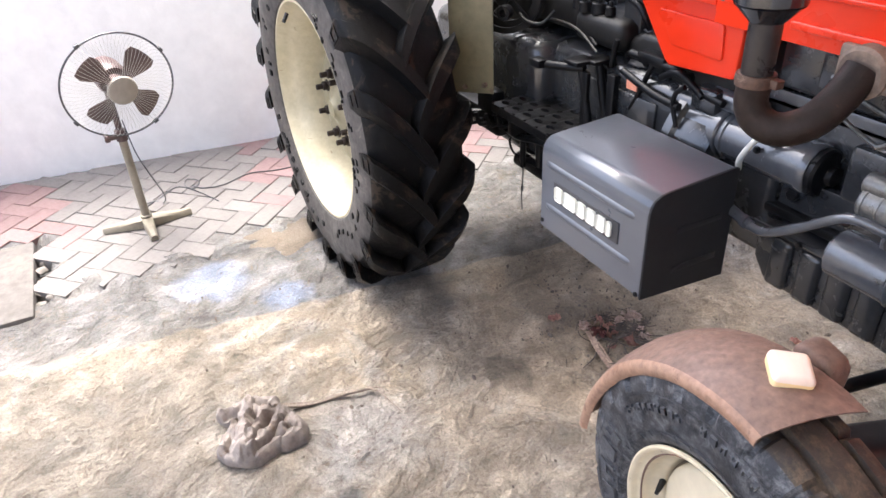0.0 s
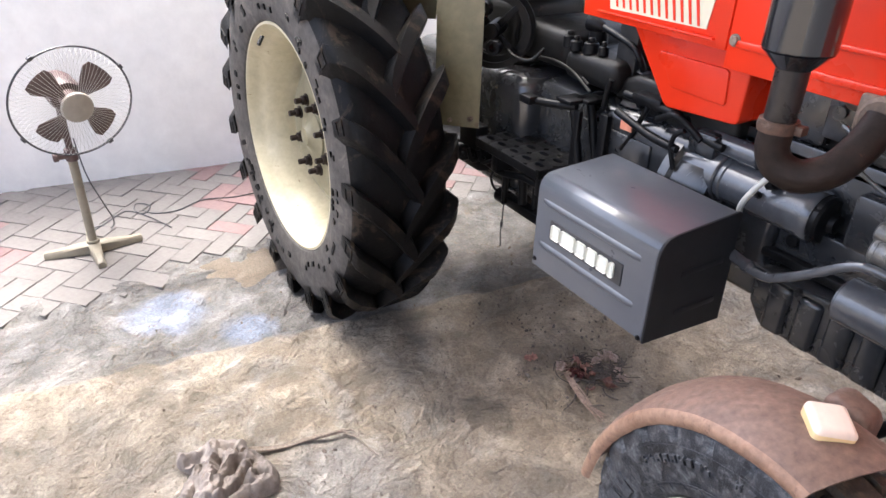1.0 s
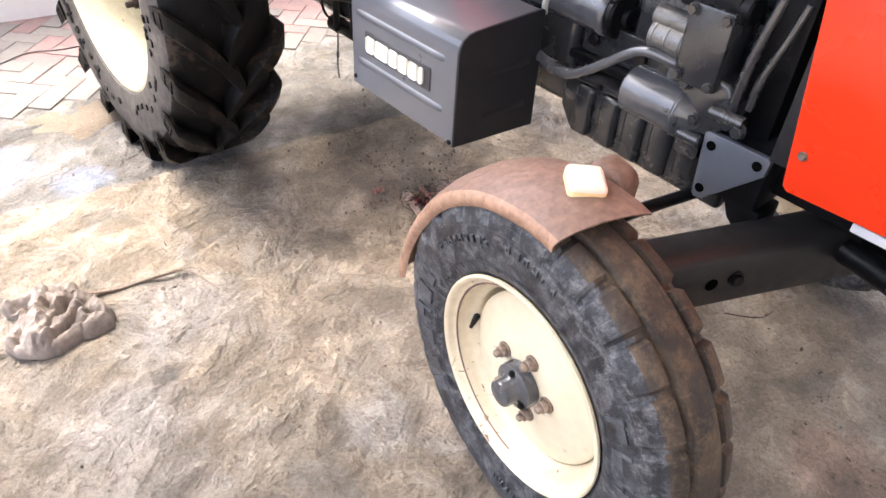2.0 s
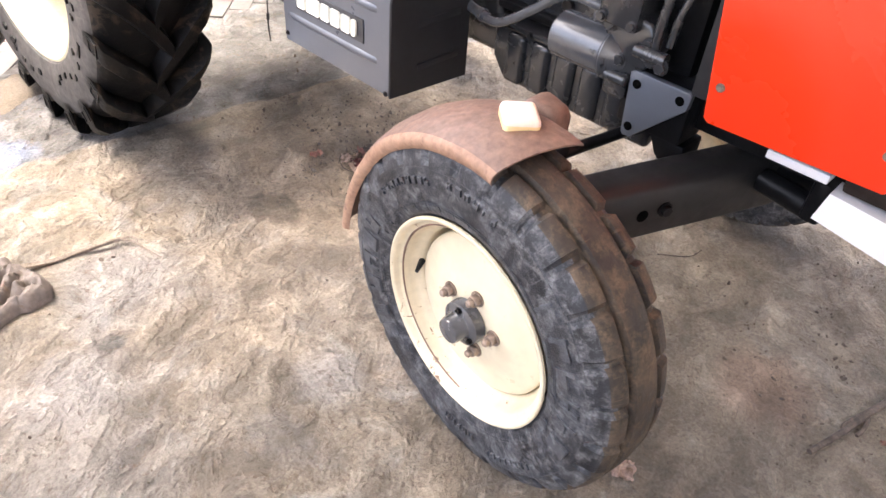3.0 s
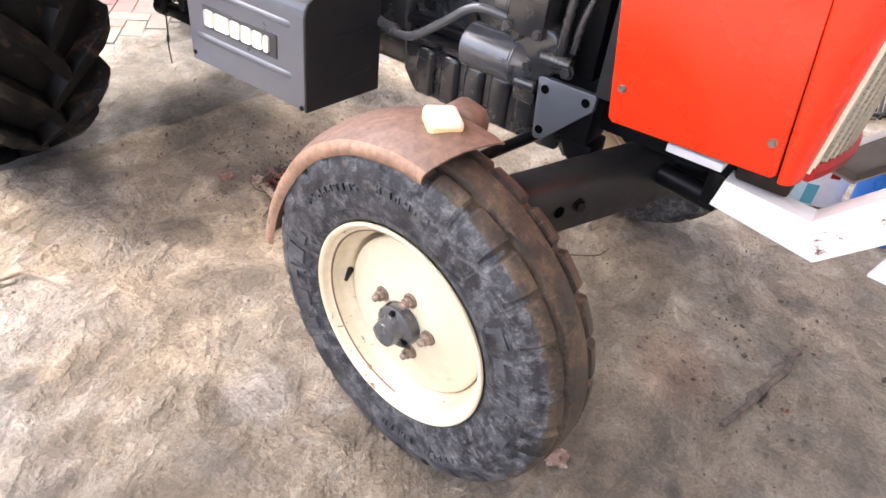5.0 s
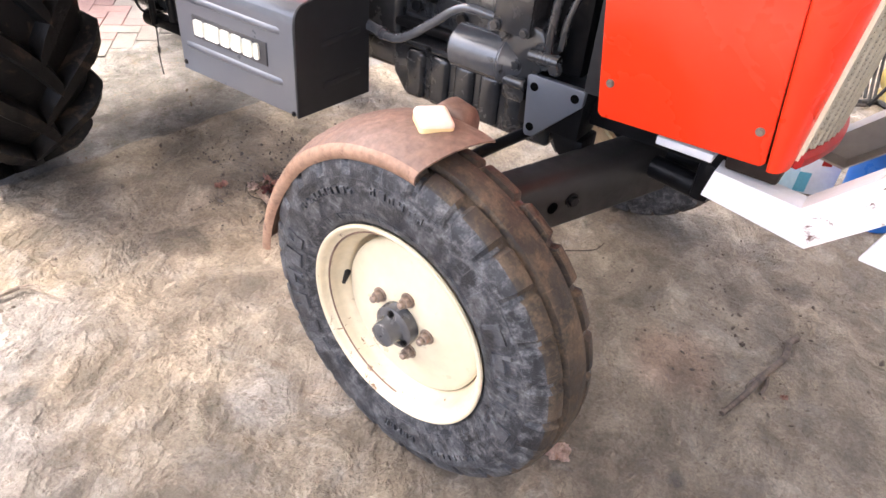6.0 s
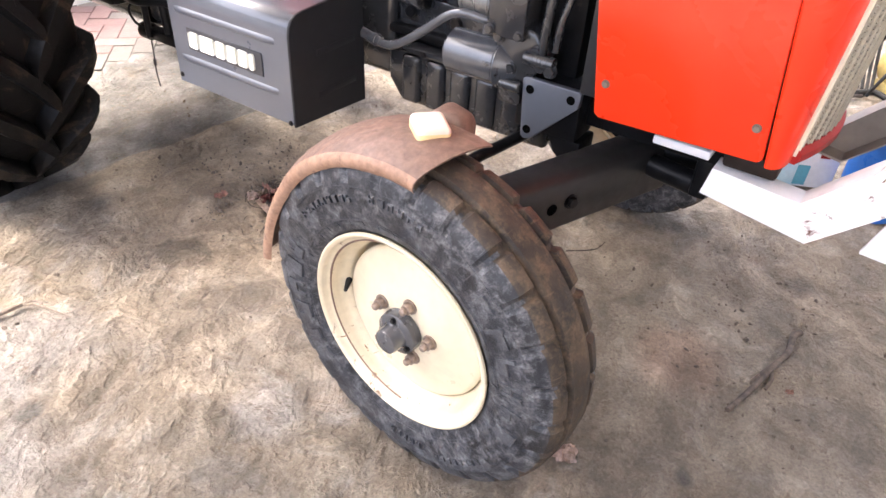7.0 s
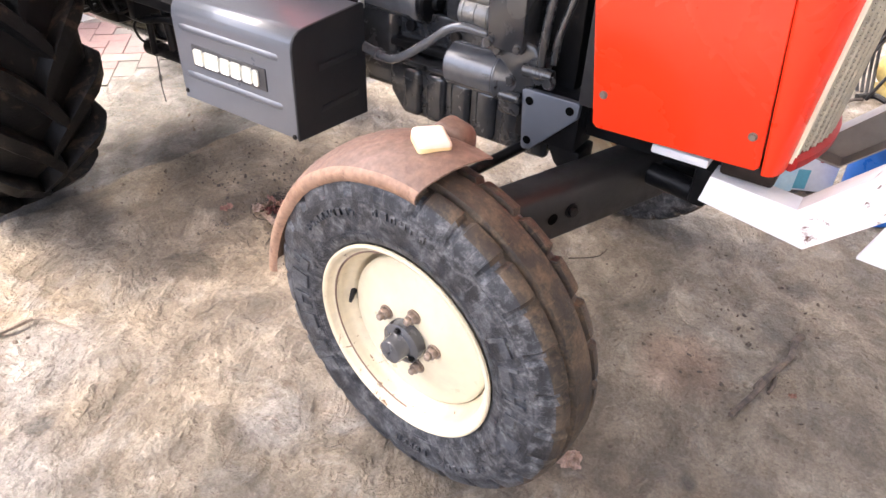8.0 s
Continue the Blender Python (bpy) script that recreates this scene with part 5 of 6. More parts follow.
# big front side panel
bm = bmesh.new()
prism(bm, [(0.145, 0.706), (0.155, 0.698), (0.462, 0.708), (0.470, 0.716), (0.430, 1.10), (0.085, 1.10)], "y", 0.468, 0.476, 0.003, segs=2)
pan = part("side_panel", bm, RED, tractor, "glossy orange-red front side panel")
bolts("panel_screw", [(0.158, 0.468, 0.770), (0.443, 0.468, 0.771)], 0.0065, 0.005, SCREW, pan)
bm = bmesh.new()
prism(bm, [(0.145, 0.706), (0.155, 0.698), (0.462, 0.708), (0.470, 0.716), (0.430, 1.10), (0.085, 1.10)], "y", 2 * CL - 0.476, 2 * CL - 0.468, 0.003, segs=2)
part("side_panel", bm, RED, tractor, "red front side panel on the far side")
bm = bmesh.new()
block(bm, 0.10, 0.472, 0.484, 0.936, 0.725, 1.10, 0.008)
part("radiator", bm, RUBBERBLACK, tractor, "dark radiator behind the panels")

# nose: an upright cowl edge that wraps round to the grille
def nose_edge(z):
    return 0.511 + 0.07 * (z - 0.72)


def nose_x(y, z):
    return nose_edge(z) + 0.040 * (1 - min(1.0, abs(y - CL) / 0.187) ** 2)


def cowl_rows(mirror):
    rows = []
    for z in (0.704, 0.712, 0.76, 0.82, 0.90, 1.00, 1.10, 1.30):
        x0 = 0.4745 - (z - 0.71) * 0.116
        xa, xe = x0 + 0.006, nose_edge(z) - 0.001
        row = [(x0, 0.482), (x0, 0.472), (x0 + 0.002, 0.4685)]
        row += [(xa + (xe - xa) * math.sin(radians(a)), 0.4675 + 0.055 * (1 - math.cos(radians(a)))) for a in (0, 15, 30, 45, 60, 75, 90)]
        row += [(xe - 0.005, 0.5245), (xe - 0.010, 0.512), (min(xe - 0.008, x0 + 0.008), 0.490)]
        rows.append([Vector((x, 2 * CL - y if mirror else y, z)) for x, y in row])
    return rows


bm = bmesh.new()
sweep(bm, cowl_rows(False))
nose = part("nose_cowl", bm, RED, tractor, "red nose cowl edge beside the grille", smooth=60)
bm = bmesh.new()
sweep(bm, cowl_rows(True))
part("nose_cowl", bm, RED, tractor, "red nose cowl edge on the far side", smooth=60)


bm = bmesh.new()
# perforated sheet: each hole with its rim
cols = [0.532 + 0.0132 * k for k in range(28)]
for n_, y in enumerate(cols):
    for k in range(56):
        z = 0.736 + 0.0105 * k + (0.00525 if n_ % 2 else 0.0)
        ang = [math.pi / 6 + math.pi / 3 * q for q in range(6)]
        inner = [(y + 0.0050 * math.cos(a), z + 0.0040 * math.sin(a)) for a in ang]
        outr = [(y + 0.0076 * math.cos(a), z + 0.0061 * math.sin(a)) for a in ang]
        va = [bm.verts.new((nose_x(a, b), a, b)) for a, b in inner]
        vb = [bm.verts.new((nose_x(a, b), a, b)) for a, b in outr]
        vc = [bm.verts.new((nose_x(a, b) - 0.003, a, b)) for a, b in inner]
        for q in range(6):
            w = (q + 1) % 6
            bm.faces.new((va[q], va[w], vb[w], vb[q]))
            bm.faces.new((va[q], vc[q], vc[w], va[w]))
grille = part("grille", bm, MESH, tractor, "beige perforated metal grille", smooth=0)
for k in range(14):
    y = 0.5385 + 0.0264 * k
    bm = bmesh.new()
    sweep(bm, [[Vector((nose_x(y, z) + dx, y + dy, z)) for dx, dy in ((-0.002, -0.0014), (0.0025, -0.0009), (0.0025, 0.0009), (-0.002, 0.0014))] for z in (0.728, 1.02, 1.31)])
    part("grille_bar", bm, MESH, grille)
for y in (0.5262, 2 * CL - 0.5262):
    bm = bmesh.new()
    sweep(bm, [[Vector((nose_edge(z) + dx, y + dy, z)) for dx, dy in ((-0.004, -0.003), (0.004, -0.003), (0.007, 0.001), (0.004, 0.004), (-0.004, 0.004))] for z in (0.716, 1.02, 1.31)])
    part("grille_trim", bm, STRIPE, grille, "cream trim strip along the grille")
# black sheet that paints the shade seen through the perforations
bm = bmesh.new()
sweep(bm, [[Vector((nose_x(y, z) - d, y, z)) for z, d in ((0.722, 0.014), (0.722, 0.009), (1.30, 0.009), (1.30, 0.014))] for y in [0.528 + 0.0364 * k for k in range(11)]])
part("grille_backing", bm, HOLESHADE, grille, "black sheet painting the shade behind the grille")
# lip below the grille, with its shade put into the red
bm = bmesh.new()
sweep(bm, [[Vector((nose_x(y, 0.715) - 0.03, y, 0.703)), Vector((nose_x(y, 0.715) + 0.006, y, 0.700)), Vector((nose_x(y, 0.715) + 0.012, y, 0.708)), Vector((nose_x(y, 0.72) + 0.012, y, 0.722)), Vector((nose_x(y, 0.72) + 0.003, y, 0.731)), Vector((nose_x(y, 0.72) - 0.03, y, 0.731))] for y in [0.524 + 0.0372 * k for k in range(11)]])
part("nose_sill", bm, REDDARK, tractor, "lower nose lip, its red darkened for shade")
bm = bmesh.new()
block(bm, 0.40, 0.50, 0.50, 0.92, 0.665, 0.705, 0.008)
part("nose_floor", bm, PIPE, tractor, "rusty floor below the grille")

# ---- white front bumper with two kinked rails ----
def rail(y, mats, mats2, label):
    # channel: outer web with turned-in top and bottom flanges
    lowline = [(0.380, 0.602), (0.586, 0.572), (0.81, 0.800)]
    topline = [(0.390, 0.660), (0.553, 0.647), (0.755, 0.864)]
    d = 0.055 if y < CL else -0.055
    for k in range(2):
        bm = bmesh.new()
        (ax, az), (bx, bz) = lowline[k], lowline[k + 1]
        (cx, cz), (dx, dz) = topline[k], topline[k + 1]
        web = [(ax, az), (bx, bz), (dx, dz), (cx, cz)]
        prism(bm, web, "y", y, y + d * 0.09, 0.0)
        for (p, q), (r, s) in (((cx, cz), (dx, dz)), ((ax, az), (bx, bz))):
            t = -0.005 if (p, q) == (cx, cz) else 0.005
            prism(bm, [(p, q), (r, s), (r, s + t), (p, q + t)], "y", y + d * 0.09, y + d, 0.0)
        bmesh.ops.remove_doubles(bm, verts=bm.verts, dist=0.0001)
        part("rail", bm, (mats, mats2)[k], bumper, label, smooth=0)


bumper = thing("bumper", (0.5, CL, 0.5), "white painted steel front bumper with chipped rusty rails", "bumper")
rail(0.492, WHITE, RUSTYWHITE, "white bumper rail with rust patches")
# far rail is the same white, with its shade put into the colour
rail(2 * CL - 0.492, TAUPE, TAUPE, "far bumper rail, its white darkened to taupe for shade")
bm = bmesh.new()
block(bm, 0.265, 0.378, 0.497, 0.92, 0.668, 0.686, 0.003)
part("cross_member", bm, WHITE, bumper, "white cross member")
bm = bmesh.new()
prism(bm, [(0.671, 0.600), (0.86, 0.590), (0.86, 0.90), (0.745, 0.86)], "y", 0.474, 0.486, 0.002)
part("end_plate", bm, WHITE, bumper, "white lower bumper plate")
bm = bmesh.new()
block(bm, 0.79, 0.84, 0.49, 0.93, 0.62, 0.86, 0.006)
part("front_bar", bm, WHITE, bumper, "white bumper cross bar")

# ---- muffler and exhaust ----
bm = bmesh.new()
X, Y = -0.338, 0.330
rod(bm, (X, Y, 1.198), (X, Y, 1.75), 0.058, 48, chamfer=0.006)
rod(bm, (X, Y, 1.172), (X, Y, 1.200), (0.029, 0.056), 48)
muf = part("muffler", bm, BLACK, tractor, "glossy black upright muffler")
bm = bmesh.new()
rod(bm, (X, Y, 1.050), (X, Y, 1.180), (0.0265, 0.0275), 32)
part("pipe", bm, PIPEBLACK, muf, "scorched black exhaust pipe")
bm = bmesh.new()
tube(bm, [(X, Y, 1.068), (X + 0.000, Y, 1.032), (X + 0.016, Y + 0.006, 1.004), (X + 0.050, Y + 0.02, 0.994), (X + 0.085, Y + 0.05, 1.012), (X + 0.102, Y + 0.085, 1.050), (X + 0.108, Y + 0.12, 1.095)], (0.0285, 0.031), 28)
part("elbow", bm, PIPE, muf, "brown rusty exhaust elbow")
bm = bmesh.new()
lathe(bm, [(0.026, -0.010), (0.0335, -0.010), (0.035, 0.0), (0.0335, 0.010), (0.026, 0.010)], 32)
bmesh.ops.transform(bm, matrix=Matrix.Translation((X, Y, 1.075)) @ pose(0, 0, 0, 90, 0, 0), verts=bm.verts)
block(bm, X + 0.028, X + 0.048, Y - 0.005, Y + 0.015, 1.067, 1.083, 0.003)
part("clamp", bm, CLAMPRUST, muf, "rusty pipe clamp")
bm = bmesh.new()
rod(bm, (X + 0.108, 0.44, 1.09), (X + 0.108, 0.62, 1.10), 0.045, 28, chamfer=0.006)
tube(bm, [(-0.36, 0.60, 1.09), (-0.2, 0.56, 1.105), (0.02, 0.60, 1.09)], 0.036, 20)
block(bm, -0.285, -0.175, 0.455, 0.472, 1.06, 1.13, 0.008)
part("manifold", bm, MANIFOLD, muf, "pale rusty exhaust manifold")
bm = bmesh.new()
tube(bm, [(-0.30, 0.50, 1.05), (-0.26, 0.47, 1.035), (-0.22, 0.455, 1.05), (-0.20, 0.455, 1.09)], 0.006, 8)
part("injector_pipe", bm, GREY, engine)
bm = bmesh.new()
block(bm, -0.42, -0.36, 0.615, 0.635, 0.98, 1.10, 0.004)
rod(bm, (-0.39, 0.615, 1.04), (-0.39, 0.605, 1.04), 0.014, 14)
part("injector_cover", bm, GREY, engine)

# ---- footboard, pedals and levers ----
def footboard():
    bm = bmesh.new()
    x0, x1, y0, y1 = -1.335, -1.030, 0.385, 0.640
    nx, ny = 5, 4
    # plate as a lattice with oval slots, with thickness
    cw, ch = (x1 - x0) / nx, (y1 - y0) / ny
    for i in range(nx):
        for j in range(ny):
            cx = x0 + (i + 0.5) * cw
            cy = y0 + (j + 0.5) * ch
            n = 16
            for zt in (0.722,):
                inner, outer_, low = [], [], []
                for q in range(n):
                    a = 2 * math.pi * (q + 0.5) / n
                    c, s = math.cos(a), math.sin(a)
                    inner.append(bm.verts.new((cx + 0.020 * c, cy + 0.010 * s, zt)))
                    low.append(bm.verts.new((cx + 0.018 * c, cy + 0.009 * s, zt - 0.008)))
                    k = 1 / max(abs(c), abs(s))
                    outer_.append(bm.verts.new((cx + c * k * cw / 2, cy + s * k * ch / 2, zt - 0.002)))
                for q in range(n):
                    w = (q + 1) % n
                    bm.faces.new((inner[q], inner[w], outer_[w], outer_[q]))
                    bm.faces.new((inner[q], low[q], low[w], inner[w]))
    for a, b, c, d in ((x0, x1, y0 - 0.004, y0), (x0, x1, y1, y1 + 0.004), (x0 - 0.004, x0, y0, y1), (x1, x1 + 0.004, y0, y1)):
        block(bm, a, b, c, d, 0.694, 0.721, 0.0015, segs=1)
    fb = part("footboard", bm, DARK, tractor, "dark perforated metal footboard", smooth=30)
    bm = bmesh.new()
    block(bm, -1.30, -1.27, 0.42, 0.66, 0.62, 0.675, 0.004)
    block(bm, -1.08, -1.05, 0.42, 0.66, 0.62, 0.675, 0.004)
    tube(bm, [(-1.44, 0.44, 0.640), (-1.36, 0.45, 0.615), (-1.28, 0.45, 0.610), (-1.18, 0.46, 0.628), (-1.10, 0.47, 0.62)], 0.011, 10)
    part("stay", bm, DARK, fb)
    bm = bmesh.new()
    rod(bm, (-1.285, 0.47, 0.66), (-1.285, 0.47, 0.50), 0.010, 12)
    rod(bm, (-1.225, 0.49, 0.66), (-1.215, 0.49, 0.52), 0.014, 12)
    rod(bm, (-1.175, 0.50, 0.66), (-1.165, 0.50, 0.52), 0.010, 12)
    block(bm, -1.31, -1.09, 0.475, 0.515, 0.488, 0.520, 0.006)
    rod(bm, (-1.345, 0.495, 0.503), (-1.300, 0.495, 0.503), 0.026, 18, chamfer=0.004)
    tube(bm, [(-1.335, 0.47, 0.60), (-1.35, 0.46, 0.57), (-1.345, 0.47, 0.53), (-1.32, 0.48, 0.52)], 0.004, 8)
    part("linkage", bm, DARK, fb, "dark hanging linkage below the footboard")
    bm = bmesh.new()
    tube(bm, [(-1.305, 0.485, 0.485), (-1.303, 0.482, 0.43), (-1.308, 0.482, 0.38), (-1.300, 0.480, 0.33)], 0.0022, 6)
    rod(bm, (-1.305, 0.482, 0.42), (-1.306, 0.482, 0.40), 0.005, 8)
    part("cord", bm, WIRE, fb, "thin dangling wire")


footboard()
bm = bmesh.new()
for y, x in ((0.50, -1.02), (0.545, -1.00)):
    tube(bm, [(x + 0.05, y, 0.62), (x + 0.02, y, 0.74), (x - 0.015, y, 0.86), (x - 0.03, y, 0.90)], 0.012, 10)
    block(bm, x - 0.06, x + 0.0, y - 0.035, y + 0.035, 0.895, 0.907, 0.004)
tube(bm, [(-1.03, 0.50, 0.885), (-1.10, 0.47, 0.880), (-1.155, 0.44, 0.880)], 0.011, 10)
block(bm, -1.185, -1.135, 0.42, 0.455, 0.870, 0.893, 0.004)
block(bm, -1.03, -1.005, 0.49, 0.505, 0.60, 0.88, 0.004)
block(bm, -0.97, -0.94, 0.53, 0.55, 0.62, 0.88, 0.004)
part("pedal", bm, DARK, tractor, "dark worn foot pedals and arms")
bm = bmesh.new()
for k in range(5):
    lathe_z = 0.90 + 0.020 * k
    rod(bm, (-0.94, 0.66, lathe_z), (-0.94, 0.66, lathe_z + 0.012), (0.075 - 0.010 * k, 0.068 - 0.010 * k), 24, chamfer=0.002)
part("gear_boot", bm, RUBBERBLACK, tractor, "black pleated rubber gear boot")
bm = bmesh.new()
tube(bm, [(-0.94, 0.64, 0.98), (-0.945, 0.62, 1.02), (-0.975, 0.62, 1.045), (-1.04, 0.62, 1.062), (-1.10, 0.62, 1.075)], 0.009, 12)
rod(bm, (-1.09, 0.62, 1.072), (-1.145, 0.62, 1.078), (0.014, 0.024), 16, chamfer=0.004)
part("gear_lever", bm, DARK, tractor, "bent dark gear lever with a black knob")
bm = bmesh.new()
tube(bm, [(-0.99, 0.56, 0.89), (-0.985, 0.56, 0.93), (-0.975, 0.56, 0.965)], 0.008, 10)
tube(bm, [(-0.70, 0.53, 0.82), (-0.715, 0.525, 0.87), (-0.705, 0.52, 0.905), (-0.68, 0.52, 0.925)], 0.006, 10)
tube(bm, [(-0.92, 0.54, 0.90), (-0.80, 0.535, 0.875), (-0.70, 0.53, 0.87)], 0.010, 10)
tube(bm, [(-1.36, 0.62, 0.95), (-1.2, 0.60, 0.955), (-1.06, 0.56, 0.93)], 0.005, 8)
tube(bm, [(-0.80, 0.56, 0.91), (-0.74, 0.55, 0.94), (-0.70, 0.56, 0.92), (-0.66, 0.56, 0.90)], 0.009, 10)
part("control_rod", bm, DARK, tractor, "dark levers and control rods")
bm = bmesh.new()
block(bm, -0.895, -0.855, 0.533, 0.537, 0.862, 0.888, 0.001)
part("tag", bm, ORANGE, tractor, "small orange paper tag")
bm = bmesh.new()
rod(bm, (-1.45, 0.60, 0.69), (-1.45, 0.60, 0.81), 0.050, 28, chamfer=0.006)
part("filter_can", bm, DARK, tractor, "dark upright canister behind the footboard")
bm = bmesh.new()
block(bm, -1.66, -1.36, 0.42, 0.60, 0.58, 0.66, 0.02)
rod(bm, (-1.50, 0.36, 0.64), (-1.40, 0.50, 0.64), 0.016, 12)
block(bm, -1.46, -1.36, 0.40, 0.45, 0.66, 0.74, 0.01)
for k in range(4):
    tube(bm, [(-1.46 + 0.03 * k, 0.36 + 0.02 * k, 0.66), (-1.45 + 0.03 * k, 0.37 + 0.02 * k, 0.62), (-1.42 + 0.03 * k, 0.40 + 0.02 * k, 0.635)], 0.007, 8)
part("brake_linkage", bm, DARK, tractor, "dark brake linkage near the rear wheel")
# hydraulic lift quadrant beside the seat
Mt = Matrix.Translation((-1.40, 0.47, 1.02)) @ pose(0, 0, 0, 0, 0, 40)
ringy = [("quadrant", 0.115, 0.0, DARK), ("quadrant", 0.100, 0.030, COVER), ("quadrant", 0.120, 0.045, DARK), ("quadrant", 0.108, 0.075, COVER)]
for nm, r, y0, mt in ringy:
    bm = bmesh.new()
    lathe(bm, [(r - 0.018, y0), (r, y0), (r, y0 + 0.008), (r - 0.018, y0 + 0.008), (r - 0.018, y0)], 48)
    bmesh.ops.transform(bm, matrix=Mt, verts=bm.verts)
    part(nm, bm, mt, tractor, "round lever quadrant plate")
bm = bmesh.new()
for k in range(4):
    block(bm, -0.010, 0.010, 0.004, 0.014, 0.02, 0.11, 0.002, pose(0, 0, 0, 0, 45 + 90 * k, 0))
rod(bm, (0, -0.03, 0), (0, 0.09, 0), 0.024, 24, chamfer=0.003)
bmesh.ops.transform(bm, matrix=Mt, verts=bm.verts)
part("quadrant_hub", bm, DARK, tractor, "dark hub and spokes of the quadrant")
for x, z in ((-1.395, 1.085), (-1.335, 0.985)):
    bm = bmesh.new()
    lathe(bm, [(0.012, 0.0), (0.021, 0.0), (0.024, 0.010), (0.021, 0.030), (0.012, 0.030), (0.012, 0.0)], 24)
    bmesh.ops.transform(bm, matrix=Matrix.Translation((x, 0.425, z)) @ pose(0, 0, 0, 0, 0, 30), verts=bm.verts)
    part("lever_eye", bm, DARK, tractor, "round lever eye")
for k, (x, y, z, r, h) in enumerate(((-1.20, 0.60, 1.00, 0.020, 0.035), (-1.155, 0.585, 1.00, 0.017, 0.030), (-1.11, 0.60, 1.00, 0.021, 0.032), (-1.06, 0.60, 1.005, 0.014, 0.026), (-1.15, 0.66, 1.01, 0.026, 0.045))):
    bm = bmesh.new()
    rod(bm, (x, y, z), (x, y, z + h), (r * 1.1, r), 18, chamfer=0.003)
    rod(bm, (x, y, z + h), (x, y, z + h + 0.012), r * 0.5, 10, chamfer=0.002)
    part("filler_cap", bm, DARK, gearbox, "dark filler cap")
bm = bmesh.new()
tube(bm, [(-1.30, 0.57, 0.955), (-1.2, 0.555, 0.965), (-1.12, 0.55, 0.955), (-1.02, 0.53, 0.925)], 0.004, 8)
tube(bm, [(-1.36, 0.50, 0.97), (-1.32, 0.50, 0.955), (-1.27, 0.52, 0.955), (-1.25, 0.55, 0.99)], 0.005, 8)
part("fuel_line", bm, COVER, gearbox, "thin grey pipe over the gearbox")
bm = bmesh.new()
block(bm, -1.62, -1.20, 0.60, 0.86, 1.16, 1.26, 0.02)
part("seat", bm, RUBBERBLACK, tractor, "black seat base over the gearbox")
bm = bmesh.new()
block(bm, -1.04, -0.96, 0.62, 0.86, 0.90, 1.30, 0.02)
part("dash_panel", bm, RUBBERBLACK, tractor, "black steering column housing")


# ---- pedestal fan ----
def fan():
    base = (-2.547, -0.680, 0.0)
    f = thing("pedestal_fan", base, "olive-beige pedestal fan with wire guard on the pavers", "fan")
    bm = bmesh.new()
    for k, (dx, dy) in enumerate(((0.156, 0.007), (-0.033, -0.186), (-0.020, 0.188), (-0.17, 0.0))):
        d = Vector((dx, dy, 0))
        n = Vector((-dy, dx, 0)).normalized()
        rings = []
        for t, w, h in ((0.0, 0.026, 0.052), (0.25, 0.022, 0.048), (0.7, 0.017, 0.034), (0.97, 0.016, 0.030), (1.0, 0.013, 0.026)):
            p = Vector(base) + d * t
            rings.append([p + n * w + Vector((0, 0, 0.004)), p + n * w + Vector((0, 0, h - 0.008)), p + n * w * 0.6 + Vector((0, 0, h)), p - n * w * 0.6 + Vector((0, 0, h)), p - n * w + Vector((0, 0, h - 0.008)), p - n * w + Vector((0, 0, 0.004))])
        sweep(bm, rings)
    part("base", bm, FANPAINT, f, "cross-shaped fan base")
    bm = bmesh.new()
    b = Vector(base)
    rod(bm, b + Vector((0, 0, 0.04)), b + Vector((0, 0, 0.43)), 0.017, 24)
    rod(bm, b + Vector((0, 0, 0.045)), b + Vector((0, 0, 0.062)), 0.025, 24, chamfer=0.003)
    part("pole", bm, FANPAINT, f, "olive-beige fan pole")
    bm = bmesh.new()
    rod(bm, b + Vector((0, 0, 0.41)), b + Vector((0, 0, 0.46)), 0.023, 20, chamfer=0.003)
    rod(bm, b + Vector((0, 0, 0.46)), b + Vector((0, 0, 0.64)), 0.013, 16)
    rod(bm, b + Vector((0.01, -0.05, 0.435)), b + Vector((0.01, 0.0, 0.435)), 0.012, 12)
    rod(bm, b + Vector((0.01, -0.065, 0.435)), b + Vector((0.01, -0.045, 0.435)), 0.018, 12, chamfer=0.003)
    part("clamp", bm, FANBLADE, f, "brown height clamp and knob")
    # head, axis towards local -y
    M = Matrix.Translation(b + Vector((0.06, 0.043, 0.656))) @ pose(0, 0, 0, 10, 0, 102)
    bm = bmesh.new()
    lathe(bm, [(0.002, 0.190), (0.036, 0.186), (0.054, 0.168), (0.062, 0.14), (0.064, 0.06), (0.056, 0.035), (0.02, 0.03)], 36)
    bmesh.ops.transform(bm, matrix=M, verts=bm.verts)
    part("motor", bm, FANBLADE, f, "brown ribbed motor housing")
    bm = bmesh.new()
    lathe(bm, [(0.002, -0.072), (0.045, -0.070), (0.056, -0.064), (0.058, -0.054), (0.002, -0.052)], 40)
    bmesh.ops.transform(bm, matrix=M, verts=bm.verts)
    part("guard_cap", bm, FANCAP, f, "round grey-beige guard cap")
    bm = bmesh.new()
    for k in range(4):
        a0 = math.pi / 4 + k * math.pi / 2
        rings = []
        for q in range(7):
            r = 0.035 + 0.130 * q / 6
            w = 0.30 + 0.35 * math.sin(min(1, q / 4) * math.pi / 2)
            wid = w * (0.8 if q < 6 else 0.6)
            row = []
            for s in (-1, -0.33, 0.33, 1):
                a = a0 + wid * s * 0.75
                row.append(Vector((r * math.cos(a), 0.012 * s * (1 - 0.3 * q / 6) - 0.022, r * math.sin(a))))
            row += [p + Vector((0, 0.003, 0)) for p in row[::-1]]
            rings.append(row)
        sweep(bm, rings)
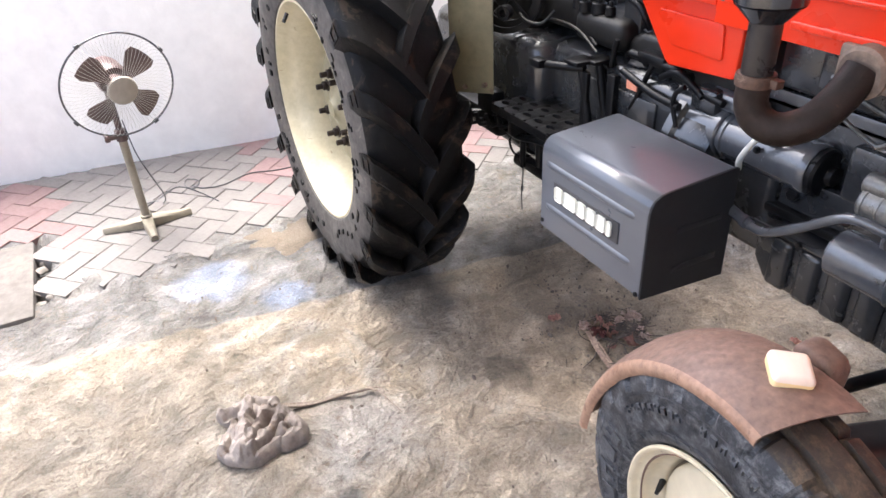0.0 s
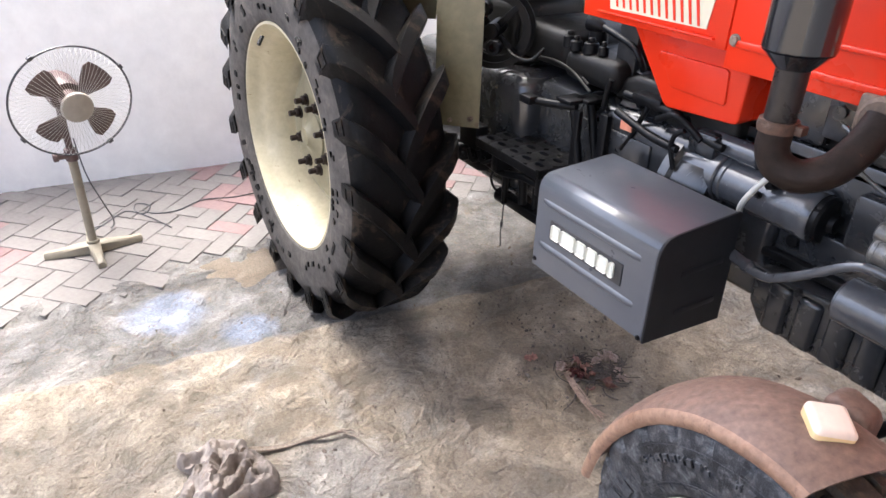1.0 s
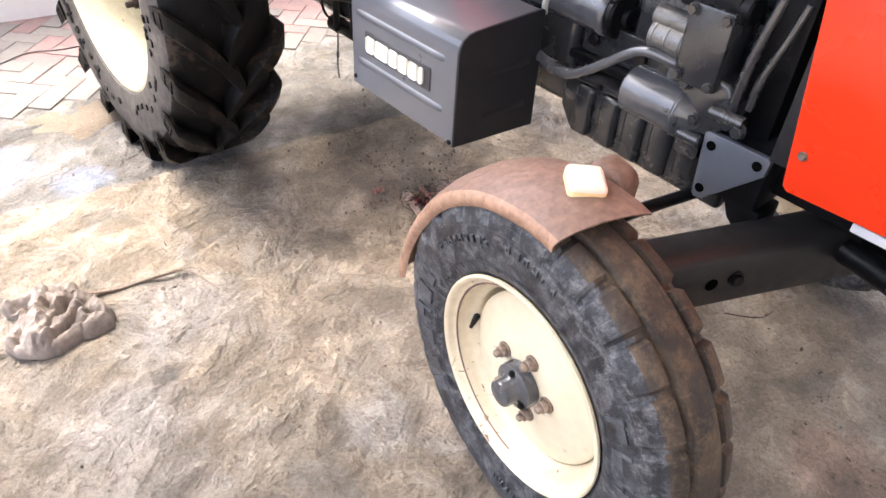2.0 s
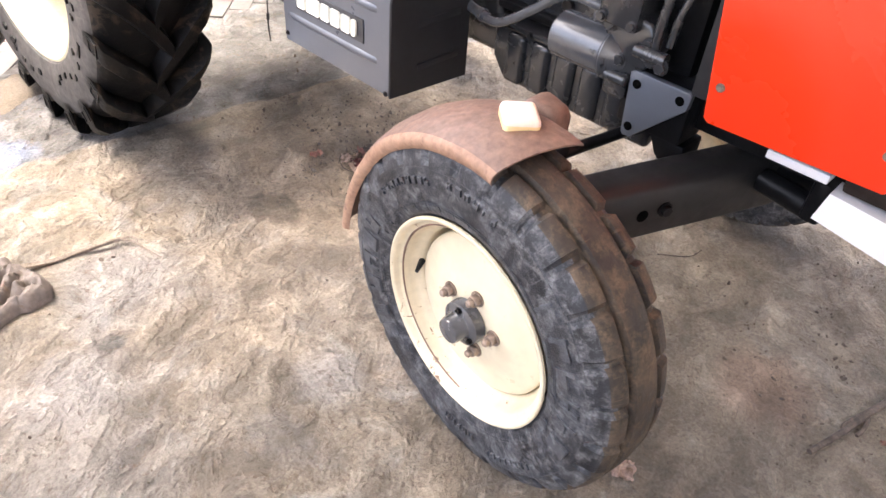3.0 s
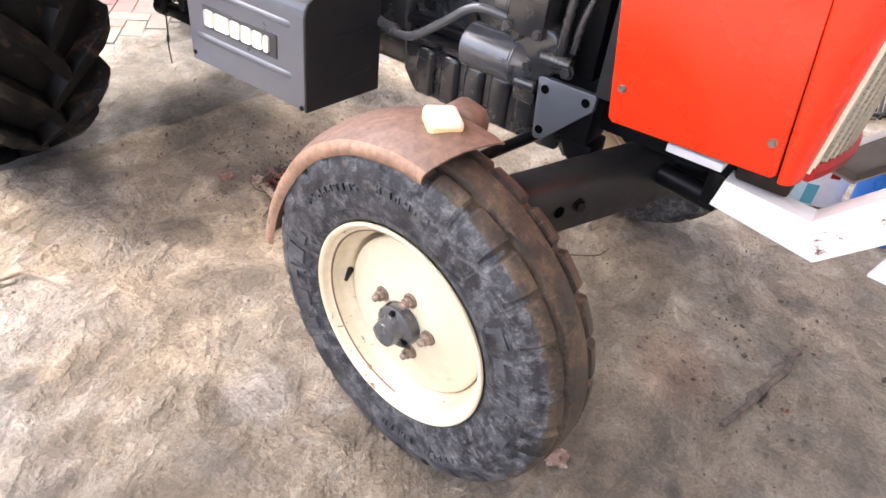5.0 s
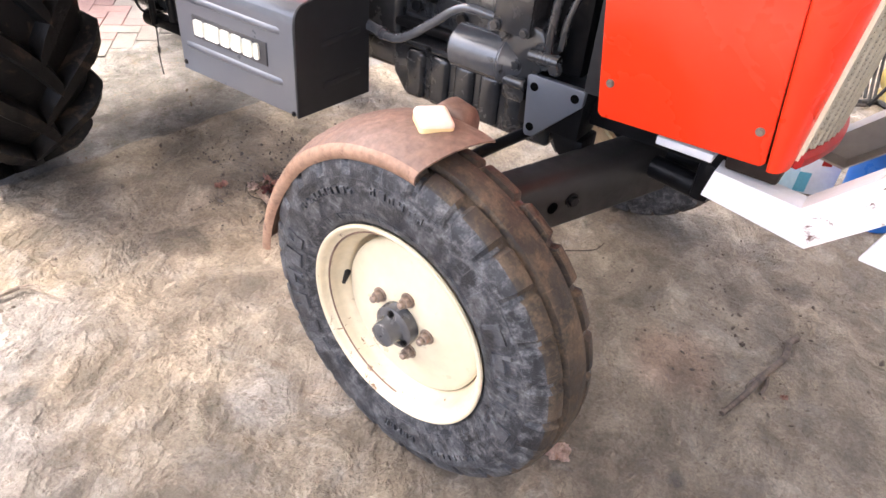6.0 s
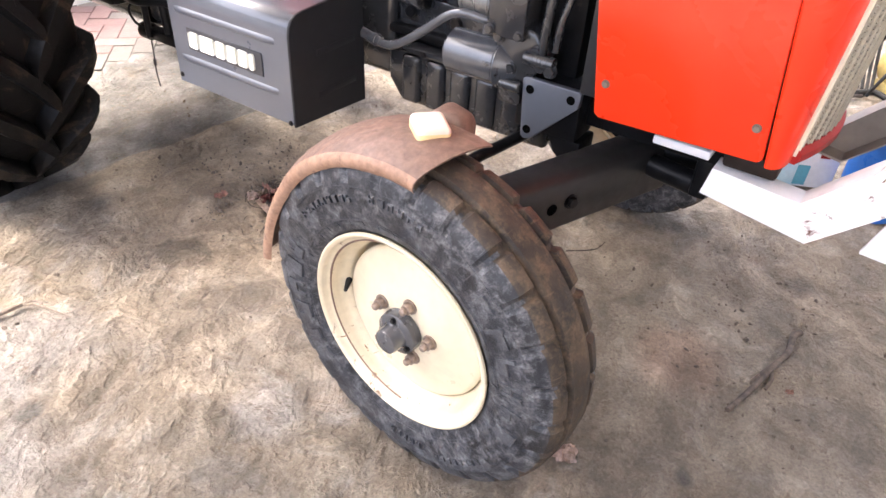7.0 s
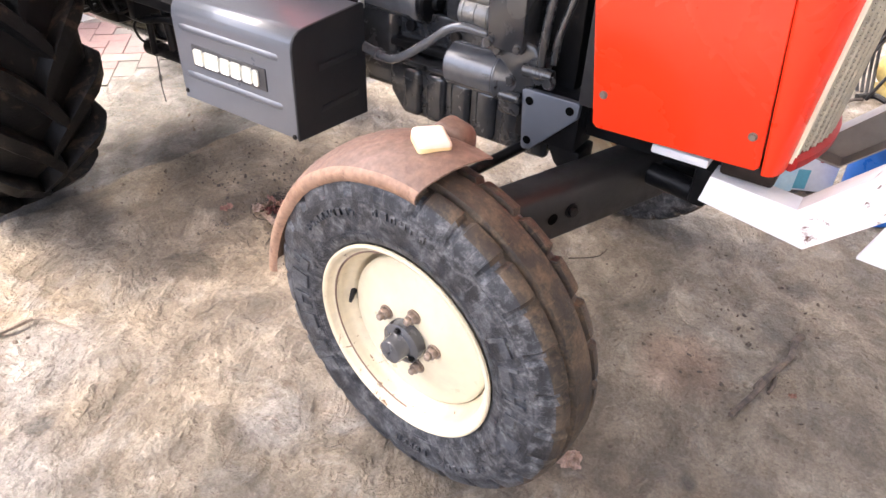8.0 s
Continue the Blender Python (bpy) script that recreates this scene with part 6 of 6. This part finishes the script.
    rod(bm, (0, -0.045, 0), (0, 0.04, 0), 0.036, 24, chamfer=0.005)
    bmesh.ops.transform(bm, matrix=M, verts=bm.verts)
    part("blade", bm, FANBLADE, f, "four brown fan blades")
    bm = bmesh.new()
    ring = [(0.212 * math.cos(2 * math.pi * k / 64), -0.012, 0.212 * math.sin(2 * math.pi * k / 64)) for k in range(65)]
    tube(bm, ring, 0.0040, 8, straight=True)
    for k in range(4):
        a = math.pi / 4 + k * math.pi / 2 + 0.25
        c, s = math.cos(a), math.sin(a)
        block(bm, -0.010, 0.010, -0.018, -0.004, 0.208, 0.222, 0.002, pose(0, 0, 0, 0, math.degrees(a), 0))
    bmesh.ops.transform(bm, matrix=M, verts=bm.verts)
    part("guard_ring", bm, WIRE, f, "dark wire guard ring")
    bm = bmesh.new()
    for k in range(72):
        a = 2 * math.pi * k / 72
        c, s = math.cos(a), math.sin(a)
        tube(bm, [(0.05 * c, -0.066, 0.05 * s), (0.14 * c, -0.060, 0.14 * s), (0.19 * c, -0.042, 0.19 * s), (0.212 * c, -0.012, 0.212 * s)], 0.00055, 4, 3)
        tube(bm, [(0.05 * c, 0.045, 0.05 * s), (0.14 * c, 0.050, 0.14 * s), (0.19 * c, 0.032, 0.19 * s), (0.212 * c, -0.012, 0.212 * s)], 0.00055, 4, 3)
    bmesh.ops.transform(bm, matrix=M, verts=bm.verts)
    tagged(part("guard_mesh", bm, PALEWIRE, f, "thin pale guard wires"), kind="stuff")


fan()
bm = bmesh.new()
tube(bm, [(-2.535, -0.66, 0.50), (-2.56, -0.645, 0.34), (-2.60, -0.61, 0.20), (-2.66, -0.58, 0.08), (-2.74, -0.59, 0.006), (-2.78, -0.63, 0.006), (-2.76, -0.68, 0.006), (-2.72, -0.69, 0.006), (-2.80, -0.60, 0.007), (-2.88, -0.51, 0.006), (-2.82, -0.44, 0.006), (-2.89, -0.40, 0.006), (-2.93, -0.45, 0.012), (-2.86, -0.47, 0.010), (-2.74, -0.41, 0.006), (-2.62, -0.36, 0.006)], 0.0028, 6, 8)
tube(bm, [(-2.86, -0.44, 0.006), (-2.80, -0.40, 0.006), (-2.78, -0.30, 0.006), (-2.84, -0.16, 0.006), (-2.80, 0.02, 0.006), (-2.85, 0.4, 0.006)], 0.0028, 6, 8)
tagged(make("power_cord", bm, WIRE), "thin dark power cord of the fan lying on the pavers", "cable")


# ---- cloth rag with its string ----
def rag():
    edge = [Vector(p) for p in ((-1.187, -0.646), (-1.191, -0.567), (-1.18, -0.529), (-1.148, -0.472), (-1.111, -0.473), (-1.071, -0.435), (-1.01, -0.423), (-0.955, -0.443), (-0.948, -0.501), (-0.96, -0.52),
                                (-0.939, -0.577), (-0.946, -0.614), (-0.983, -0.661), (-1.023, -0.683), (-1.08, -0.661), (-1.119, -0.615), (-1.140, -0.640), (-1.168, -0.655))]
    # crest from, crest to, half width on either side, height
    folds = [((-1.175, -0.640), (-1.165, -0.565), 0.020, 0.030, 0.050), ((-1.165, -0.535), (-1.125, -0.480), 0.022, 0.030, 0.056), ((-1.155, -0.550), (-1.010, -0.601), 0.016, 0.034, 0.070), ((-1.090, -0.516), (-0.972, -0.610), 0.014, 0.030, 0.074),
             ((-1.035, -0.492), (-0.962, -0.595), 0.012, 0.028, 0.066), ((-1.075, -0.478), (-0.985, -0.438), 0.018, 0.030, 0.058), ((-0.975, -0.450), (-0.958, -0.500), 0.016, 0.026, 0.046), ((-1.095, -0.612), (-1.005, -0.666), 0.014, 0.030, 0.050),
             ((-0.990, -0.658), (-0.948, -0.600), 0.014, 0.022, 0.044), ((-0.965, -0.520), (-0.945, -0.575), 0.012, 0.022, 0.050), ((-0.998, -0.500), (-0.970, -0.452), 0.010, 0.020, 0.054), ((-1.060, -0.615), (-0.985, -0.628), 0.010, 0.022, 0.052),
             ((-1.010, -0.601), (-0.960, -0.625), 0.010, 0.016, 0.060), ((-1.040, -0.455), (-1.000, -0.500), 0.009, 0.016, 0.056), ((-1.115, -0.540), (-1.060, -0.480), 0.010, 0.018, 0.058), ((-1.060, -0.645), (-1.020, -0.610), 0.009, 0.014, 0.046)]
    folds = [(Vector(p), Vector(q), wa, wb, h) for p, q, wa, wb, h in folds]

    def height(x, y):
        p = Vector((x, y)) + 0.008 * Vector((noise.noise(Vector((x * 25, y * 25, 2))), noise.noise(Vector((x * 25, y * 25, 7)))))
        z = 0.014 + 0.012 * max(0.0, 1 - ((p - Vector((-1.04, -0.56))).length / 0.12) ** 2)
        for a, b, wa, wb, h in folds:
            ab = b - a
            t = max(0.0, min(1.0, (p - a).dot(ab) / ab.dot(ab)))
            q = p - a - ab * t
            w = 1.12 * (wa if ab.x * q.y - ab.y * q.x > 0 else wb)
            d = q.length / w
            if d < 1.0:
                z = max(z, 0.010 + (1.08 * h - 0.010) * (0.86 + 0.14 * math.sin(3 + t * 5)) * (1 - d ** 2.2) ** 0.75)
        # small creases
        r = 1 - abs(noise.noise(Vector((x * 34 + y * 20, y * 30 - x * 12, 4.0)))) * 2
        r2 = 1 - abs(noise.noise(Vector((x * 17 - y * 11, y * 21 + x * 9, 8.0)))) * 2.2
        r3 = 1 - abs(noise.noise(Vector((x * 62 - y * 30, y * 55 + x * 41, 1.0)))) * 2.0
        return z + 0.007 * max(0.0, r) ** 2 + 0.011 * max(0.0, r2) ** 2 + 0.0032 * max(0.0, r3) ** 2
    ring0 = []
    for k, p in enumerate(edge):
        q = edge[(k + 1) % len(edge)]
        ring0 += [p.lerp(q, j / 10) for j in range(10)]
    for _ in range(3):
        ring0 = [(ring0[k - 1] + ring0[k] * 2 + ring0[(k + 1) % len(ring0)]) / 4 for k in range(len(ring0))]
    c = Vector((-1.055, -0.560))
    bm = bmesh.new()
    rows = 56
    rings = []
    for k in range(1, rows + 1):
        t = k / rows
        low = 1 - 0.40 * max(0.0, (t - 0.72) / 0.28) ** 2
        rings.append([Vector((*(c + (p - c) * t), max(0.012, low * height(*(c + (p - c) * t))))) for p in ring0])
    # the hem curls under towards the floor
    for s, zz in ((1.012, 0.55), (1.006, 0.25), (0.97, 0.004)):
        rings.append([Vector((*(c + (p - c) * s), (0.0 if zz < 0.1 else zz * 0.60 * height(*p)) + (0.002 if zz < 0.1 else 0))) for p in ring0])
    sweep(bm, rings, caps=False)
    bm.verts.ensure_lookup_table()
    bm.faces.new(bm.verts[:len(ring0)])
    sub = make("rag", bm, CLOTH, smooth=50)
    tagged(sub, "crumpled dirty beige cotton rag lying on the concrete", "rag")
    bm = bmesh.new()
    line = [(-1.125, -0.47, 0.016), (-1.096, -0.385, 0.010), (-1.089, -0.31, 0.010), (-1.073, -0.21, 0.010)]
    for off, w in ((0.0, 0.0056), (0.0070, 0.0046), (-0.0065, 0.0042)):
        tube(bm, [(x + off * (1 - 0.3 * n), y, z + abs(off) * 0.5) for n, (x, y, z) in enumerate(line)], w, 7)
    tube(bm, [(-1.075, -0.215, 0.010), (-1.045, -0.188, 0.008), (-0.995, -0.176, 0.007), (-0.935, -0.162, 0.006)], (0.0042, 0.0015), 6)
    tube(bm, [(-1.073, -0.215, 0.010), (-1.068, -0.190, 0.010), (-1.045, -0.176, 0.009), (-1.032, -0.182, 0.008)], (0.0036, 0.0020), 6)
    part("drawstring", bm, STRING, sub, "twisted dark brown string of the rag")


rag()


# ---- litter on the floor ----
def flake(size, seed, mats, name="dry_skin", m=None, label="", category="", group=""):
    rnd = random.Random(seed)
    bm = bmesh.new()
    n = 9
    top, low = [], []
    for i in range(n):
        a, b = [], []
        for j in range(n):
            u, v = i / (n - 1) - 0.5, j / (n - 1) - 0.5
            r = math.hypot(u, v)
            k = 1 - 0.35 * (r > 0.4) * rnd.random()
            z = 0.35 * size * noise.noise(Vector((u * 4 + seed * 3.1, v * 4, seed))) + 0.25 * size * (u * u)
            a.append(bm.verts.new((u * size * k, v * size * 0.8 * k, z)))
        top.append(a)
    for i in range(n - 1):
        for j in range(n - 1):
            bm.faces.new((top[i][j], top[i + 1][j], top[i + 1][j + 1], top[i][j + 1]))
    bmesh.ops.solidify(bm, geom=list(bm.faces), thickness=0.0008)
    low = min(v.co.z for v in bm.verts)
    for v in bm.verts:
        v.co.z -= low
    ob = make(name, bm, mats, smooth=50)
    ob.matrix_basis = m
    return tagged(ob, label, category, group)


flake(0.062, 2, PALESKIN, "dry_leaf", pose(0.318, 0.235, 0.004, 25, 0, 30), "curled dry pinkish-brown leaf on the concrete near the tyre", "leaf")
flake(0.020, 7, LEAF, "dry_leaf", pose(0.699, 0.747, 0.0, 0, 0, 30), "small dry brown leaf chip on the concrete", "leaf")
flake(0.045, 4, LEAF, "dry_leaf", pose(-1.082, 0.474, 0.0, 0, 0, 80), "pale pink dry onion skin on the concrete", "onion skin")
flake(0.035, 12, LEAF, "dry_leaf", pose(-0.595, 1.067, 0.0, 0, 0, 10), "pale pink dry onion skin under the engine", "onion skin")
rnd = random.Random(11)
CLUMPS = ((-0.974, 0.529, 0.012, PALESKIN, 6), (-0.940, 0.548, 0.014, DARKSKIN, 6), (-0.957, 0.690, 0.018, PALESKIN, 7), (-0.936, 0.610, 0.035, LEAF, 8), (-0.868, 0.668, 0.014, PALESKIN, 3))
for cx, cy, spread, skin, count in CLUMPS:
    for k in range(count):
        x, y = rnd.gauss(cx, spread), rnd.gauss(cy, spread)
        tilt = rnd.uniform(-50, 50), rnd.uniform(-50, 50), rnd.uniform(0, 360)
        flake(rnd.uniform(0.028, 0.062), len(bpy.data.objects), skin, "onion_skin", pose(x, y, rnd.uniform(0, 0.006), *tilt), "dry onion skin in a small heap on the concrete", "onion skin", "onion skins in the heap")


def twig(pts, r, label, forks=()):
    bm = bmesh.new()
    tube(bm, pts, r, 8)
    for f in forks:
        tube(bm, f, (r[0] * 0.6, r[1] * 0.6), 7)
    return tagged(make("twig", bm, TWIG), label, "twig")


twig([(0.672, 0.985, 0.014), (0.660, 0.955, 0.012), (0.662, 0.880, 0.012), (0.640, 0.800, 0.011), (0.618, 0.700, 0.010), (0.586, 0.590, 0.007)], (0.0105, 0.0075), "forked dry grey-brown twig on the concrete",
     [[(0.655, 0.86, 0.008), (0.632, 0.79, 0.010), (0.612, 0.72, 0.012), (0.620, 0.705, 0.006)], [(0.640, 0.80, 0.007), (0.650, 0.76, 0.005), (0.645, 0.72, 0.004)]])


def stalk():
    rnd_ = random.Random(6)
    w = lambda: rnd_.uniform(-0.005, 0.005)
    ob = None
    for k in (3, 0, 1, 2, 4, 5, 6):
        o = 0.0036 * (k - 3)
        bm = bmesh.new()
        tube(bm, [(-0.958 + w(), 0.532 + o, 0.012), (-0.905 + w(), 0.510 + o + w(), 0.009 + 0.004 * rnd_.random()), (-0.855 + w(), 0.498 + o + w(), 0.008), (-0.800 + w(), 0.490 + o + w(), 0.007), (-0.745 + 3 * w(), 0.490 + 1.5 * o, 0.005)], (rnd_.uniform(0.003, 0.0055), 0.0018), 6)
        if ob is None:
            ob = tagged(make("dry_stalk", bm, STALK), "pale brown fibrous dry stalk beside the onion skins", "stalk")
        else:
            part("fibre", bm, STALK, ob)
    for p, q in (((-0.865, 0.490, 0.006), (-0.829, 0.410, 0.004)), ((-0.915, 0.520, 0.012), (-1.015, 0.632, 0.012)), ((-0.80, 0.49, 0.006), (-0.775, 0.525, 0.012))):
        bm = bmesh.new()
        mid = [(c + d) / 2 + 0.006 for c, d in zip(p, q)]
        tube(bm, [p, mid, q], (0.0034, 0.0018), 6)
        part("side_shoot", bm, TWIG, ob, "thin dark side shoot")


stalk()
twig([(-0.60, 0.98, 0.003), (-0.53, 0.93, 0.004), (-0.44, 0.93, 0.003)], (0.0016, 0.001), "thin dry straw on the concrete")
twig([(-0.93, 0.45, 0.003), (-0.90, 0.40, 0.006), (-0.86, 0.37, 0.003)], (0.002, 0.001), "thin dry straw beside the onion skins")
twig([(-0.02, 0.93, 0.003), (0.05, 0.99, 0.006), (0.06, 1.05, 0.004)], (0.0022, 0.0012), "thin dry stalk on the concrete under the axle")

bm = bmesh.new()
rnd = random.Random(14)
for k in range(150):
    x, y, a = rnd.gauss(-0.925, 0.035), rnd.gauss(0.625, 0.055), rnd.uniform(0, 6.28)
    n = rnd.uniform(0.012, 0.045)
    tube(bm, [(x, y, 0.002 + rnd.uniform(0, 0.008)), (x + n * math.cos(a), y + n * math.sin(a), 0.004 + rnd.uniform(0, 0.010)), (x + 1.8 * n * math.cos(a + 0.5), y + 1.8 * n * math.sin(a + 0.5), 0.003)], rnd.uniform(0.0010, 0.0028), 5, 3)
tagged(make("straw", bm, TWIG), "short bits of dark straw strewn round the onion skins", "straw", kind="stuff")
bm = bmesh.new()
rnd = random.Random(4)
for k in range(1300):
    zone = rnd.random()
    if zone < 0.45:
        x, y = rnd.gauss(-1.08, 0.20), rnd.gauss(0.55, 0.25)
    elif zone < 0.7:
        x, y = rnd.gauss(0.50, 0.18), rnd.gauss(0.95, 0.25)
    else:
        x, y = rnd.uniform(-1.9, 0.9), rnd.uniform(-0.8, 1.4)
    s = abs(rnd.gauss(0.0, 0.0024)) + 0.0010
    mm = Matrix.Translation((x, y, s * 0.3)) @ pose(0, 0, 0, rnd.uniform(0, 360), rnd.uniform(0, 360), 0)
    r = bmesh.ops.create_icosphere(bm, subdivisions=1, radius=s, matrix=mm @ Matrix.Diagonal((rnd.uniform(0.6, 2.2), 1, 0.6, 1)))
tagged(make("crumbs", bm, CRUMB, smooth=0), "dark crumbs and grit scattered over the concrete", "grit", kind="stuff")


# ---- things beyond the tractor's nose ----
def tub(name, at, r0, r1, h, mats, label, category):
    bm = bmesh.new()
    prof = [(0.002, 0.004), (r0, 0.004), (r0 + 0.004, 0.0), (r1, h - 0.02), (r1 + 0.014, h - 0.018), (r1 + 0.014, h), (r1 - 0.003, h), (r0 - 0.004, 0.012), (0.002, 0.012)]
    lathe(bm, [(r, z) for r, z in prof], 48)
    bmesh.ops.transform(bm, matrix=pose(0, 0, 0, 90, 0, 0) @ Matrix.Diagonal((1, 1, 1, 1)), verts=bm.verts)
    ob = make(name, bm, mats)
    ob.location = at
    return tagged(ob, label, category)


tub("drum", (0.715, 1.84, 0.0), 0.10, 0.115, 0.30, BLUE, "open blue plastic drum standing behind the bumper", "drum")
bm = bmesh.new()
block(bm, -0.075, 0.075, -0.05, 0.05, 0.0, 0.19, 0.005)
bx = tagged(make("carton", bm, PAPER, m=pose(0.500, 1.90, 0.0, 0, 0, 26)), "white and pale blue packaging carton on the floor", "carton")
bm = bmesh.new()
block(bm, -0.074, -0.02, -0.0535, -0.0500, 0.01, 0.09, 0.001)
part("printed_field", bm, TEAL, bx, "teal printed field")
bm = bmesh.new()
block(bm, 0.00, 0.034, -0.0535, -0.0500, 0.125, 0.155, 0.001)
part("printed_patch", bm, REDDARK, bx, "small red printed patch")
bm = bmesh.new()
block(bm, -0.08, 0.08, -0.05, 0.05, 0.0, 0.11, 0.006)
tagged(make("carton", bm, PALEBLUE, m=pose(0.375, 1.80, 0.0, 0, 0, 40)), "pale blue carton lying beside the white one", "carton")
bm = bmesh.new()
rod(bm, (0, -0.11, 0.13), (0, 0.11, 0.13), 0.115, 32, chamfer=0.03)
block(bm, -0.09, 0.09, -0.09, 0.09, 0.0, 0.05, 0.008)
tagged(make("electric_motor", bm, YELLOW, m=pose(0.70, 3.06, 0.0, 0, 0, 40)), "scuffed yellow machine housing on the floor", "machine")
bm = bmesh.new()
for k in range(4):
    tube(bm, [(0.52 + 0.02 * k, 2.96, 0.02), (0.50 + 0.01 * k, 3.02 + 0.05 * k, 0.10 + 0.04 * k), (0.55, 3.10, 0.24 + 0.03 * k), (0.64, 3.16, 0.27), (0.70, 3.20 - 0.03 * k, 0.26), (0.62, 2.92, 0.14), (0.57, 2.90, 0.012)], 0.008, 8)
tagged(make("cable_coil", bm, RUBBERBLACK), "dark cables coiled round the yellow machine", "cable")
bm = bmesh.new()
tube(bm, [(0.53, 2.90, 0.014), (0.60, 2.97, 0.014), (0.70, 2.90, 0.014), (0.90, 2.92, 0.014), (1.3, 3.0, 0.014)], 0.014, 8)
tagged(make("hose", bm, RUBBERBLACK), "dark hose lying on the floor by the yellow machine", "hose")
bm = bmesh.new()
tube(bm, [(0.495, 2.765, 0.010), (0.515, 2.83, 0.018), (0.555, 2.89, 0.010)], 0.008, 8)
tagged(make("stick", bm, TWIG), "short pale stick on the floor", "stick")


# ---- sand over the pavers' last row ----
def sand():
    bm = bmesh.new()
    nx, ny = 56, 84
    grid = []
    for i in range(nx):
        row = []
        for j in range(ny):
            x, y = -2.62 + 0.70 * i / (nx - 1), -0.80 + 1.25 * j / (ny - 1)
            d = math.hypot((x + 2.17) / 0.085, (y + 0.13) / 0.15)
            h = 0.0085 * (1 - d) + 0.0065 * noise.fractal(Vector((x * 7, y * 7, 3)), 0.9, 2.1, 5)
            row.append(bm.verts.new((x, y, max(-0.045, min(0.008, h * (1.0 if h > 0 else 3.0))) + 0.0008 * noise.noise(Vector((x * 90, y * 90, 0))))))
        grid.append(row)
    for i in range(nx - 1):
        for j in range(ny - 1):
            q = (grid[i][j], grid[i + 1][j], grid[i + 1][j + 1], grid[i][j + 1])
            if max(v.co.z for v in q) > -0.044:
                bm.faces.new(q)
    for v in [v for v in bm.verts if not v.link_faces]:
        bm.verts.remove(v)
    tagged(make("sand", bm, SAND, smooth=80), "yellow-brown sand washed over the edge of the pavers", "sand", kind="stuff")


sand()


# ---- broken edge of the pavers ----
rnd = random.Random(9)
for k in range(26):
    x, y = rnd.uniform(-2.55, -2.05), -1.10 + rnd.uniform(-0.035, 0.07)
    s = rnd.uniform(0.012, 0.035)
    bm = bmesh.new()
    bmesh.ops.create_icosphere(bm, subdivisions=2, radius=s)
    for v in bm.verts:
        v.co *= 1 + 0.45 * noise.noise(v.co * 60 + Vector((k, 0, 0)))
        v.co.z *= 0.6
    ob = make("rubble", bm, RUBBLE, smooth=30, m=pose(x, y, -0.030 + s * 0.4, 0, 0, rnd.uniform(0, 360)))
    tagged(ob, "broken piece of cement in the gap beside the pavers", "rubble", "rubble in the gap")


# ---- pavers ----
def pavers():
    bed = bpy.data.objects["ground"]
    L, W, g = 0.190, 0.095, 0.0038
    bm = bmesh.new()
    block(bm, g / 2, L - g / 2, g / 2, W - g / 2, -0.05, 0.0, 0.0016, segs=1)
    turn = Matrix.Rotation(radians(45), 4, "Z")
    rnd = random.Random(21)
    spots = []
    for i in range(-60, 60):
        for j in range(-60, 60):
            for kind in (0, 1):
                # herringbone: steps of one width along the diagonal
                x, y = i * W + j * 2 * W, i * W - j * 2 * W
                if kind == 0:
                    p = Vector((x, y, 0))
                    c = p + Vector((L / 2, W / 2, 0))
                    mloc = Matrix.Translation(p)
                else:
                    mloc = Matrix.Translation((x + W + L, y + W - L + 0.0, 0)) @ Matrix.Rotation(radians(90), 4, "Z")
                    c = mloc @ Vector((L / 2, W / 2, 0))
                spots.append((turn @ Matrix(mloc), turn @ c))
    edge = lambda y: -2.225 - 0.03 * math.sin(y * 3.1 + 1.2) - 0.10 * max(0.0, min(1.0, (y + 0.45) / 0.2))
    rosy = lambda x, y: (y < -1.02 + 0.14 * (x + 2.9) and x < -2.60) or (y > -0.17 and x < -2.40 and rnd.random() < 0.7)
    done = []
    for m0, c in spots:
        x, y = c.x - 2.0, c.y - 0.5
        if not (-3.52 < x + 0.13 * (y + 0.2) < 9 and x < edge(y) and (-1.085 if x > -2.74 else -2.4) < y < 2.6):
            continue
        done.append((m0, x, y))
    done.sort(key=lambda q: (q[1] + 2.4) ** 2 + (q[2] + 0.5) ** 2)
    proto = make("paver", bm, PAVER, bed, smooth=0)
    pink = proto.data.copy()
    pink.materials.clear()
    pink.materials.append(PINKPAVER)
    for n, (m0, x, y) in enumerate(done[:300]):
        ob = proto if n == 0 else new("paver", proto.data)
        ob.parent = bed
        if rosy(x, y):
            ob.data = pink
        ob.matrix_basis = Matrix.Translation((-2.0, -0.5, 0.001 + rnd.uniform(-0.002, 0.002))) @ m0 @ pose(0, 0, 0, rnd.uniform(-0.6, 0.6), rnd.uniform(-0.4, 0.4), rnd.uniform(-0.6, 0.6))
    verts, faces, tint = [], [], []
    me = proto.data
    for m0, x, y in done[300:]:
        off = len(verts)
        mm = Matrix.Translation((-2.0, -0.5, 0.001 + rnd.uniform(-0.002, 0.002))) @ m0
        verts += [mm @ v.co for v in me.vertices]
        faces += [[off + q for q in p.vertices] for p in me.polygons]
        tint += [int(rosy(x, y))] * len(me.polygons)
    if verts:
        rest = bpy.data.meshes.new("far_pavers")
        rest.from_pydata(verts, [], faces)
        rest.materials.append(PAVER)
        rest.materials.append(PINKPAVER)
        rest.polygons.foreach_set("material_index", tint)
        ob = new("far_pavers", rest)
        tagged(ob, "grey cement pavers in herringbone farther off", "pavers", kind="stuff")


pavers()
